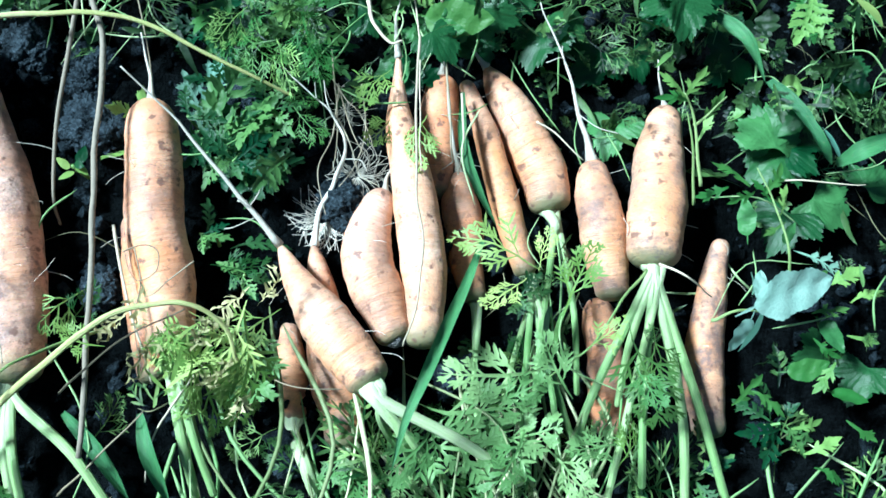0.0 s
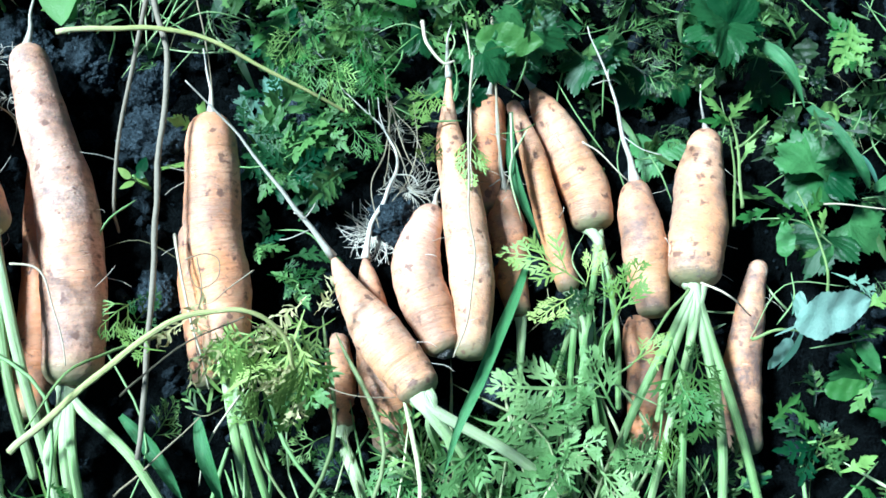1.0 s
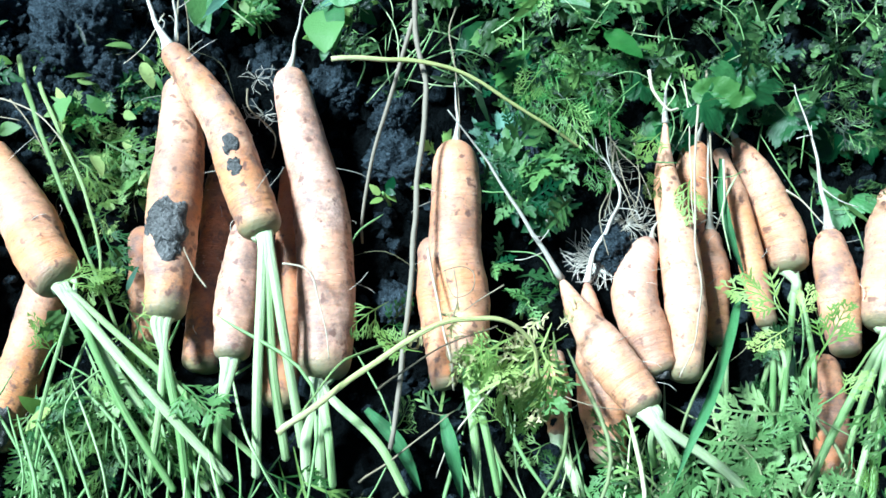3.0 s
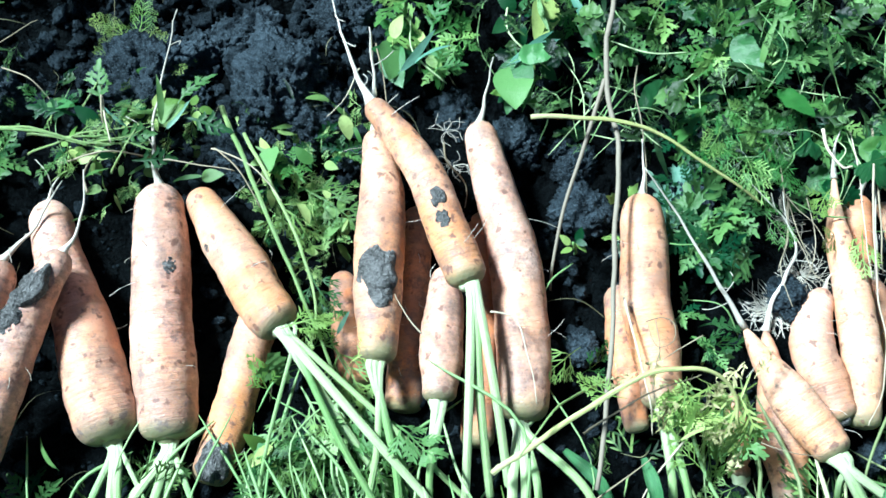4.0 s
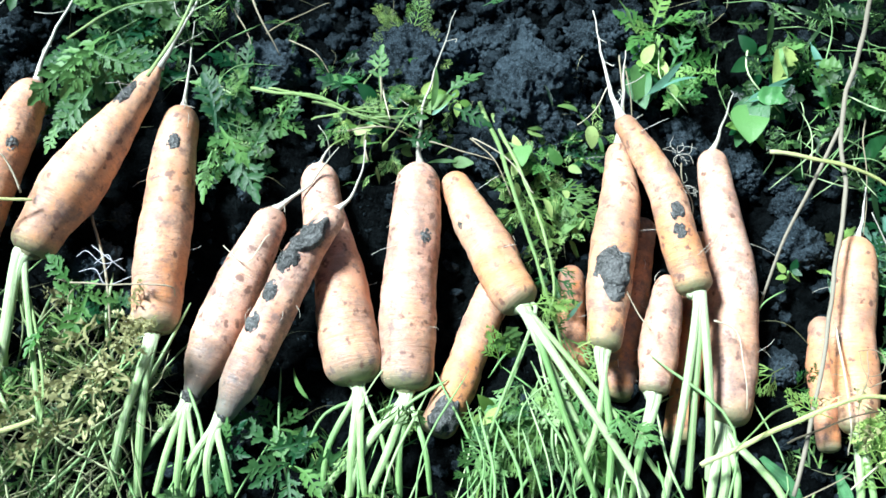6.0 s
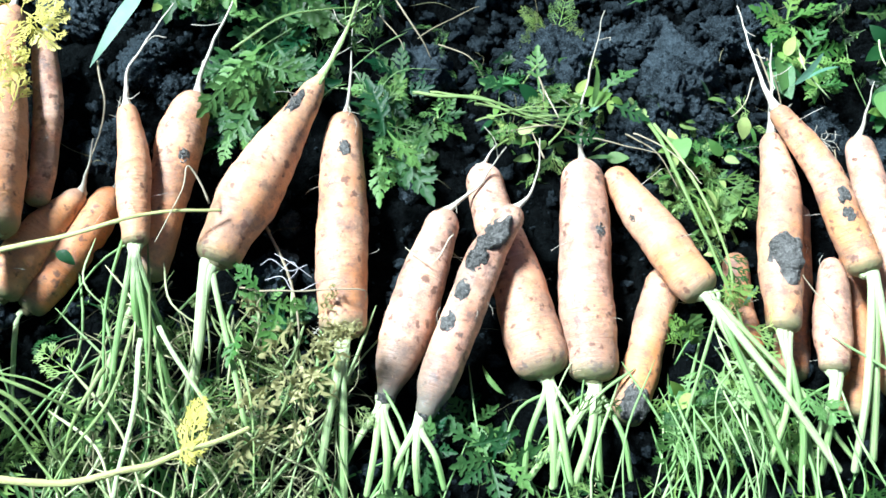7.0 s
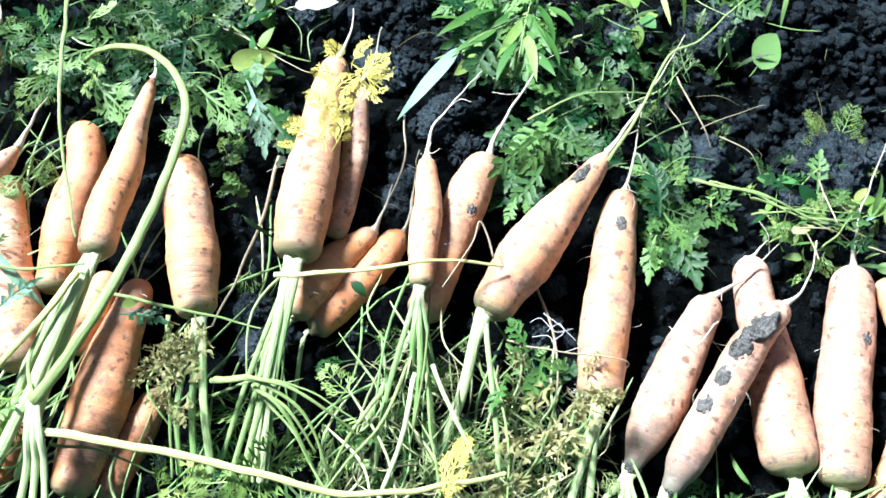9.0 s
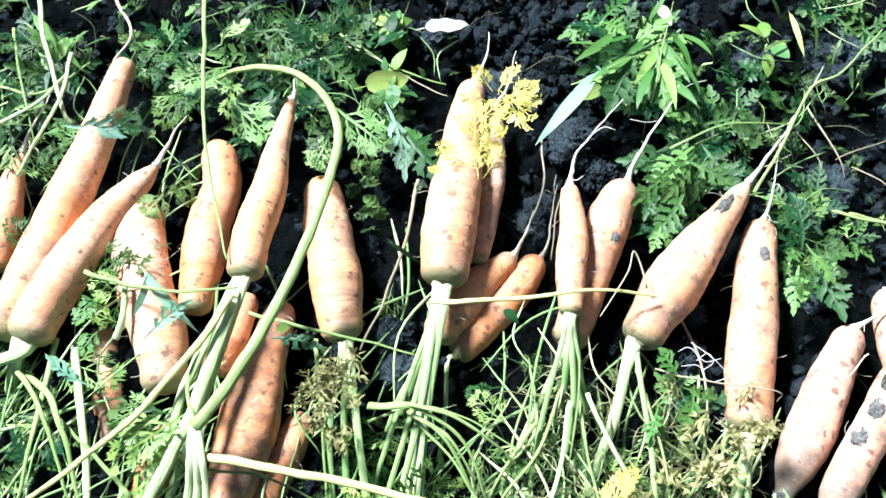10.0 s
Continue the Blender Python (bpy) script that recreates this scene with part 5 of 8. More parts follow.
straw(0.0012, (-0.695, 0.090, 0.000), (-0.669, 0.059, 0.010), (-0.653, 0.027, 0.010), (-0.646, 0.006, 0.000))
straw(0.0008, (-0.697, 0.035, 0.010), (-0.662, 0.034, 0.030), (-0.611, 0.046, 0.034), (-0.606, 0.044, 0.020))
straw(0.0008, (-0.726, 0.078, 0.050), (-0.744, 0.097, 0.062), (-0.744, 0.079, 0.062), (-0.750, 0.039, 0.060))
straw(0.0007, (-0.242, 0.126, 0.036), (-0.226, 0.122, 0.036), (-0.216, 0.101, 0.034), (-0.208, 0.073, 0.030))
straw(0.0009, (-0.158, 0.147, 0.030), (-0.147, 0.110, 0.034), (-0.138, 0.083, 0.030), (-0.134, 0.064, 0.020))
straw(0.0007, (-0.178, 0.058, 0.030), (-0.149, 0.080, 0.045), (-0.113, 0.098, 0.050))
straw(0.0007, (-0.105, 0.075, 0.030), (-0.130, 0.040, 0.020), (-0.139, 0.015, 0.000))
stalk(0.0010, (-0.598, 0.218, 0.020), (-0.557, 0.217, 0.030), (-0.519, 0.211, 0.030), (-0.480, 0.221, 0.020))
stalk(0.0008, (-0.559, 0.202, 0.020), (-0.531, 0.213, 0.030), (-0.506, 0.222, 0.030), (-0.479, 0.236, 0.020))
straw(0.0008, (-0.521, 0.256, 0.020), (-0.512, 0.232, 0.030), (-0.511, 0.217, 0.010))
straw(0.0008, (-0.504, 0.171, 0.045), (-0.511, 0.184, 0.040), (-0.516, 0.205, 0.020))
straw(0.0006, (-0.442, 0.230, 0.000), (-0.419, 0.210, 0.020), (-0.399, 0.183, 0.020))
straw(0.0008, (-0.347, 0.334, 0.000), (-0.339, 0.299, 0.015), (-0.334, 0.274, 0.020))
straw(0.0006, (-0.284, 0.245, 0.020), (-0.280, 0.231, 0.020), (-0.267, 0.224, 0.000), (-0.265, 0.207, 0.000))
straw(0.0006, (-0.156, 0.320, 0.020), (-0.158, 0.296, 0.030), (-0.152, 0.271, 0.030), (-0.145, 0.225, 0.020))
straw(0.0005, (-0.044, 0.243, 0.000), (-0.035, 0.214, 0.000), (-0.028, 0.200, 0.000))
straw(0.0005, (-0.048, 0.265, 0.000), (-0.043, 0.217, 0.000), (-0.046, 0.192, -0.010))
straw(0.0007, (0.074, 0.225, -0.010), (0.084, 0.218, -0.010), (0.101, 0.201, -0.010))
straw(0.0008, (0.143, 0.138, -0.010), (0.156, 0.129, 0.000), (0.175, 0.121, -0.020))
stalk(0.0010, (0.133, 0.132, 0.000), (0.118, 0.114, 0.005), (0.099, 0.088, 0.000), (0.078, 0.073, -0.010))
stalk(0.0011, (0.171, 0.105, -0.010), (0.184, 0.109, 0.000), (0.208, 0.110, -0.010))
stalk(0.0010, (0.168, 0.177, -0.020), (0.165, 0.208, -0.005), (0.162, 0.228, 0.000))
stalk(0.0010, (0.224, 0.124, -0.030), (0.219, 0.147, -0.010), (0.213, 0.175, -0.010), (0.205, 0.197, -0.010))
stalk(0.0012, (-1.064, 0.224, 0.000), (-0.994, 0.199, 0.020), (-0.944, 0.195, 0.030))
stalk(0.0015, (-0.784, 0.320, 0.030), (-0.815, 0.275, 0.030), (-0.846, 0.237, 0.030))
straw(0.0009, (-0.850, 0.182, 0.020), (-0.834, 0.145, 0.015), (-0.831, 0.093, 0.010))
straw(0.0009, (-0.815, 0.156, 0.030), (-0.814, 0.123, 0.020), (-0.804, 0.088, 0.010))
stalk(0.0020, (-0.881, -0.087, 0.040), (-0.845, -0.076, 0.050), (-0.807, -0.082, 0.040), (-0.778, -0.109, 0.020))
stalk(0.0018, (-0.849, -0.079, 0.040), (-0.819, -0.084, 0.045), (-0.789, -0.102, 0.030))
stalk(0.0018, (-0.764, -0.046, 0.030), (-0.772, -0.081, 0.030), (-0.776, -0.111, 0.010))
stalk(0.0019, (-0.945, -0.051, 0.020), (-0.913, -0.104, 0.020), (-0.883, -0.158, 0.010))
stalk(0.0025, (-1.131, -0.132, 0.020), (-1.103, -0.200, 0.030), (-1.089, -0.251, 0.020))
stalk(0.0025, (-1.153, -0.162, 0.020), (-1.106, -0.184, 0.035), (-1.057, -0.232, 0.020))
stalk(0.0021, (-1.011, -0.214, 0.030), (-1.055, -0.197, 0.030), (-1.122, -0.177, 0.020))
stalk(0.0011, (0.167, 0.182, 0.000), (0.164, 0.204, 0.007), (0.161, 0.222, 0.013), (0.156, 0.231, 0.020))
stalk(0.0009, (0.165, 0.220, 0.000), (0.172, 0.224, 0.005), (0.183, 0.234, 0.010))
straw(0.0013, (-0.026, 0.287, 0.020), (-0.023, 0.273, 0.020), (-0.013, 0.260, 0.020), (-0.006, 0.261, 0.020))
straw(0.0005, (0.001, 0.298, 0.000), (0.005, 0.262, 0.007), (0.004, 0.220, 0.013), (0.005, 0.183, 0.020))
straw(0.0005, (-0.043, 0.242, 0.000), (-0.045, 0.208, 0.007), (-0.053, 0.185, 0.013), (-0.047, 0.157, 0.020))
straw(0.0004, (-0.043, 0.221, 0.000), (-0.034, 0.201, 0.007), (-0.028, 0.182, 0.013), (-0.018, 0.173, 0.020))
straw(0.0004, (-0.047, 0.246, 0.000), (-0.039, 0.232, 0.007), (-0.029, 0.219, 0.013), (-0.022, 0.196, 0.020))
straw(0.0004, (-0.030, 0.243, 0.000), (-0.026, 0.212, 0.007), (-0.031, 0.189, 0.013), (-0.040, 0.173, 0.020))
stalk(0.0010, (-0.563, 0.216, 0.020), (-0.534, 0.217, 0.023), (-0.505, 0.217, 0.027), (-0.475, 0.211, 0.030))
stalk(0.0009, (-0.561, 0.221, 0.020), (-0.524, 0.212, 0.025), (-0.498, 0.206, 0.030))
stalk(0.0008, (-0.531, 0.238, 0.020), (-0.524, 0.255, 0.025), (-0.521, 0.257, 0.030))
straw(0.0008, (-0.522, 0.258, 0.020), (-0.510, 0.232, 0.030), (-0.499, 0.209, 0.040))
straw(0.0006, (-0.439, 0.221, 0.020), (-0.413, 0.213, 0.023), (-0.394, 0.198, 0.027), (-0.384, 0.186, 0.030))
straw(0.0006, (-0.469, 0.209, 0.020), (-0.443, 0.207, 0.025), (-0.418, 0.203, 0.030))
straw(0.0005, (-0.350, 0.299, 0.010), (-0.354, 0.277, 0.015), (-0.366, 0.254, 0.020))
straw(0.0006, (-0.341, 0.320, 0.010), (-0.331, 0.291, 0.015), (-0.321, 0.249, 0.020))
stalk(0.0009, (-0.778, 0.247, 0.030), (-0.784, 0.282, 0.037), (-0.790, 0.312, 0.043), (-0.793, 0.337, 0.050))
stalk(0.0009, (-0.840, 0.224, 0.030), (-0.824, 0.255, 0.040), (-0.798, 0.278, 0.050))
straw(0.0006, (-1.057, 0.210, 0.010), (-1.016, 0.203, 0.017), (-0.963, 0.190, 0.023), (-0.938, 0.185, 0.030))
straw(0.0006, (-0.619, 0.268, 0.010), (-0.602, 0.285, 0.015), (-0.577, 0.303, 0.020))
straw(0.0004, (-0.147, 0.128, 0.047), (-0.137, 0.131, 0.047), (-0.130, 0.128, 0.047), (-0.130, 0.118, 0.047), (-0.138, 0.113, 0.047), (-0.143, 0.119, 0.047), (-0.146, 0.128, 0.047))
straw(0.0004, (-0.141, 0.130, 0.047), (-0.137, 0.113, 0.045), (-0.140, 0.094, 0.042), (-0.135, 0.070, 0.040))
straw(0.0004, (-0.111, 0.124, 0.045), (-0.124, 0.115, 0.040), (-0.133, 0.109, 0.035), (-0.146, 0.107, 0.030))
straw(0.0006, (-0.283, 0.106, 0.040), (-0.293, 0.117, 0.035), (-0.303, 0.132, 0.030))
straw(0.0006, (-0.556, 0.103, 0.030), (-0.566, 0.080, 0.025), (-0.588, 0.089, 0.020))
stalk(0.0012, (-0.878, -0.095, 0.030), (-0.852, -0.072, 0.033), (-0.815, -0.065, 0.037), (-0.769, -0.072, 0.040))
stalk(0.0012, (-0.851, -0.077, 0.030), (-0.812, -0.095, 0.033), (-0.775, -0.120, 0.037), (-0.751, -0.137, 0.040))
stalk(0.0014, (-0.757, -0.008, 0.020), (-0.756, -0.067, 0.027), (-0.765, -0.104, 0.033), (-0.773, -0.144, 0.040))
stalk(0.0014, (-0.744, -0.009, 0.020), (-0.715, -0.062, 0.030), (-0.684, -0.111, 0.040))
stalk(0.0012, (-0.713, 0.029, 0.020), (-0.680, -0.016, 0.027), (-0.657, -0.061, 0.033), (-0.644, -0.101, 0.040))
pale_stalk(0.0020, (-0.747, -0.021, 0.030), (-0.737, -0.070, 0.030), (-0.731, -0.129, 0.030))
pale_stalk(0.0018, (-0.738, -0.010, 0.030), (-0.705, -0.042, 0.030), (-0.670, -0.073, 0.030))
blade(0.0032, (0.040, 0.148, 0.000), (0.031, 0.122, 0.015), (0.019, 0.093, 0.035), (0.008, 0.066, 0.048), (-0.002, 0.043, 0.050), (-0.009, 0.019, 0.040))
blade(0.0042, (-0.139, 0.049, 0.020), (-0.132, 0.028, 0.025), (-0.123, 0.003, 0.010))
blade(0.0042, (-0.185, 0.051, 0.000), (-0.163, 0.031, 0.010), (-0.147, 0.006, 0.000))
blade(0.0051, (0.216, 0.253, -0.010), (0.228, 0.230, 0.000), (0.240, 0.209, 0.000), (0.250, 0.200, -0.010))
blade(0.0061, (0.257, 0.204, -0.020), (0.267, 0.206, 0.000), (0.302, 0.222, -0.010))
blade(0.0030, (0.030, 0.243, -0.010), (0.030, 0.207, -0.005), (0.039, 0.181, -0.010), (0.050, 0.163, -0.020))
blade(0.0043, (0.187, 0.304, -0.020), (0.204, 0.280, -0.010), (0.218, 0.257, -0.020))


WEEDS = {
    "lobed": ("green weed with deeply cut narrow-lobed leaves", "weed", 7),
    "feather": ("feathery green carrot foliage spread over the soil", "carrot leaves", 5),
    "palmate": ("dark green weed with broad toothed three-part leaves", "weed", 4),
    "lobed_light": ("light green weed with deeply cut lobed leaves", "weed", 7),
    "oval": ("young weed seedling with smooth oval leaves", "seedling", 5),
    "wisp": ("tuft of hair-fine yellow-green seedling leaves on a clod", "seedling", 10),
}


def weed(kind, x, y, size, count=0, high=0.022):
    """A low plant: a short stem and leaves of one kind round it."""
    weed.count += 1
    rg = random.Random(weed.count * 7 + 1)
    label, category, n = WEEDS[kind]
    thing = tagged(new("carrot_foliage" if kind in ("feather",) else "weed"), label, category, f"{category} round the carrots")
    z = soil(x, y)
    thing.location = (x, y, z)
    h = high * rg.uniform(0.7, 1.3)
    bm = bmesh.new()
    path = smooth_path([(0, 0, -0.004), (rg.uniform(-.004, .004), rg.uniform(-.004, .004), h * 0.5), (rg.uniform(-.006, .006), rg.uniform(-.006, .006), h)], 4)
    rings(bm, path, [0.0013 - 0.0005 * i / len(path) for i in range(len(path))], 6)
    part("stem", bm, STEM, thing)
    turn = rg.uniform(0, 360)
    for i in range(count or n):
        k = size * rg.uniform(0.55, 1.0)
        a = turn + 137.5 * i + rg.uniform(-20, 20)
        c = path[-1 - (i % 3)]
        me = MESHES[kind][rg.randrange(len(MESHES[kind]))]
        ar = math.radians(a)
        if not all(clear(x + c.x - math.sin(ar) * k * f, y + c.y + math.cos(ar) * k * f, 0.002) for f in (0.15, 0.45, 0.8)):
            continue
        shared("leaf", me, thing, pose(c.x, c.y, c.z, rg.uniform(-8, 48), rg.uniform(-40, 40), a) @ Matrix.Diagonal((k, k, k, 1)))
    return thing


weed.count = 0
weed("palmate", -0.695, 0.330, 0.030)
weed("palmate", 0.174, 0.315, 0.036)
weed("palmate", 0.040, 0.289, 0.036)
weed("palmate", 0.022, 0.277, 0.025)
weed("palmate", 0.086, 0.212, 0.018)
weed("palmate", 0.044, 0.301, 0.044)
weed("palmate", 0.068, 0.375, 0.041)
weed("palmate", 0.006, 0.271, 0.035)
weed("lobed", -1.115, 0.130, 0.044)
weed("lobed", -1.078, 0.146, 0.039)
weed("lobed", -1.057, 0.180, 0.045)
weed("lobed", -1.085, 0.106, 0.034)
weed("lobed", -1.267, 0.077, 0.045)
weed("lobed", -1.038, 0.132, 0.034)
weed("lobed", -1.057, 0.213, 0.040)
weed("lobed", -0.739, 0.213, 0.043)
weed("lobed", -0.710, 0.202, 0.042)
weed("lobed", -0.736, 0.163, 0.033)
weed("lobed", -0.800, 0.317, 0.050)
weed("lobed", -0.804, 0.283, 0.045)
weed("lobed", -0.758, 0.271, 0.034)
weed("lobed", -0.664, 0.402, 0.041)
weed("lobed", -0.629, 0.404, 0.040)
weed("lobed", -0.703, 0.289, 0.034)
weed("lobed", -0.978, 0.118, 0.024)
weed("lobed", -0.106, 0.212, 0.033)
weed("lobed", -0.085, 0.196, 0.023)
weed("lobed", -0.077, 0.228, 0.027)
weed("lobed", -0.096, 0.268, 0.027)
weed("lobed", -0.062, 0.263, 0.024)
weed("lobed", 0.212, 0.305, 0.026)
weed("lobed", 0.258, 0.311, 0.026)
weed("lobed", 0.214, 0.053, 0.030)
weed("lobed", 0.171, 0.023, 0.023)
weed("lobed", -0.112, 0.150, 0.019)
weed("lobed", -0.094, 0.121, 0.016)
weed("lobed", 0.063, 0.118, 0.017)
weed("lobed", -0.022, 0.298, 0.028)
weed("lobed", -0.114, 0.273, 0.030)
weed("lobed", -0.093, 0.311, 0.031)
weed("lobed", -0.054, 0.345, 0.032)
weed("lobed", -0.032, 0.310, 0.031)
weed("lobed", 0.032, 0.366, 0.037)
weed("lobed", 0.054, 0.339, 0.032)
weed("lobed", -0.108, 0.241, 0.026)
weed("lobed", -0.126, 0.218, 0.022)
weed("lobed", -0.098, 0.194, 0.026)
weed("lobed", -0.075, 0.350, 0.032)
weed("lobed", -0.012, 0.369, 0.032)
weed("lobed", -0.130, 0.341, 0.024)
weed("lobed", -0.395, 0.219, 0.019)
weed("lobed", -0.374, 0.247, 0.019)
weed("lobed", -0.353, 0.237, 0.019)
weed("lobed", -0.620, 0.187, 0.036)
weed("lobed", -0.623, 0.223, 0.032)
weed("lobed", -0.623, 0.157, 0.027)
weed("lobed", -0.741, 0.200, 0.041)
weed("lobed", -0.730, 0.230, 0.036)
weed("lobed", -0.710, 0.224, 0.036)
weed("lobed", -0.736, 0.155, 0.026)
weed("lobed", -0.619, 0.193, 0.040)
weed("lobed", -0.609, 0.165, 0.031)
weed("lobed", -0.638, 0.215, 0.032)
weed("lobed", -0.741, 0.255, 0.037)
weed("lobed", -0.678, 0.027, 0.025)
weed("lobed", -0.654, 0.015, 0.025)
weed("lobed", -0.518, -0.022, 0.036)
weed("lobed", -0.538, -0.047, 0.032)
weed("lobed", -0.490, -0.041, 0.032)
weed("lobed", -1.190, 0.142, 0.045)
weed("lobed", -1.198, 0.107, 0.040)
weed("lobed", -1.121, 0.172, 0.045)
weed("lobed", -1.150, 0.102, 0.039)
weed("lobed", -1.036, 0.216, 0.040)
weed("lobed", -1.063, 0.097, 0.038)
weed("lobed", -1.225, 0.039, 0.034)
weed("lobed", -0.827, 0.319, 0.046)
weed("lobed", -0.790, 0.289, 0.040)
weed("lobed", -0.729, 0.229, 0.043)
weed("lobed", -0.740, 0.189, 0.033)
weed("lobed", -0.716, 0.265, 0.039)
weed("lobed", -0.594, 0.213, 0.028)
weed("lobed", -1.307, 0.092, 0.045)
weed("lobed", -1.288, 0.037, 0.039)
weed("lobed", -0.970, 0.146, 0.029)
weed("lobed", -0.639, 0.040, 0.021)
weed("lobed", -1.094, -0.221, 0.034)
weed("lobed", -0.107, 0.199, 0.027)
weed("lobed", -0.090, 0.387, 0.034)
weed("lobed", -0.054, 0.348, 0.033)
weed("lobed", -0.133, 0.379, 0.029)
weed("feather", -1.112, 0.189, 0.050)
weed("feather", -1.074, 0.180, 0.045)
weed("feather", -1.174, 0.067, 0.029)
weed("feather", -1.106, 0.025, 0.024)
weed("feather", -0.979, 0.099, 0.028)
weed("feather", -1.234, 0.017, 0.029)
weed("feather", -0.748, 0.320, 0.035)
weed("feather", -0.622, 0.163, 0.036)
weed("feather", -0.075, 0.262, 0.027)
weed("feather", -0.080, 0.279, 0.031)
weed("feather", -0.388, 0.184, 0.022)
weed("feather", -0.362, 0.180, 0.022)
weed("feather", -0.397, 0.171, 0.018)
weed("feather", -0.658, 0.292, 0.033)
weed("feather", -0.793, 0.253, 0.028)
weed("feather", -1.220, 0.123, 0.040)
weed("feather", 0.123, 0.041, 0.030)
weed("feather", 0.096, 0.034, 0.029)
weed("feather", 0.043, 0.038, 0.029)
weed("feather", 0.023, 0.043, 0.025)
weed("feather", 0.063, 0.071, 0.026)
weed("feather", 0.128, 0.067, 0.020)
weed("feather", -0.348, 0.042, 0.029)
weed("feather", -0.358, 0.019, 0.029)
weed("feather", -0.314, 0.019, 0.029)
weed("feather", -0.304, 0.030, 0.032)
weed("feather", -0.335, 0.006, 0.032)
weed("feather", -0.033, 0.017, 0.025)
weed("feather", -1.031, -0.165, 0.038)
weed("feather", -0.794, -0.100, 0.029)
weed("lobed_light", -0.203, 0.366, 0.029)
weed("lobed_light", -0.172, 0.347, 0.025)
weed("lobed_light", -0.136, 0.373, 0.034)
weed("lobed_light", -0.097, 0.352, 0.033)
weed("lobed_light", -0.069, 0.388, 0.038)
weed("lobed_light", -0.032, 0.378, 0.038)
weed("lobed_light", -0.111, 0.316, 0.029)
weed("lobed_light", -0.073, 0.297, 0.028)
weed("lobed_light", -0.280, 0.337, 0.025)
weed("lobed_light", -0.292, 0.306, 0.021)
weed("lobed_light", -0.850, 0.322, 0.041)
weed("lobed_light", -0.810, 0.300, 0.035)
weed("lobed_light", -0.790, 0.335, 0.035)
weed("lobed_light", -0.719, 0.216, 0.033)
weed("lobed_light", -0.325, 0.368, 0.043)
weed("lobed_light", -0.303, 0.333, 0.037)
weed("lobed_light", -0.090, 0.283, 0.024)
weed("lobed_light", -0.062, 0.274, 0.024)
weed("lobed_light", -0.008, 0.308, 0.028)
weed("lobed_light", -0.384, 0.221, 0.018)
weed("lobed_light", -0.361, 0.204, 0.016)
weed("oval", -0.186, 0.188, 0.013)
weed("oval", -0.238, 0.298, 0.017)
weed("oval", -0.309, 0.321, 0.027)
weed("oval", -0.237, 0.304, 0.023)
weed("oval", -0.331, 0.320, 0.023)
weed("oval", -0.220, 0.329, 0.023)
weed("oval", -0.490, 0.247, 0.022)
weed("oval", -0.521, 0.212, 0.018)
weed("oval", -0.544, 0.221, 0.018)
weed("oval", -0.817, 0.270, 0.028)
weed("oval", -0.990, 0.186, 0.022)
weed("oval", -1.013, 0.239, 0.030)
weed("oval", -0.995, 0.189, 0.027)
weed("oval", -1.053, 0.144, 0.024)
weed("oval", -0.706, 0.348, 0.030)
weed("oval", -0.401, 0.223, 0.020)
weed("oval", -0.465, 0.256, 0.018)
weed("oval", -0.375, 0.027, 0.016)
weed("oval", -0.370, 0.032, 0.018)
weed("oval", -0.237, 0.360, 0.025)
weed("wisp", -0.512, 0.303, 0.042, 6, 0.012)
weed("wisp", -0.498, 0.300, 0.036, 4, 0.012)


# ---- single leaves lying over the carrots ----
LEAVES = {
    "cut": ("carrot_leaf", "green narrow-cut carrot leaf", "leaf"),
    "cut_light": ("carrot_leaf", "light yellow-green narrow-cut carrot leaf", "leaf"),
    "yellow": ("carrot_leaf", "bright yellow feathery carrot leaf on a carrot", "leaf"),
    "spear": ("weed_leaf", "pale grey-green smooth pointed weed leaf", "leaf"),
    "oval": ("weed_leaf", "smooth green oval weed leaf", "leaf"),
    "fan": ("weed_leaf", "dark green broad three-part toothed weed leaf", "leaf"),
    "rag": ("weed_leaf", "fresh green narrow weed leaf with ragged pointed lobes", "leaf"),
    "cut_big": ("carrot_leaf", "fresh green long-fingered carrot leaf below the row", "leaf"),
    "narrow_light": ("weed_leaf", "fresh green willow-like narrow weed leaf", "leaf"),
    "oval_light": ("weed_leaf", "yellow-green smooth round weed leaf", "leaf"),
    "dill": ("carrot_leaf", "bright green needle-fine feathery carrot leaf", "leaf"),
    "lance": ("weed_leaf", "pale grey-green lance-shaped weed leaf", "leaf"),
    "sprig": ("weed_leaf", "light green narrow pointed weed leaf", "leaf"),
    "narrow": ("weed_leaf", "green narrow pointed weed leaf", "leaf"),
    "lobed": ("weed_leaf", "dark green deeply lobed weed leaf", "leaf"),
    "lobed_light": ("weed_leaf", "light green deeply lobed weed leaf", "leaf"),
    "lobed_blue": ("weed_leaf", "pale grey-green deeply lobed weed leaf", "leaf"),
    "wavy": ("weed_leaf", "broad smooth green weed leaf with a wavy rim", "leaf"),
    "wavy_pale": ("weed_leaf", "dry greyish-white fallen leaf on the soil", "leaf"),
    "wavy_blue": ("weed_leaf", "broad pale grey-green weed leaf with a wavy rim", "leaf"),
    "feather_light": ("carrot_leaf", "light green feathery carrot leaf", "leaf"),
    "withered": ("carrot_leaf", "withered curled brown-green carrot leaf", "leaf"),
}


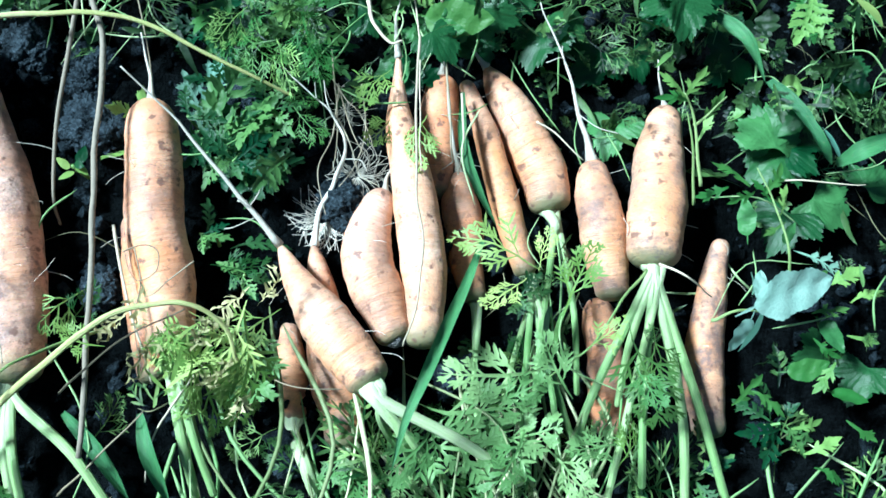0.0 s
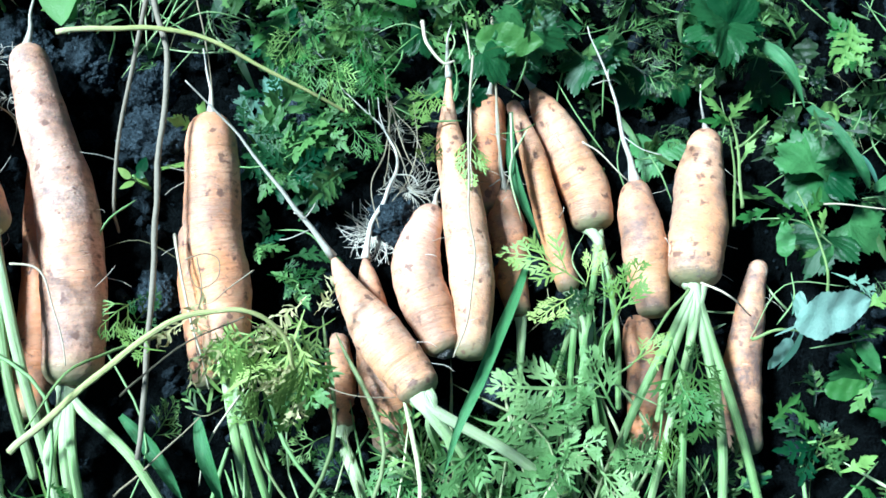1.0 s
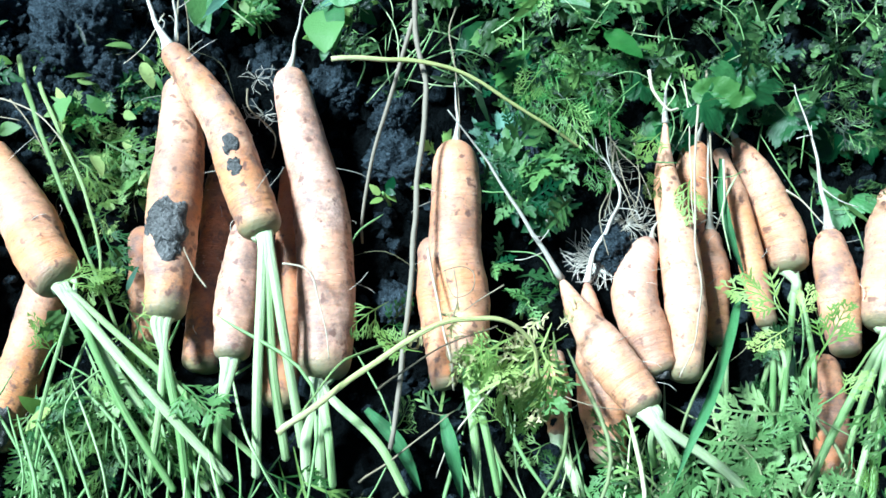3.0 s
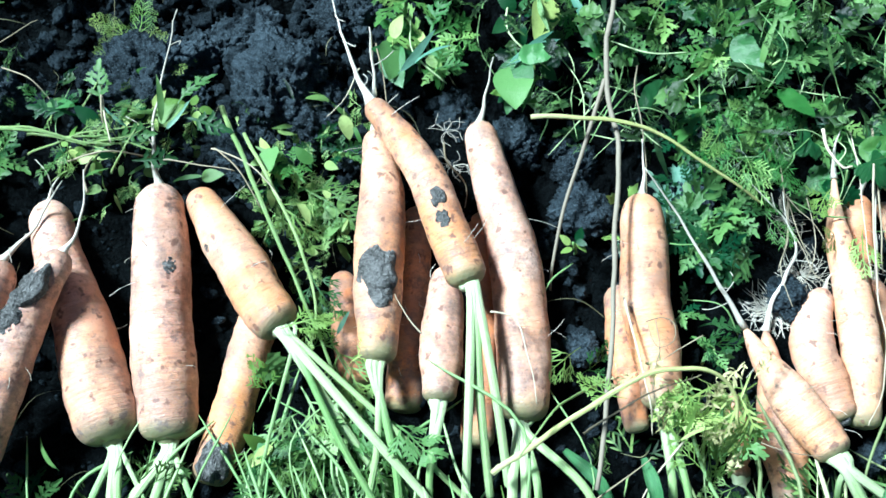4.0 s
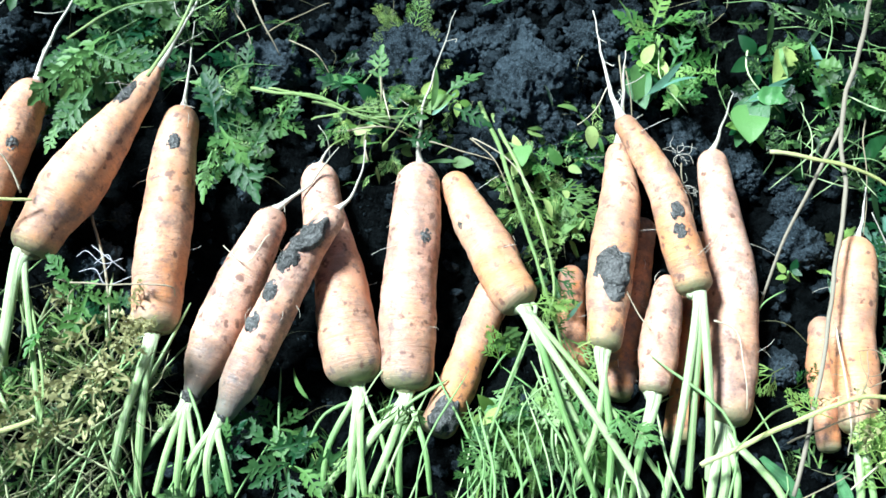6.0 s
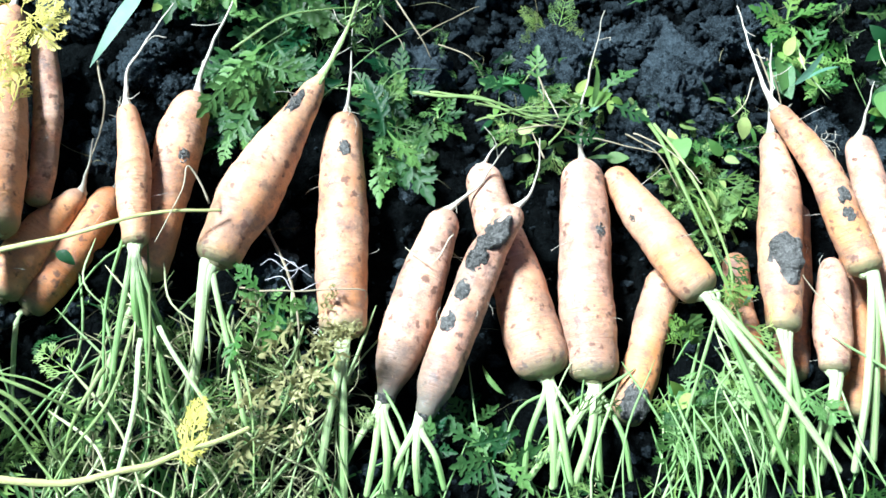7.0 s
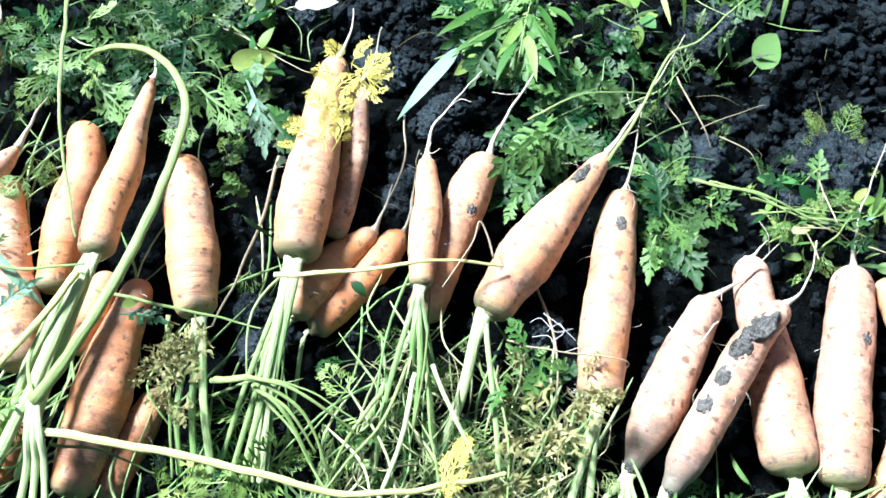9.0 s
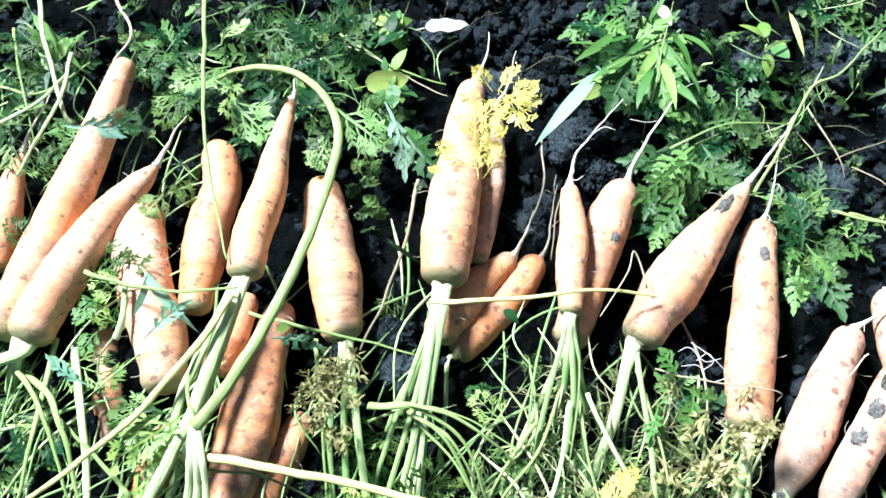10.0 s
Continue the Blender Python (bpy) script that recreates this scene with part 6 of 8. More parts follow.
def leaf(kind, base, tip, wide=0.0):
    """One leaf from its stem's foot to its tip."""
    leaf.count += 1
    name, label, category = LEAVES[kind]
    a, b = Vector(base), Vector(tip)
    d = b - a
    turn = Matrix.Rotation(math.atan2(-d.x, d.y), 4, "Z") @ Matrix.Rotation(math.atan2(d.z, d.xy.length) + 0.12, 4, "X") @ Matrix.Rotation(0.6 * math.sin(leaf.count * 2.3), 4, "Y")
    ob = new(name, MESHES[kind][leaf.count % len(MESHES[kind])])
    ob.matrix_basis = Matrix.Translation(a) @ turn @ Matrix.Diagonal((d.length * (wide or 0.65 if kind in ("spear", "sprig", "lobed_blue") else 1.0), d.length, d.length, 1))
    tagged(ob, label, category, "loose leaves on the heap")


leaf.count = 0
leaf("cut", (-0.554, 0.234, 0.020), (-0.569, 0.250, 0.030))
leaf("cut", (-0.549, 0.230, 0.020), (-0.533, 0.248, 0.030))
leaf("cut", (-0.533, 0.220, 0.020), (-0.508, 0.218, 0.030))
leaf("cut", (-0.536, 0.214, 0.020), (-0.534, 0.189, 0.020))
leaf("cut", (-0.517, 0.230, 0.020), (-0.497, 0.247, 0.030))
leaf("cut", (-0.522, 0.213, 0.020), (-0.550, 0.189, 0.030))
leaf("lobed", (-0.531, 0.231, 0.020), (-0.560, 0.232, 0.030))
leaf("lobed", (-0.519, 0.240, 0.020), (-0.524, 0.270, 0.030))
leaf("lobed", (-0.506, 0.219, 0.020), (-0.478, 0.218, 0.030))
leaf("lobed", (-0.467, 0.247, 0.020), (-0.454, 0.272, 0.030))
leaf("lobed", (-0.461, 0.239, 0.020), (-0.431, 0.238, 0.020))
leaf("lobed", (-0.489, 0.332, 0.020), (-0.469, 0.354, 0.030))
leaf("lobed", (-0.462, 0.335, 0.020), (-0.441, 0.347, 0.030))
leaf("lobed", (-0.490, 0.208, 0.020), (-0.464, 0.207, 0.020))
leaf("oval", (-0.480, 0.231, 0.020), (-0.462, 0.245, 0.030))
leaf("oval", (-0.510, 0.230, 0.020), (-0.533, 0.234, 0.030))
leaf("spear", (-0.238, 0.319, 0.020), (-0.216, 0.331, 0.030))
leaf("wavy_pale", (-0.995, 0.241, 0.020), (-0.961, 0.272, 0.020))
leaf("wavy_pale", (-0.808, 0.357, 0.020), (-0.789, 0.339, 0.020))
leaf("wavy_blue", (0.181, 0.107, 0.000), (0.238, 0.120, 0.000))
leaf("wavy_blue", (0.194, 0.109, 0.000), (0.186, 0.086, -0.010))
leaf("wavy_blue", (0.193, 0.111, 0.000), (0.201, 0.131, 0.000))
leaf("wavy", (0.213, 0.079, -0.030), (0.240, 0.082, -0.020))
leaf("wavy", (0.240, 0.070, -0.030), (0.261, 0.063, -0.020))
leaf("wavy", (0.223, 0.153, -0.030), (0.230, 0.165, -0.020))
leaf("wavy", (0.237, 0.111, -0.030), (0.251, 0.092, -0.020))
leaf("wavy", (0.204, 0.156, -0.030), (0.196, 0.178, -0.020))
leaf("wavy", (0.010, 0.285, 0.000), (0.028, 0.273, 0.010))
leaf("wavy", (0.250, 0.263, -0.030), (0.223, 0.242, -0.020))
leaf("feather_light", (-0.995, -0.133, 0.060), (-1.029, -0.204, 0.050))
leaf("feather_light", (-0.998, -0.175, 0.040), (-1.020, -0.222, 0.030))
leaf("feather_light", (-1.082, -0.104, 0.030), (-1.111, -0.111, 0.040))
leaf("feather_light", (-1.085, -0.069, 0.040), (-1.132, -0.084, 0.040))
leaf("lobed_blue", (-1.054, -0.111, 0.055), (-1.037, -0.074, 0.055))
leaf("lobed_blue", (-1.082, -0.154, 0.030), (-1.124, -0.152, 0.030))
leaf("lobed_blue", (-1.214, 0.026, 0.050), (-1.153, 0.035, 0.055))
leaf("lobed_blue", (-1.186, -0.098, 0.030), (-1.160, -0.065, 0.040))
leaf("lobed_blue", (-0.982, 0.153, 0.040), (-0.940, 0.107, 0.030))
leaf("narrow", (-1.322, 0.125, 0.020), (-1.267, 0.075, 0.030))
leaf("narrow", (-1.287, 0.054, 0.020), (-1.254, -0.005, 0.030))
leaf("narrow", (-1.262, 0.077, 0.030), (-1.242, 0.018, 0.040))
leaf("sprig", (-0.701, 0.381, 0.030), (-0.675, 0.342, 0.030))
leaf("sprig", (-0.685, 0.395, 0.030), (-0.654, 0.357, 0.030))
leaf("wavy", (-1.277, 0.084, 0.020), (-1.269, 0.106, 0.030))
leaf("wavy", (-0.990, 0.181, 0.030), (-0.978, 0.156, 0.030))
leaf("wavy", (-1.020, 0.207, 0.020), (-1.004, 0.233, 0.030))
leaf("wavy", (-1.030, 0.126, 0.050), (-1.046, 0.130, 0.060))
leaf("wavy", (-1.279, 0.143, 0.020), (-1.269, 0.153, 0.030))
leaf("withered", (-0.920, -0.066, 0.040), (-0.916, -0.102, 0.040))
leaf("withered", (-0.912, -0.091, 0.040), (-0.912, -0.063, 0.040))
leaf("withered", (-0.906, -0.084, 0.040), (-0.914, -0.117, 0.030))
leaf("withered", (-0.910, -0.106, 0.030), (-0.888, -0.124, 0.030))
leaf("withered", (-0.916, -0.074, 0.040), (-0.912, -0.053, 0.040))
leaf("withered", (-0.921, -0.093, 0.035), (-0.937, -0.079, 0.040))
leaf("withered", (-0.899, -0.120, 0.030), (-0.915, -0.105, 0.035))
leaf("withered", (-0.921, -0.046, 0.035), (-0.895, -0.071, 0.030))
leaf("withered", (-0.900, -0.095, 0.040), (-0.923, -0.077, 0.040))
leaf("withered", (-0.084, 0.113, 0.040), (-0.100, 0.089, 0.040))
leaf("withered", (-0.077, 0.101, 0.040), (-0.066, 0.120, 0.040))
leaf("withered", (-0.088, 0.077, 0.040), (-0.102, 0.060, 0.035))
leaf("withered", (-0.093, 0.060, 0.035), (-0.110, 0.065, 0.040))
leaf("withered", (-0.079, 0.061, 0.030), (-0.092, 0.043, 0.030))
leaf("withered", (-0.147, 0.101, 0.030), (-0.163, 0.088, 0.020))
leaf("withered", (-0.137, 0.112, 0.040), (-0.138, 0.088, 0.040))
leaf("cut", (-1.130, 0.108, 0.040), (-1.168, 0.121, 0.050))
leaf("cut", (-1.100, 0.133, 0.040), (-1.105, 0.088, 0.050))
leaf("cut", (-1.024, 0.094, 0.050), (-0.993, 0.073, 0.050))
leaf("cut", (-1.110, 0.022, 0.050), (-1.083, 0.006, 0.040))
leaf("cut", (-1.190, 0.039, 0.050), (-1.148, 0.039, 0.060))
leaf("cut", (-1.178, -0.078, 0.040), (-1.214, -0.072, 0.040))
leaf("cut", (-1.175, -0.114, 0.030), (-1.161, -0.087, 0.030))
leaf("cut", (-1.064, 0.187, 0.030), (-1.028, 0.227, 0.040))
leaf("lobed", (-0.737, 0.195, 0.030), (-0.756, 0.154, 0.030))
leaf("lobed", (-0.732, 0.209, 0.030), (-0.694, 0.197, 0.030))
leaf("lobed", (-0.733, 0.142, 0.030), (-0.735, 0.120, 0.030))
leaf("lobed", (-0.811, 0.309, 0.030), (-0.829, 0.255, 0.040))
leaf("lobed", (-0.798, 0.301, 0.030), (-0.765, 0.248, 0.030))
leaf("lobed", (-0.805, 0.292, 0.030), (-0.804, 0.231, 0.030))
leaf("lobed", (-0.781, 0.296, 0.030), (-0.742, 0.269, 0.030))
leaf("lobed", (-0.958, 0.146, 0.030), (-0.913, 0.102, 0.030))
leaf("cut_light", (-0.088, 0.099, 0.050), (-0.075, 0.042, 0.030))
leaf("cut_light", (-0.085, 0.103, 0.050), (-0.092, 0.051, 0.035))
leaf("cut_light", (-0.103, 0.088, 0.040), (-0.140, 0.076, 0.035))
leaf("cut_light", (-0.129, 0.063, 0.030), (-0.102, 0.079, 0.045))
leaf("cut_light", (-0.077, 0.091, 0.030), (-0.099, 0.060, 0.030))
leaf("cut_light", (-0.070, 0.106, 0.020), (-0.095, 0.078, 0.030))
leaf("cut_light", (-0.113, 0.100, 0.040), (-0.088, 0.089, 0.040))
leaf("cut", (0.122, 0.102, 0.000), (0.127, 0.043, -0.010))
leaf("cut", (-0.046, 0.029, -0.010), (-0.014, 0.012, -0.010))
leaf("cut", (0.135, 0.102, 0.000), (0.146, 0.065, -0.010))
leaf("cut", (-0.110, 0.133, 0.010), (-0.080, 0.124, 0.020))
leaf("cut", (-0.103, 0.044, 0.020), (-0.123, 0.060, 0.030))
leaf("cut", (-0.071, 0.043, 0.000), (-0.099, 0.034, 0.000))
leaf("cut", (-0.055, 0.020, -0.010), (-0.077, 0.037, 0.000))
leaf("spear", (0.199, 0.111, 0.000), (0.187, 0.086, -0.010))
leaf("spear", (0.191, 0.117, 0.000), (0.196, 0.131, 0.000))
leaf("spear", (0.252, 0.228, -0.020), (0.262, 0.206, -0.020))
leaf("lobed_light", (0.265, 0.296, -0.030), (0.240, 0.318, -0.020))
leaf("lobed_light", (0.254, 0.303, -0.030), (0.248, 0.286, -0.020))
leaf("lobed_blue", (0.226, 0.150, -0.020), (0.257, 0.137, -0.020))
leaf("lobed_blue", (-0.122, 0.193, -0.020), (-0.110, 0.263, 0.000))
leaf("lobed_blue", (-0.115, 0.194, -0.020), (-0.093, 0.194, -0.010))
leaf("lobed", (-0.104, 0.189, 0.000), (-0.118, 0.234, 0.010))
leaf("lobed", (-0.101, 0.202, 0.000), (-0.078, 0.224, 0.010))
leaf("lobed", (-0.095, 0.166, 0.000), (-0.072, 0.184, 0.010))
leaf("lobed", (-0.101, 0.141, 0.000), (-0.074, 0.150, 0.000))
leaf("lobed", (-0.118, 0.212, 0.000), (-0.095, 0.247, 0.020))
leaf("lobed", (-0.062, 0.197, 0.000), (-0.094, 0.172, 0.010))
leaf("cut", (-0.352, 0.058, 0.000), (-0.370, 0.003, 0.000))
leaf("cut", (-0.365, 0.048, 0.000), (-0.324, 0.011, 0.000))
leaf("cut", (-0.327, 0.047, 0.000), (-0.340, 0.001, 0.000))
leaf("cut", (-0.380, 0.046, 0.000), (-0.378, 0.005, 0.000))
leaf("cut", (-0.342, 0.106, 0.000), (-0.322, 0.062, 0.010))
leaf("cut", (-0.327, 0.089, 0.020), (-0.331, 0.047, 0.000))
leaf("cut", (-0.294, 0.031, 0.000), (-0.319, 0.005, 0.000))
leaf("cut", (-0.362, 0.152, 0.010), (-0.340, 0.117, 0.020))
leaf("cut", (-0.398, 0.205, 0.000), (-0.357, 0.166, 0.010))
leaf("cut", (-0.383, 0.212, 0.000), (-0.343, 0.176, 0.010))
leaf("cut", (-0.274, 0.042, 0.000), (-0.291, 0.010, 0.000))
leaf("cut", (-0.179, 0.119, 0.000), (-0.200, 0.091, 0.010))
leaf("cut", (-0.184, 0.095, 0.020), (-0.162, 0.112, 0.030))
leaf("cut_light", (-0.372, 0.097, 0.040), (-0.340, 0.119, 0.040))
leaf("cut_light", (-0.361, 0.111, 0.030), (-0.337, 0.103, 0.030))
leaf("cut_light", (-0.326, 0.085, 0.020), (-0.303, 0.098, 0.030))
leaf("cut_light", (-0.126, 0.089, 0.050), (-0.083, 0.050, 0.030))
leaf("cut_light", (-0.123, 0.096, 0.050), (-0.118, 0.064, 0.040))
leaf("cut_light", (-0.099, 0.094, 0.050), (-0.133, 0.066, 0.030))
leaf("cut_light", (-0.154, 0.082, 0.040), (-0.185, 0.089, 0.030))
leaf("oval", (-0.365, 0.035, 0.010), (-0.379, 0.021, 0.020))
leaf("oval", (-0.248, 0.295, 0.000), (-0.242, 0.318, 0.020))
leaf("oval", (-0.245, 0.305, 0.000), (-0.228, 0.307, 0.020))
leaf("oval", (-0.330, 0.333, 0.000), (-0.326, 0.293, 0.020))
leaf("spear", (-0.313, 0.301, 0.020), (-0.292, 0.319, 0.030))
leaf("spear", (-0.248, 0.308, 0.020), (-0.210, 0.333, 0.020))
leaf("spear", (-0.477, 0.235, 0.010), (-0.461, 0.253, 0.020))
leaf("spear", (-0.501, 0.233, 0.010), (-0.517, 0.240, 0.020))
leaf("spear", (-0.338, 0.105, 0.010), (-0.329, 0.119, 0.020))
leaf("yellow", (-0.707, -0.096, 0.030), (-0.684, -0.077, 0.040))
leaf("yellow", (-0.694, -0.101, 0.030), (-0.694, -0.056, 0.040))
leaf("sprig", (-0.121, 0.061, 0.040), (-0.109, 0.078, 0.050))
leaf("sprig", (-0.123, 0.058, 0.040), (-0.105, 0.069, 0.050))
leaf("sprig", (-0.121, 0.059, 0.040), (-0.133, 0.069, 0.045))
leaf("spear", (-0.820, 0.254, 0.030), (-0.839, 0.271, 0.030))
leaf("cut", (-1.000, -0.128, 0.050), (-1.036, -0.191, 0.040))
leaf("cut", (-1.003, -0.141, 0.040), (-1.012, -0.205, 0.030))
leaf("cut", (-1.079, -0.035, 0.040), (-1.152, -0.068, 0.030))
leaf("cut", (-1.080, -0.077, 0.040), (-1.125, -0.103, 0.030))
leaf("cut", (-1.129, 0.121, 0.030), (-1.154, 0.073, 0.040))
leaf("cut", (-1.136, 0.171, 0.020), (-1.065, 0.192, 0.040))
leaf("cut", (-1.139, 0.104, 0.040), (-1.138, 0.056, 0.040))
leaf("cut", (-1.143, -0.058, 0.030), (-1.089, -0.065, 0.050))
leaf("cut", (-1.065, 0.208, 0.020), (-1.123, 0.182, 0.030))
leaf("cut", (-1.125, -0.149, 0.020), (-1.067, -0.147, 0.030))
leaf("spear", (-1.083, -0.059, 0.055), (-1.034, -0.096, 0.050))
leaf("spear", (-1.077, -0.062, 0.055), (-1.070, -0.097, 0.050))
leaf("oval", (-1.045, 0.114, 0.050), (-1.031, 0.131, 0.060))
leaf("oval", (-0.989, 0.176, 0.020), (-0.995, 0.191, 0.030))
leaf("oval", (-1.012, 0.224, 0.020), (-1.021, 0.245, 0.030))
leaf("oval", (-0.970, -0.067, 0.050), (-0.956, -0.057, 0.050))
leaf("oval", (-0.824, 0.022, 0.040), (-0.804, 0.018, 0.040))
leaf("oval", (-1.022, 0.246, 0.020), (-1.010, 0.231, 0.020))
leaf("lobed", (-0.826, 0.297, 0.020), (-0.865, 0.298, 0.030))
leaf("lobed", (-0.820, 0.293, 0.020), (-0.794, 0.327, 0.040))
leaf("lobed", (-0.802, 0.288, 0.020), (-0.767, 0.283, 0.030))
leaf("lobed", (-0.731, 0.227, 0.020), (-0.758, 0.186, 0.030))
leaf("lobed", (-0.715, 0.222, 0.020), (-0.727, 0.172, 0.020))
leaf("lobed", (-0.732, 0.245, 0.020), (-0.702, 0.269, 0.030))
leaf("lobed", (-0.624, 0.173, 0.020), (-0.646, 0.207, 0.030))
leaf("lobed", (-0.621, 0.179, 0.020), (-0.591, 0.155, 0.020))
leaf("lobed", (-0.619, 0.158, 0.020), (-0.622, 0.121, 0.020))
leaf("lobed", (-0.971, -0.069, 0.040), (-0.935, -0.062, 0.050))
leaf("lobed", (-0.507, -0.031, 0.000), (-0.542, -0.024, 0.010))
leaf("lobed", (-0.514, -0.040, 0.000), (-0.485, -0.024, 0.010))
leaf("lobed", (-0.668, 0.018, 0.000), (-0.695, 0.027, 0.010))
leaf("lobed", (-0.661, 0.024, 0.000), (-0.638, 0.035, 0.010))
leaf("lobed", (-0.611, 0.174, 0.010), (-0.586, 0.131, 0.020))
leaf("lobed", (-0.623, 0.186, 0.010), (-0.643, 0.196, 0.020))
leaf("cut", (-0.334, 0.045, 0.020), (-0.367, -0.001, 0.010))
leaf("cut", (-0.318, 0.041, 0.020), (-0.287, 0.000, 0.010))
leaf("cut", (-0.345, 0.020, 0.010), (-0.377, -0.026, 0.000))
leaf("cut", (-0.358, 0.086, 0.010), (-0.340, 0.123, 0.020))
leaf("cut", (-0.374, 0.030, 0.010), (-0.336, 0.014, 0.010))
leaf("cut", (-0.780, -0.053, 0.010), (-0.815, -0.038, 0.020))
leaf("cut", (-0.798, -0.023, 0.010), (-0.826, -0.038, 0.010))
leaf("fan", (0.163, 0.307, 0.000), (0.163, 0.273, 0.010))
leaf("fan", (0.221, 0.214, -0.020), (0.226, 0.246, -0.020))
leaf("fan", (0.230, 0.213, -0.030), (0.208, 0.197, -0.030))
leaf("fan", (0.229, 0.218, -0.030), (0.257, 0.228, -0.030))
leaf("fan", (0.128, 0.238, -0.040), (0.117, 0.216, -0.040))
leaf("fan", (0.119, 0.286, -0.040), (0.108, 0.263, -0.040))
leaf("fan", (0.139, 0.287, -0.040), (0.148, 0.267, -0.040))
leaf("fan", (0.272, 0.269, -0.040), (0.288, 0.250, -0.040))
leaf("fan", (0.207, 0.284, -0.040), (0.191, 0.264, -0.040))
leaf("fan", (0.250, 0.189, -0.040), (0.269, 0.171, -0.040))
leaf("fan", (0.234, 0.178, -0.040), (0.219, 0.156, -0.040))
leaf("fan", (0.250, 0.095, -0.050), (0.233, 0.081, -0.050))
leaf("fan", (0.275, 0.085, -0.050), (0.262, 0.064, -0.050))
leaf("fan", (0.283, 0.196, -0.040), (0.295, 0.212, -0.040))
leaf("fan", (0.039, 0.293, 0.000), (0.023, 0.273, 0.000))
leaf("fan", (0.040, 0.295, 0.000), (0.059, 0.281, 0.000))
leaf("fan", (-0.026, 0.287, 0.000), (-0.037, 0.277, 0.000))
leaf("fan", (0.010, 0.271, 0.010), (0.026, 0.257, 0.010))
leaf("fan", (0.080, 0.287, -0.020), (0.069, 0.264, -0.020))
leaf("fan", (0.095, 0.303, -0.020), (0.109, 0.288, -0.020))
leaf("lobed_light", (0.242, 0.308, 0.000), (0.228, 0.274, 0.010))
leaf("lobed_light", (0.242, 0.306, 0.000), (0.243, 0.279, 0.010))
leaf("oval", (0.266, 0.306, 0.000), (0.284, 0.287, 0.010))
leaf("rag", (0.163, 0.236, 0.000), (0.149, 0.252, 0.010))
leaf("rag", (0.163, 0.237, 0.000), (0.168, 0.249, 0.020))
leaf("rag", (0.164, 0.235, 0.000), (0.144, 0.230, 0.010))
leaf("rag", (0.166, 0.221, 0.000), (0.184, 0.236, 0.010))
leaf("rag", (0.166, 0.210, 0.000), (0.174, 0.222, 0.010))
leaf("rag", (0.187, 0.185, -0.010), (0.166, 0.180, -0.010))
leaf("rag", (0.200, 0.186, -0.010), (0.183, 0.205, -0.010))
leaf("rag", (0.202, 0.184, -0.010), (0.186, 0.172, -0.010))
leaf("rag", (0.207, 0.180, -0.010), (0.222, 0.202, -0.010))
leaf("rag", (0.211, 0.175, -0.010), (0.201, 0.191, -0.010))
leaf("rag", (0.219, 0.163, -0.010), (0.206, 0.155, -0.010))
leaf("rag", (0.216, 0.168, -0.010), (0.224, 0.186, -0.010))
leaf("rag", (0.228, 0.116, -0.020), (0.247, 0.140, -0.020))
leaf("rag", (0.234, 0.110, -0.020), (0.255, 0.117, -0.020))
leaf("rag", (0.233, 0.097, -0.020), (0.248, 0.084, -0.020))
leaf("rag", (0.240, 0.130, -0.020), (0.268, 0.141, -0.020))
leaf("rag", (0.253, 0.100, -0.020), (0.272, 0.093, -0.020))
leaf("rag", (0.245, 0.083, -0.020), (0.227, 0.067, -0.020))
leaf("rag", (0.258, 0.117, -0.020), (0.277, 0.130, -0.020))
leaf("rag", (0.187, 0.058, -0.030), (0.205, 0.078, -0.030))
leaf("rag", (0.219, 0.046, -0.030), (0.239, 0.052, -0.030))
leaf("rag", (0.224, 0.033, -0.030), (0.248, 0.043, -0.030))
leaf("rag", (0.253, 0.052, -0.030), (0.266, 0.036, -0.030))
leaf("rag", (0.198, 0.068, -0.030), (0.216, 0.052, -0.030))
leaf("rag", (0.230, 0.023, -0.030), (0.249, 0.017, -0.030))
leaf("lobed_blue", (-0.114, 0.208, -0.010), (-0.130, 0.253, -0.010))
leaf("lobed_blue", (-0.110, 0.201, -0.010), (-0.092, 0.195, -0.010))
leaf("lobed_blue", (-0.116, 0.217, -0.010), (-0.102, 0.228, -0.010))
leaf("lobed", (-0.094, 0.203, 0.000), (-0.082, 0.224, 0.000))
leaf("lobed", (-0.093, 0.256, 0.000), (-0.104, 0.274, 0.000))
leaf("lobed", (-0.082, 0.231, 0.000), (-0.093, 0.253, 0.000))
leaf("lobed", (-0.069, 0.214, 0.000), (-0.077, 0.193, 0.000))
leaf("lobed", (-0.110, 0.289, 0.000), (-0.117, 0.263, 0.000))
leaf("dill", (-0.097, 0.295, 0.010), (-0.101, 0.242, 0.030))
leaf("dill", (-0.064, 0.284, 0.010), (-0.047, 0.243, 0.030))
leaf("dill", (-0.056, 0.245, 0.010), (-0.061, 0.260, 0.030))
leaf("dill", (-0.083, 0.269, 0.010), (-0.072, 0.229, 0.030))
leaf("dill", (-0.070, 0.242, 0.000), (-0.051, 0.220, 0.020))
leaf("cut_light", (-0.014, 0.254, 0.000), (-0.026, 0.227, 0.020))
leaf("cut_light", (0.010, 0.225, 0.000), (0.003, 0.190, 0.020))
leaf("cut_light", (-0.013, 0.225, 0.000), (-0.022, 0.200, 0.020))
leaf("cut_big", (0.004, 0.055, 0.000), (0.062, 0.054, 0.010))
leaf("cut_big", (-0.008, 0.043, 0.000), (0.052, 0.030, 0.010))
leaf("cut_big", (0.032, 0.034, -0.010), (0.084, 0.043, 0.000))
leaf("cut_big", (0.100, 0.023, -0.010), (0.115, 0.052, 0.000))
leaf("cut_big", (0.073, 0.080, 0.000), (0.022, 0.065, 0.020))
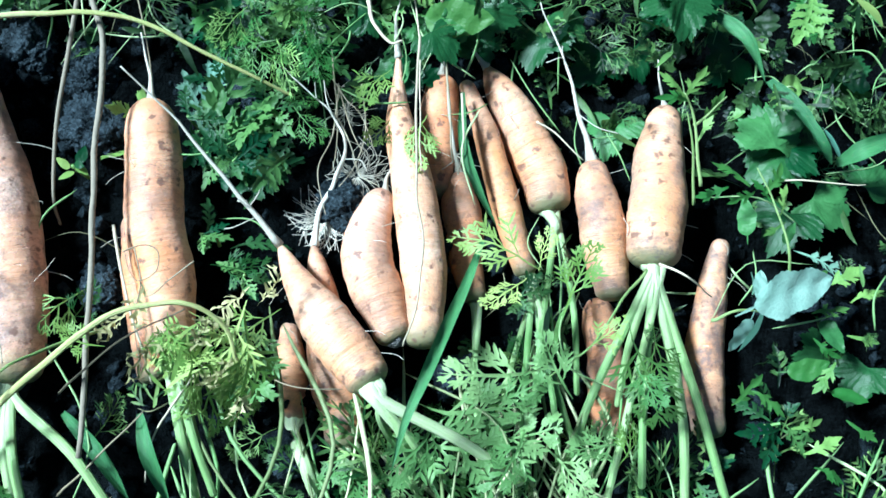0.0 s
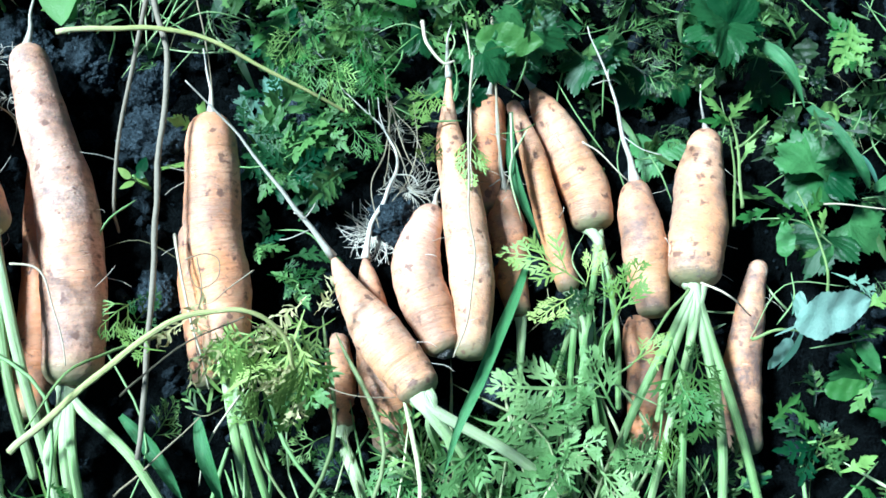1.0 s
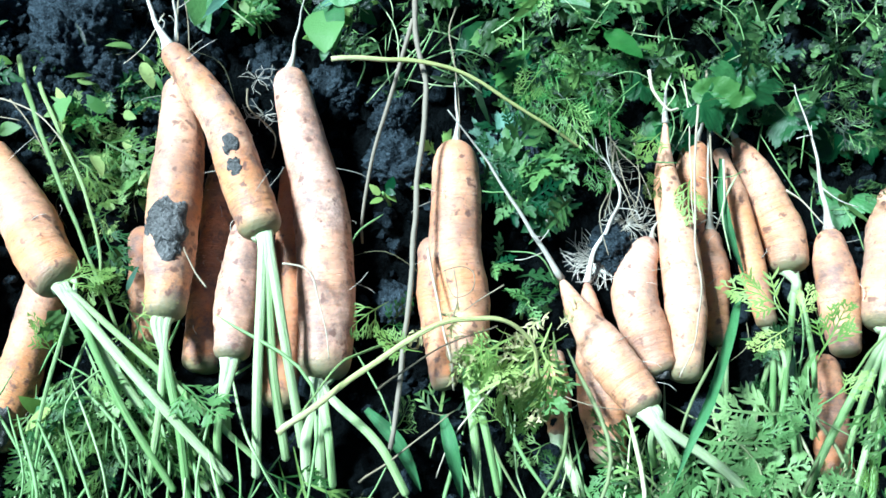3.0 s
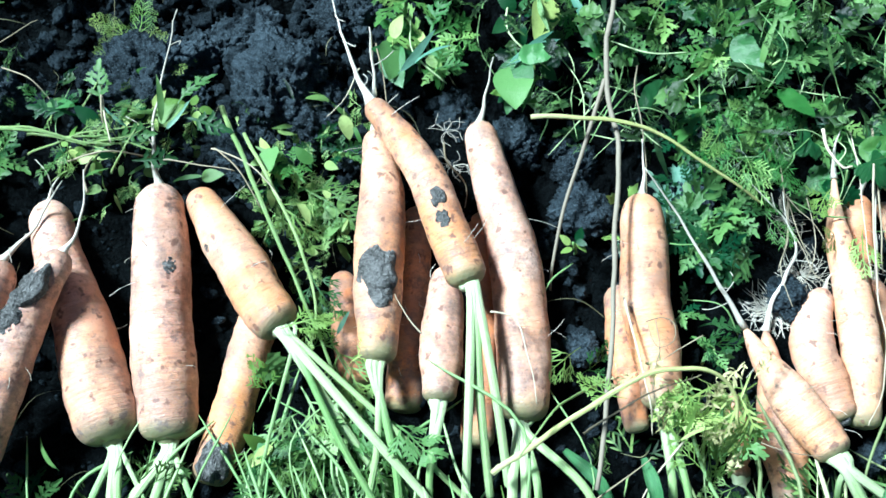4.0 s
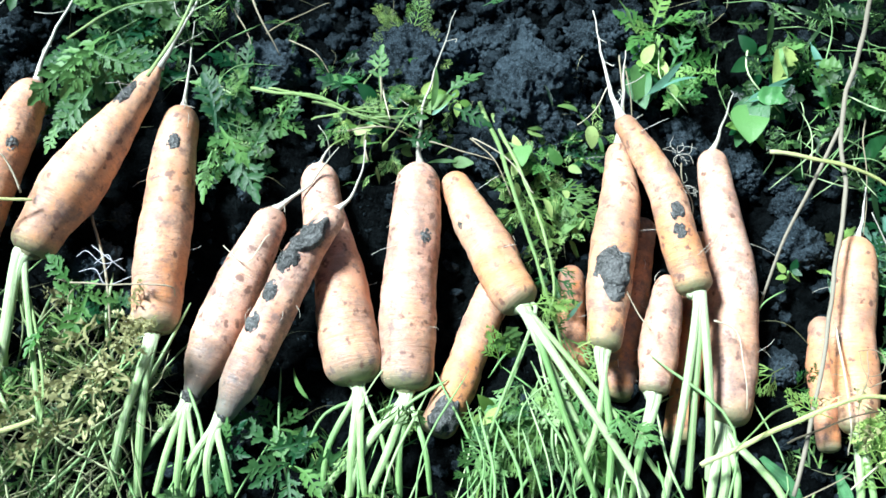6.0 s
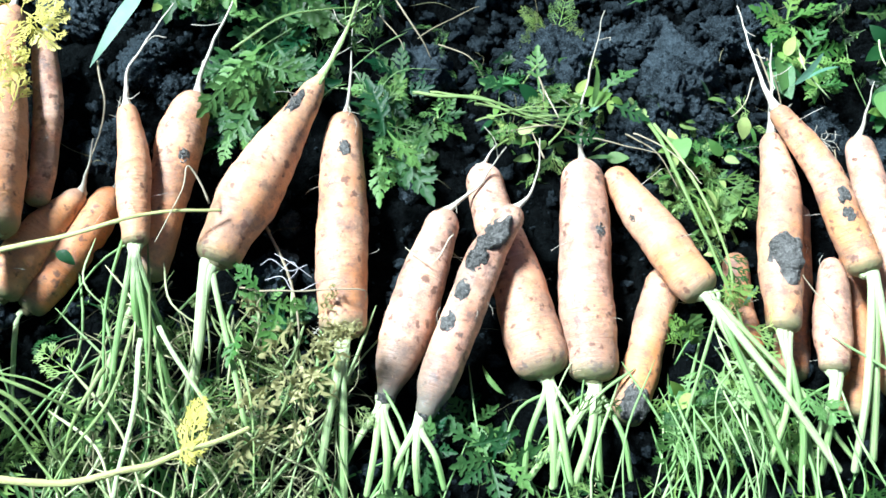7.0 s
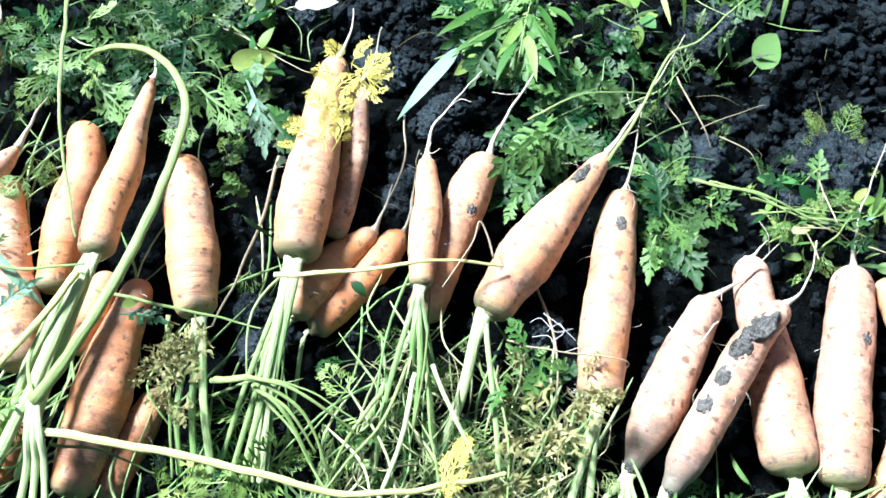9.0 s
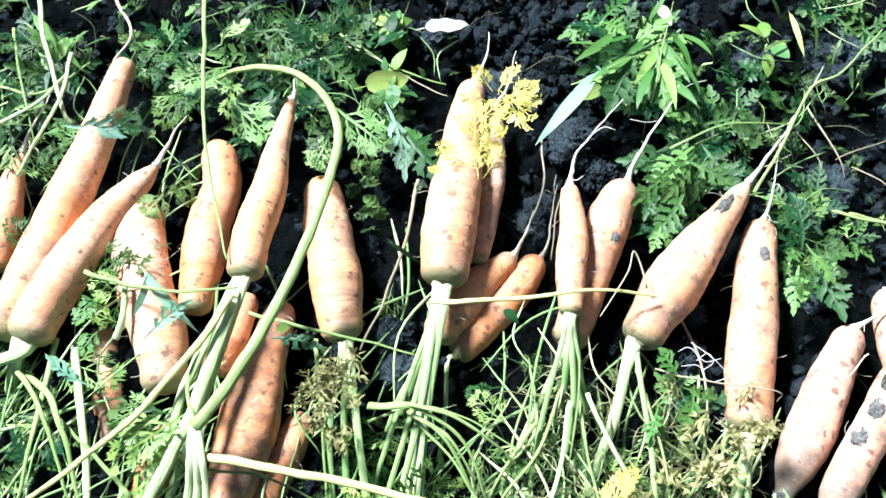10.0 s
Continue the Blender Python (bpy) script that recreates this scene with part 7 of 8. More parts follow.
leaf("cut_big", (0.073, 0.032, -0.010), (0.103, 0.008, -0.010))
leaf("cut_big", (-0.026, 0.034, 0.000), (-0.049, 0.013, 0.000))
leaf("cut_big", (-0.013, 0.022, 0.000), (0.011, 0.002, 0.000))
leaf("cut_big", (0.023, 0.016, -0.010), (0.054, 0.008, -0.010))
leaf("cut_light", (0.071, 0.129, 0.020), (0.025, 0.145, 0.030))
leaf("cut_light", (0.068, 0.126, 0.020), (0.070, 0.149, 0.030))
leaf("cut_light", (0.062, 0.123, 0.020), (0.037, 0.108, 0.030))
leaf("cut_light", (0.087, 0.103, 0.010), (0.095, 0.139, 0.030))
leaf("cut_light", (0.098, 0.086, 0.000), (0.110, 0.101, 0.020))
leaf("cut_light", (0.111, 0.022, 0.000), (0.122, 0.048, 0.010))
leaf("rag", (-0.178, 0.321, 0.010), (-0.203, 0.344, 0.020))
leaf("rag", (-0.131, 0.353, 0.010), (-0.160, 0.366, 0.020))
leaf("rag", (-0.129, 0.378, 0.010), (-0.100, 0.397, 0.020))
leaf("rag", (-0.090, 0.356, 0.010), (-0.115, 0.318, 0.020))
leaf("rag", (-0.074, 0.374, 0.010), (-0.054, 0.391, 0.020))
leaf("rag", (-0.107, 0.302, 0.010), (-0.123, 0.263, 0.020))
leaf("rag", (-0.062, 0.296, 0.010), (-0.080, 0.262, 0.020))
leaf("wavy", (-0.094, 0.360, 0.010), (-0.071, 0.322, 0.020))
leaf("wavy", (-0.129, 0.321, 0.010), (-0.145, 0.290, 0.020))
leaf("wavy", (-0.059, 0.324, 0.010), (-0.030, 0.302, 0.020))
leaf("oval", (-0.245, 0.328, 0.010), (-0.237, 0.280, 0.020))
leaf("oval", (-0.226, 0.380, 0.010), (-0.217, 0.335, 0.030))
leaf("wavy", (-0.244, 0.308, 0.020), (-0.215, 0.322, 0.030))
leaf("spear", (-0.208, 0.370, 0.030), (-0.192, 0.331, 0.030))
leaf("cut_light", (-0.372, 0.062, 0.000), (-0.392, 0.077, 0.020))
leaf("cut_big", (-0.352, 0.058, 0.000), (-0.372, 0.022, 0.020))
leaf("cut_big", (-0.324, 0.071, 0.000), (-0.299, 0.035, 0.020))
leaf("cut_light", (-0.333, 0.082, 0.010), (-0.314, 0.061, 0.020))
leaf("cut_light", (-0.354, 0.114, 0.020), (-0.356, 0.089, 0.030))
leaf("oval", (-0.372, 0.028, 0.000), (-0.380, 0.031, 0.020))
leaf("cut_big", (-1.127, 0.142, 0.030), (-1.142, 0.088, 0.050))
leaf("cut_big", (-1.111, 0.117, 0.030), (-1.053, 0.081, 0.050))
leaf("cut_big", (-1.147, 0.145, 0.030), (-1.126, 0.178, 0.050))
leaf("cut_big", (-1.168, 0.123, 0.030), (-1.203, 0.117, 0.050))
leaf("cut_big", (-1.189, 0.025, 0.030), (-1.229, 0.030, 0.040))
leaf("cut_big", (-1.118, 0.016, 0.030), (-1.111, -0.021, 0.040))
leaf("cut_big", (-1.024, 0.132, 0.030), (-0.959, 0.113, 0.050))
leaf("cut_big", (-1.013, 0.120, 0.020), (-1.004, 0.075, 0.040))
leaf("rag", (-0.990, 0.187, 0.020), (-0.993, 0.147, 0.030))
leaf("oval", (-1.015, 0.162, 0.020), (-0.978, 0.188, 0.030))
leaf("wavy", (-1.026, 0.217, 0.010), (-1.016, 0.254, 0.020))
leaf("rag", (-0.930, 0.128, 0.020), (-0.959, 0.144, 0.030))
leaf("cut_big", (-1.008, -0.124, 0.040), (-1.017, -0.197, 0.050))
leaf("cut_big", (-1.018, -0.139, 0.040), (-1.039, -0.181, 0.050))
leaf("cut_big", (-1.108, -0.086, 0.030), (-1.119, -0.117, 0.040))
leaf("cut_big", (-1.095, -0.112, 0.030), (-1.102, -0.139, 0.040))
leaf("feather_light", (-0.837, -0.159, 0.030), (-0.872, -0.151, 0.040))
leaf("feather_light", (-0.848, -0.173, 0.030), (-0.875, -0.170, 0.040))
leaf("narrow_light", (-0.799, 0.319, 0.030), (-0.813, 0.279, 0.040))
leaf("narrow_light", (-0.794, 0.308, 0.030), (-0.789, 0.259, 0.040))
leaf("narrow_light", (-0.792, 0.316, 0.030), (-0.762, 0.265, 0.040))
leaf("narrow_light", (-0.790, 0.323, 0.030), (-0.756, 0.287, 0.040))
leaf("narrow_light", (-0.792, 0.290, 0.030), (-0.760, 0.247, 0.050))
leaf("narrow_light", (-0.791, 0.278, 0.030), (-0.789, 0.233, 0.050))
leaf("narrow_light", (-0.777, 0.303, 0.030), (-0.742, 0.261, 0.050))
leaf("narrow_light", (-0.814, 0.305, 0.030), (-0.835, 0.279, 0.050))
leaf("narrow_light", (-0.811, 0.287, 0.030), (-0.830, 0.245, 0.050))
leaf("narrow_light", (-0.805, 0.322, 0.030), (-0.806, 0.344, 0.050))
leaf("narrow_light", (-0.772, 0.280, 0.030), (-0.748, 0.241, 0.050))
leaf("narrow_light", (-0.779, 0.322, 0.030), (-0.748, 0.301, 0.050))
leaf("narrow_light", (-0.834, 0.303, 0.030), (-0.845, 0.256, 0.050))
leaf("narrow_light", (-0.836, 0.283, 0.030), (-0.859, 0.269, 0.050))
leaf("oval", (-0.555, 0.236, 0.020), (-0.533, 0.239, 0.030))
leaf("lance", (-0.833, 0.260, 0.030), (-0.857, 0.184, 0.045), wide=0.55)
leaf("lobed", (-0.725, 0.230, 0.020), (-0.686, 0.202, 0.030))
leaf("lobed", (-0.725, 0.219, 0.020), (-0.735, 0.168, 0.030))
leaf("lobed", (-0.727, 0.247, 0.020), (-0.759, 0.249, 0.030))
leaf("lobed", (-0.725, 0.184, 0.020), (-0.737, 0.139, 0.030))
leaf("cut", (-0.632, 0.189, 0.020), (-0.622, 0.221, 0.030))
leaf("cut", (-0.624, 0.182, 0.020), (-0.595, 0.169, 0.030))
leaf("cut", (-0.625, 0.160, 0.020), (-0.609, 0.132, 0.030))
leaf("withered", (-0.651, 0.017, 0.020), (-0.667, -0.022, 0.030))
leaf("withered", (-0.641, 0.012, 0.020), (-0.608, -0.007, 0.030))
leaf("withered", (-0.670, 0.017, 0.020), (-0.695, 0.021, 0.030))
leaf("withered", (-0.645, -0.009, 0.020), (-0.610, -0.034, 0.030))
leaf("withered", (-0.675, -0.032, 0.020), (-0.642, -0.050, 0.030))
leaf("withered", (-0.633, 0.026, 0.020), (-0.626, 0.049, 0.030))
leaf("withered", (-0.686, -0.047, 0.020), (-0.699, -0.078, 0.030))
leaf("lobed_light", (-0.676, 0.033, 0.020), (-0.700, 0.043, 0.030))
leaf("lobed_light", (-0.665, 0.029, 0.020), (-0.665, -0.007, 0.030))
leaf("lobed_light", (-0.687, 0.004, 0.020), (-0.689, -0.023, 0.030))
leaf("withered", (-0.630, 0.010, 0.040), (-0.612, 0.008, 0.045))
leaf("withered", (-0.609, 0.022, 0.040), (-0.615, 0.004, 0.045))
leaf("withered", (-0.623, 0.002, 0.045), (-0.605, 0.014, 0.050))
leaf("withered", (-0.925, -0.057, 0.035), (-0.916, -0.094, 0.040))
leaf("withered", (-0.914, -0.067, 0.035), (-0.887, -0.094, 0.040))
leaf("withered", (-0.908, -0.094, 0.035), (-0.916, -0.118, 0.040))
leaf("withered", (-0.921, -0.080, 0.035), (-0.933, -0.107, 0.040))
leaf("withered", (-0.894, -0.101, 0.035), (-0.881, -0.129, 0.040))
leaf("yellow", (-0.891, 0.123, 0.079), (-0.901, 0.158, 0.089))
leaf("yellow", (-0.886, 0.109, 0.079), (-0.909, 0.103, 0.089))
leaf("yellow", (-0.882, 0.106, 0.079), (-0.880, 0.136, 0.089))
leaf("yellow", (-0.893, 0.166, 0.074), (-0.913, 0.156, 0.084))
leaf("yellow", (-0.888, 0.174, 0.074), (-0.860, 0.192, 0.084))
leaf("yellow", (-0.892, 0.178, 0.074), (-0.857, 0.164, 0.084))
leaf("yellow", (-0.889, 0.177, 0.074), (-0.892, 0.204, 0.084))
leaf("yellow", (-0.889, 0.119, 0.074), (-0.875, 0.150, 0.084))
leaf("yellow", (-0.896, 0.176, 0.074), (-0.915, 0.190, 0.084))
leaf("cut_big", (0.023, 0.049, 0.000), (-0.007, 0.013, 0.020))
leaf("cut_big", (0.044, 0.061, 0.000), (0.075, 0.062, 0.020))
leaf("cut_big", (0.062, 0.043, 0.000), (0.045, 0.013, 0.020))
leaf("cut_big", (0.091, 0.061, 0.000), (0.070, 0.089, 0.020))
leaf("cut_big", (0.114, 0.037, 0.000), (0.083, 0.030, 0.020))
leaf("cut_big", (-0.037, 0.025, 0.000), (-0.013, 0.010, 0.020))
leaf("cut_big", (0.123, 0.079, 0.010), (0.132, 0.053, 0.020))
leaf("cut_big", (-0.086, 0.105, 0.010), (-0.082, 0.050, 0.030))
leaf("cut_big", (-0.098, 0.099, 0.020), (-0.124, 0.070, 0.030))
leaf("cut_big", (-0.094, 0.089, 0.020), (-0.098, 0.055, 0.030))
leaf("cut_light", (-0.109, 0.086, 0.030), (-0.133, 0.080, 0.040))
leaf("withered", (-0.129, 0.086, 0.040), (-0.139, 0.062, 0.050))
leaf("withered", (-0.111, 0.078, 0.040), (-0.100, 0.095, 0.050))
leaf("cut_big", (-0.297, 0.058, 0.010), (-0.264, 0.029, 0.030))
leaf("cut_big", (-0.318, 0.059, 0.010), (-0.335, 0.032, 0.020))
leaf("cut_big", (-0.357, 0.068, 0.010), (-0.333, 0.029, 0.020))
leaf("cut_big", (-0.384, 0.003, 0.010), (-0.349, -0.015, 0.020))
leaf("oval_light", (-0.236, 0.321, 0.010), (-0.240, 0.277, 0.025))
leaf("oval_light", (-0.601, 0.326, 0.020), (-0.584, 0.369, 0.030))
leaf("oval_light", (-0.332, 0.329, 0.010), (-0.324, 0.295, 0.020))
leaf("oval_light", (-0.398, 0.236, 0.010), (-0.400, 0.211, 0.020))
leaf("oval_light", (-0.546, 0.249, 0.000), (-0.561, 0.244, 0.010))
leaf("wavy", (-0.245, 0.313, 0.010), (-0.214, 0.331, 0.020))
leaf("lance", (-0.324, 0.295, 0.020), (-0.295, 0.318, 0.030))
leaf("yellow", (-0.891, 0.136, 0.072), (-0.888, 0.175, 0.085))
leaf("yellow", (-0.887, 0.133, 0.072), (-0.909, 0.138, 0.085))
leaf("yellow", (-0.873, 0.104, 0.072), (-0.868, 0.131, 0.085))
leaf("yellow", (-0.876, 0.101, 0.072), (-0.890, 0.119, 0.085))
leaf("yellow", (-0.883, 0.139, 0.072), (-0.871, 0.145, 0.085))
leaf("yellow", (-0.882, 0.171, 0.072), (-0.859, 0.187, 0.082))
leaf("yellow", (-0.880, 0.171, 0.072), (-0.852, 0.158, 0.082))
leaf("yellow", (-0.898, 0.106, 0.060), (-0.916, 0.097, 0.070))
leaf("yellow", (-0.901, 0.120, 0.060), (-0.917, 0.119, 0.070))
leaf("yellow", (-0.691, -0.079, 0.050), (-0.694, -0.055, 0.060))
leaf("yellow", (-0.692, -0.076, 0.050), (-0.688, -0.096, 0.060))
leaf("feather_light", (-0.874, -0.176, 0.030), (-0.885, -0.155, 0.050))
leaf("feather_light", (-0.862, -0.176, 0.030), (-0.851, -0.148, 0.050))
leaf("feather_light", (-0.832, -0.166, 0.030), (-0.824, -0.143, 0.050))
leaf("feather_light", (-0.810, -0.159, 0.030), (-0.825, -0.151, 0.050))
leaf("withered", (-0.629, 0.010, 0.045), (-0.604, 0.010, 0.050))
leaf("withered", (-0.605, 0.022, 0.045), (-0.620, 0.003, 0.050))
leaf("withered", (-0.624, 0.003, 0.045), (-0.607, -0.001, 0.050))
leaf("withered", (-0.615, 0.014, 0.045), (-0.633, 0.016, 0.050))
leaf("withered", (-0.607, 0.007, 0.045), (-0.601, 0.020, 0.050))
leaf("withered", (-0.624, -0.009, 0.020), (-0.637, -0.035, 0.040))
leaf("withered", (-0.639, -0.014, 0.020), (-0.650, -0.044, 0.040))
leaf("withered", (-0.643, -0.028, 0.020), (-0.620, -0.050, 0.040))
leaf("withered", (-0.621, -0.004, 0.020), (-0.636, 0.003, 0.040))
leaf("withered", (-0.657, -0.037, 0.020), (-0.674, -0.060, 0.040))
leaf("withered", (-0.643, -0.054, 0.020), (-0.651, -0.080, 0.040))
leaf("withered", (-0.668, -0.053, 0.020), (-0.683, -0.079, 0.040))
leaf("withered", (-0.629, -0.045, 0.020), (-0.629, -0.073, 0.040))
leaf("withered", (-0.656, -0.066, 0.020), (-0.661, -0.096, 0.040))
leaf("withered", (-0.933, -0.055, 0.030), (-0.921, -0.090, 0.040))
leaf("withered", (-0.918, -0.077, 0.030), (-0.933, -0.102, 0.040))
leaf("withered", (-0.922, -0.096, 0.030), (-0.935, -0.116, 0.040))
leaf("withered", (-0.907, -0.108, 0.030), (-0.918, -0.123, 0.040))
leaf("rag", (-0.159, 0.219, 0.000), (-0.172, 0.218, 0.020))
leaf("rag", (-0.157, 0.221, 0.000), (-0.150, 0.228, 0.020))
leaf("lance", (-0.157, 0.196, 0.000), (-0.155, 0.173, 0.010))
leaf("lance", (-0.155, 0.198, 0.000), (-0.145, 0.177, 0.010))
leaf("rag", (-0.160, 0.199, 0.000), (-0.171, 0.188, 0.020))
leaf("dill", (-0.099, 0.267, 0.020), (-0.070, 0.240, 0.040))
leaf("dill", (-0.093, 0.279, 0.020), (-0.109, 0.249, 0.040))
leaf("dill", (-0.065, 0.265, 0.020), (-0.052, 0.281, 0.040))
leaf("dill", (-0.057, 0.258, 0.020), (-0.043, 0.224, 0.040))
leaf("dill", (-0.066, 0.221, 0.020), (-0.048, 0.199, 0.030))
leaf("lobed", (-0.084, 0.236, 0.000), (-0.095, 0.201, 0.020))
leaf("lobed", (-0.069, 0.200, 0.000), (-0.080, 0.171, 0.020))
leaf("fan", (0.164, 0.302, 0.000), (0.177, 0.325, 0.010))
leaf("fan", (0.162, 0.302, 0.000), (0.163, 0.277, 0.010))
leaf("fan", (0.221, 0.220, -0.020), (0.208, 0.239, -0.020))
leaf("wavy", (-0.002, 0.294, 0.000), (0.043, 0.275, 0.010))


# ---- cover of small leaves, too many to count ----
def cover(name, kinds, n, seed, where, lo, hi, mat, label, lift=(0.003, 0.035)):
    rg = random.Random(seed)
    bases = [base_of(me) for kind in kinds for me in MESHES[kind]]
    spots = []
    while len(spots) < n:
        x, y = rg.uniform(-1.45, 0.36), rg.uniform(-0.30, 0.60)
        if rg.random() > where(x, y):
            continue
        k = rg.uniform(lo, hi)
        if not clear(x, y, 0.45 * k):
            continue
        spots.append((rg.randrange(len(bases)), pose(x, y, soil(x, y) + rg.uniform(*lift), rg.uniform(-35, 60), rg.uniform(-50, 50), rg.uniform(0, 360)) @ Matrix.Scale(k, 4)))
    joined(name, bases, spots, mat, label, "weeds")


def weedy(x, y):
    right = ease(0.02, 0.12, x) * ease(0.05, 0.13, y) * (1 - 0.78 * ease(0.11, 0.15, x)) + ease(-0.14, -0.02, x) * ease(0.20, 0.27, y)
    top = ease(-0.26, -0.18, x) * ease(0.24, 0.30, y) + 0.35 * ease(-0.34, -0.26, x) * ease(0.27, 0.31, y)
    left = ease(-0.90, -0.98, x) * ease(-0.04, 0.06, y) * 0.24
    mid = 0.4 * ease(-0.76, -0.72, x) * ease(-0.58, -0.62, x) * ease(0.14, 0.19, y)
    back = 0.35 * ease(0.40, 0.46, y)
    return min(1, max(right, top, left, mid, back) * (1 - 0.9 * bare(x, y)) + 0.02)


def withered(x, y):
    return ease(-0.80, -0.74, x) * ease(-0.58, -0.62, x) * ease(0.035, -0.015, y) * ease(-0.2, -0.12, y)


def topside(x, y):
    a = ease(0.06, 0.02, y) * max(0.55, 0.65 * ease(-0.42, -0.34, x), ease(-0.84, -0.90, x))
    a = max(a, 0.8 * withered(x, y))
    a *= 1 - 0.75 * ease(-0.30, -0.26, x) * ease(-0.10, -0.15, x)
    return a * (1 - 0.35 * ease(-0.62, -0.58, x) * ease(-0.40, -0.46, x))


cover("weed_carpet", ("lobed", "palmate", "cut", "cut", "narrow", "narrow"), 1900, 3, weedy, 0.012, 0.036, COVER_SHADED, "dense carpet of mixed dark green weeds, shade painted in", (0.002, 0.055))
cover("carrot_top_litter", ("cut", "feather"), 480, 5, topside, 0.03, 0.080, COVER_CARROT, "tangle of feathery carrot tops below the row", (0.002, 0.022))
def seedlings(x, y):
    return max(ease(0.06, 0.02, math.hypot(x + 0.365, (y - 0.20) * 0.6)), 0.5 * ease(0.07, 0.03, math.hypot(x + 0.50, y - 0.225)))


cover("seedling_carpet", ("cut_light", "oval", "sprig", "cut_light"), 150, 8, seedlings, 0.010, 0.024, SEEDLING_COVER, "light green carpet of seedlings between the carrots", (0.004, 0.030))
cover("withered_litter", ("withered", "lobed", "cut"), 130, 6, withered, 0.010, 0.026, COVER_DRY, "withered yellow-green tangle of old leaves", (0.004, 0.030))


def stems(name, n, seed, where, lo, hi, r, mat, label, lean, spread, lift):
    """Fine loose stems strewn over a region, mostly along one bearing."""
    rg, bm = random.Random(seed), bmesh.new()
    made = 0
    while made < n:
        x, y = rg.uniform(-1.45, 0.36), rg.uniform(-0.30, 0.60)
        if rg.random() > where(x, y) or not clear(x, y, 0.002):
            continue
        a, l = radians(lean + rg.uniform(-spread, spread)), rg.uniform(lo, hi)
        d = Vector((math.sin(a), math.cos(a), 0)) * l
        p = Vector((x, y, soil(x, y) + rg.uniform(*lift)))
        s = Vector((d.y, -d.x, 0)) * rg.uniform(-0.45, 0.45)
        path = smooth_path([p - d * 0.5, p + s * 0.6 + Vector((0, 0, rg.uniform(0.0, 0.012))), p + d * 0.5], 5)
        k = r * rg.uniform(0.5, 1.2)
        rings(bm, path, [k * min(1.1 - 0.5 * i / len(path), 0.25 + 0.5 * i, 0.25 + 0.4 * (len(path) - 1 - i)) for i in range(len(path))], 5)
        made += 1
    me = bpy.data.meshes.new(name)
    bm.to_mesh(me)
    bm.free()
    me.polygons.foreach_set("use_smooth", [True] * len(me.polygons))
    me.materials.append(mat)
    tagged(new(name, me), label, "stems", kind="stuff")


STEM_GREEN = plant_material("loose_green_stem", (0.16, 0.33, 0.10), (0.48, 0.62, 0.31), 0.45, thin=0.1, island=True)
STEM_PALE = plant_material("pale_withered_stalk", (0.13, 0.19, 0.065), (0.50, 0.55, 0.30), 0.6, thin=0, island=True)
STEM_DRY = plant_material("loose_dry_stem", (0.07, 0.075, 0.035), (0.42, 0.43, 0.23), 0.7, thin=0, island=True)
stems("loose_carrot_stalks", 600, 11, topside, 0.06, 0.15, 0.0012, STEM_GREEN, "loose green carrot stalks below the row", 180, 35, (0.004, 0.026))
stems("weed_stems", 620, 12, weedy, 0.02, 0.08, 0.0007, STEM_GREEN, "thin green weed stems among the leaves", 0, 180, (0.01, 0.04))
stems("withered_stems", 330, 13, withered, 0.012, 0.045, 0.0006, STEM_DRY, "fine withered stems in a tangle", 0, 180, (0.006, 0.035))
stems("withered_stalks", 64, 15, withered, 0.05, 0.14, 0.0012, STEM_PALE, "pale withered stalks lying in a tangle", 165, 60, (0.012, 0.038))
stems("pale_carrot_stalks", 55, 21, lambda x, y: ease(-0.12, -0.06, x) * ease(0.14, 0.11, x) * ease(0.09, 0.05, y) * ease(-0.12, -0.06, y), 0.08, 0.16, 0.0013, STEM_PALE, "long pale green carrot stalks below the row", 175, 28, (0.012, 0.036))
stems("fresh_carrot_stalks", 42, 23, lambda x, y: ease(-0.41, -0.37, x) * ease(-0.20, -0.25, x) * ease(0.075, 0.03, y) * ease(-0.14, -0.08, y), 0.06, 0.14, 0.0011, STEM_GREEN, "straight fresh green carrot stalks below the row", 165, 26, (0.012, 0.042))
stems("root_hairs", 380, 14, lambda x, y: 0.25 + 0.4 * bare(x, y), 0.012, 0.07, 0.00032, STEM_DRY, "fine dry root fibres on the earth", 0, 180, (0.001, 0.012))


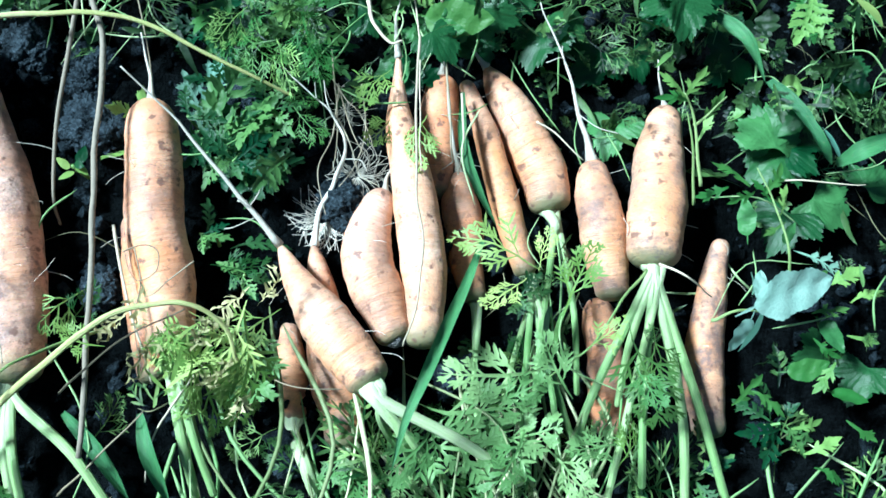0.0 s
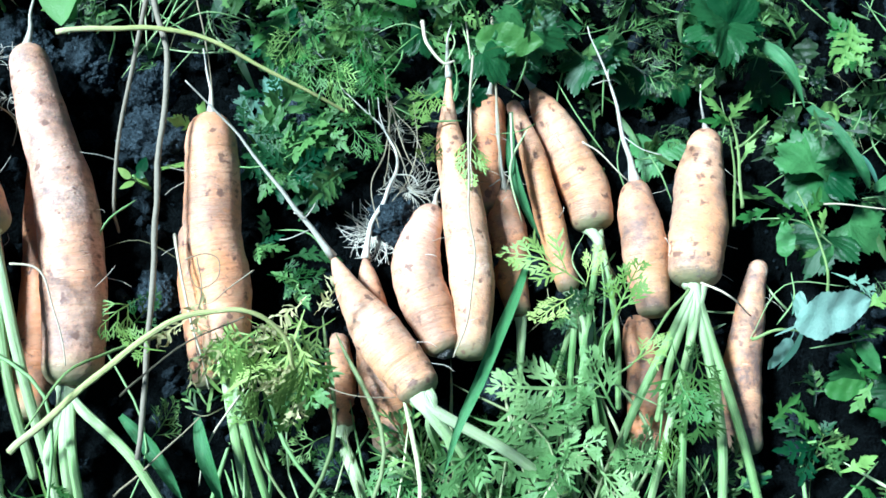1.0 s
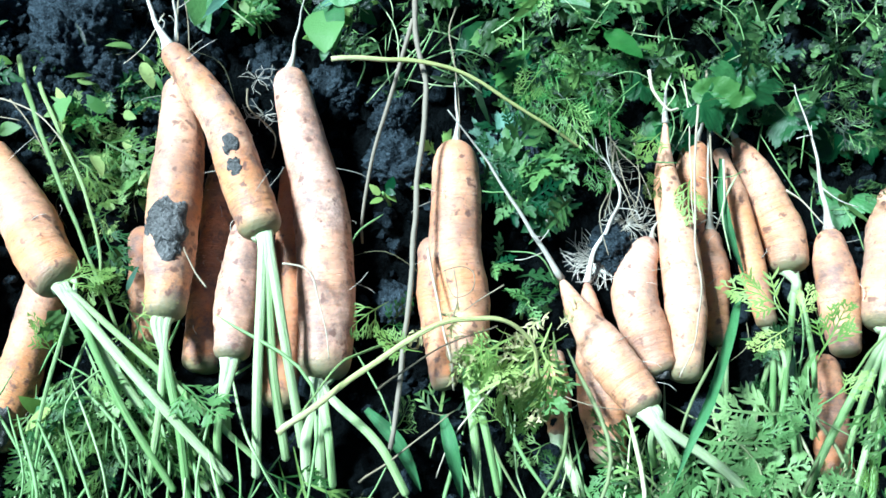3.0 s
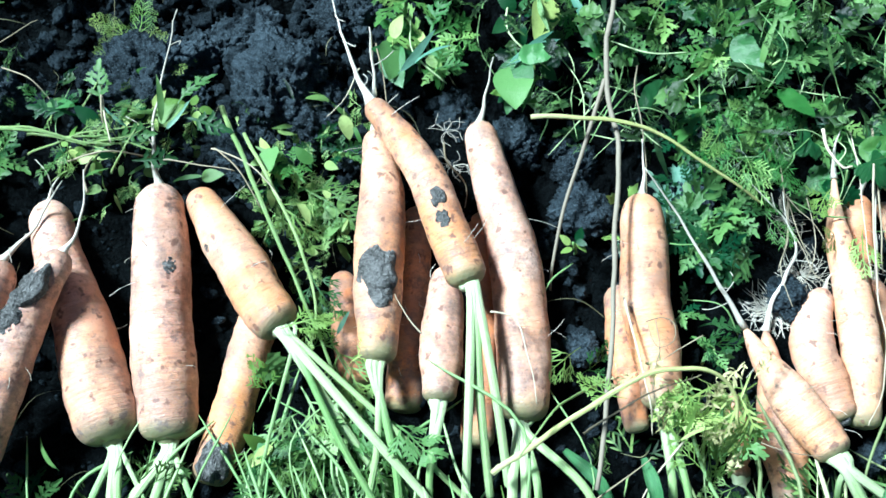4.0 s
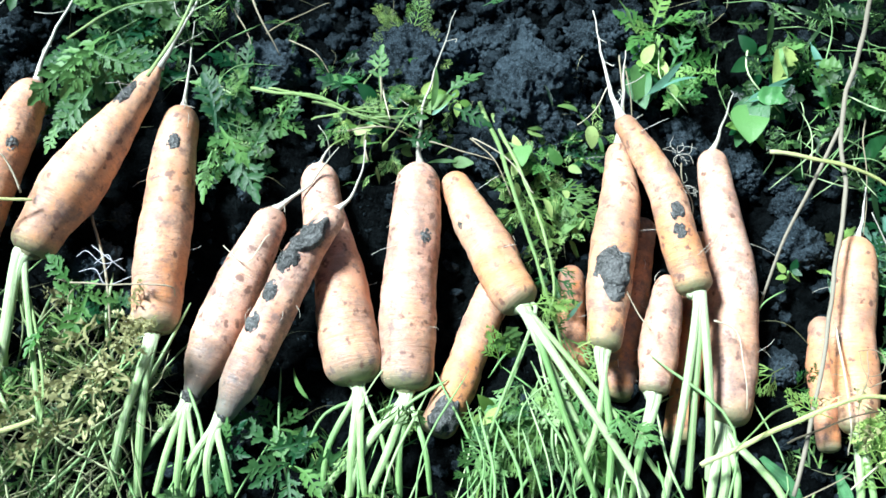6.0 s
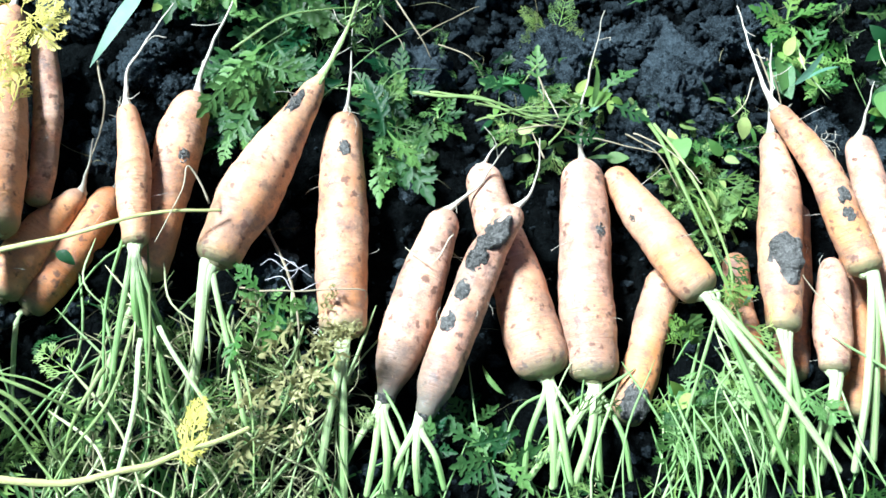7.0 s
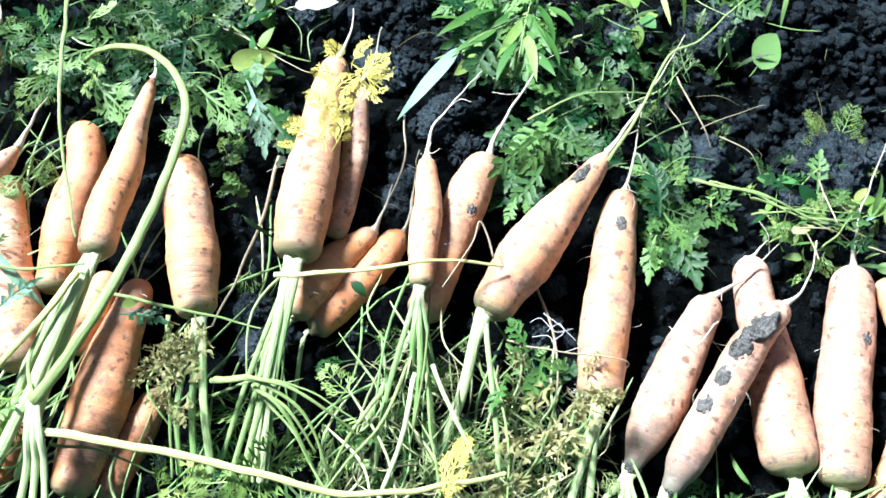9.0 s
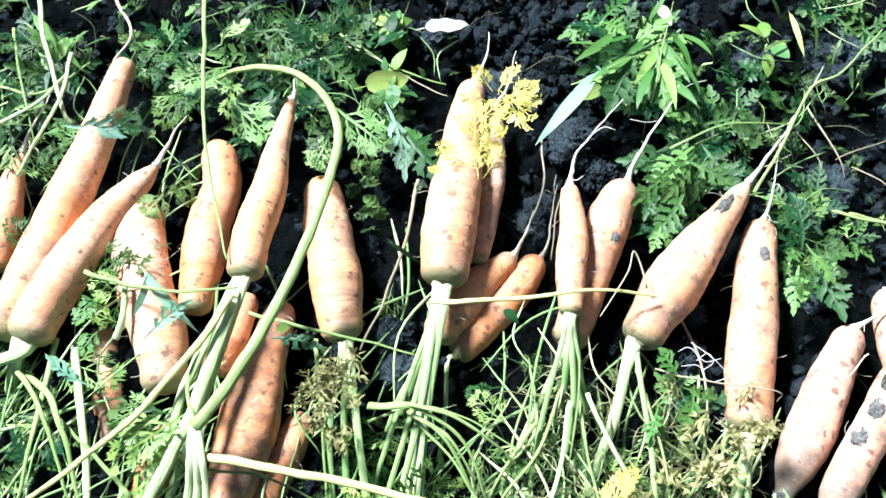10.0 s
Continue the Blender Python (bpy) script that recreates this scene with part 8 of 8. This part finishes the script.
def fibre_tuft(x, y, n, size, seed):
    """A tuft of hair-fine pale roots fanning out from one spot."""
    rg, bm = random.Random(seed), bmesh.new()
    o = Vector((x, y, soil(x, y) + 0.012))
    for k in range(2 * n):
        a = rg.uniform(0, 6.283)
        d = Vector((math.cos(a), math.sin(a), rg.uniform(0, 0.3))) * size * rg.uniform(0.4, 1)
        s = Vector((-d.y, d.x, 0)) * rg.uniform(-0.5, 0.5)
        path = smooth_path([o + d * 0.08, o + d * 0.5 + s, o + d + s * 0.3], 5)
        rings(bm, path, [0.00016] * len(path), 4)
    me = mesh_of("root_fibres", bm, ROOT)
    tagged(new("root_fibres", me), "tuft of hair-fine pale roots on a dark clod", "roots", kind="stuff")


fibre_tuft(-0.051, 0.164, 60, 0.023, 0)
fibre_tuft(-0.032, 0.189, 30, 0.023, 1)
fibre_tuft(-0.277, 0.243, 8, 0.019, 2)
fibre_tuft(-0.627, 0.027, 24, 0.019, 3)
fibre_tuft(-0.285, 0.265, 6, 0.016, 4)
fibre_tuft(-0.040, 0.232, 20, 0.020, 5)


def string_curl(r, *pts):
    path = smooth_path(pts, 8)
    bm = bmesh.new()
    rings(bm, path, [r] * len(path), 6)
    return tagged(new("white_string", mesh_of("white_string", bm, STRING)), "white curled fibre lying on a dark clod", "string", "white fibres on a clod")


STRING = plant_material("white_fibre", (0.42, 0.45, 0.47), (0.66, 0.69, 0.71), 0.5, thin=0)
string_curl(0.0003, (-0.686, 0.053, 0.016), (-0.679, 0.058, 0.020), (-0.665, 0.053, 0.018), (-0.654, 0.061, 0.016))
string_curl(0.0003, (-0.680, 0.043, 0.016), (-0.668, 0.047, 0.020), (-0.657, 0.039, 0.018), (-0.643, 0.050, 0.016))
string_curl(0.0003, (-0.679, 0.064, 0.016), (-0.662, 0.057, 0.022), (-0.648, 0.052, 0.018))
string_curl(0.0003, (-0.665, 0.045, 0.016), (-0.659, 0.054, 0.020), (-0.665, 0.060, 0.018), (-0.671, 0.051, 0.018))
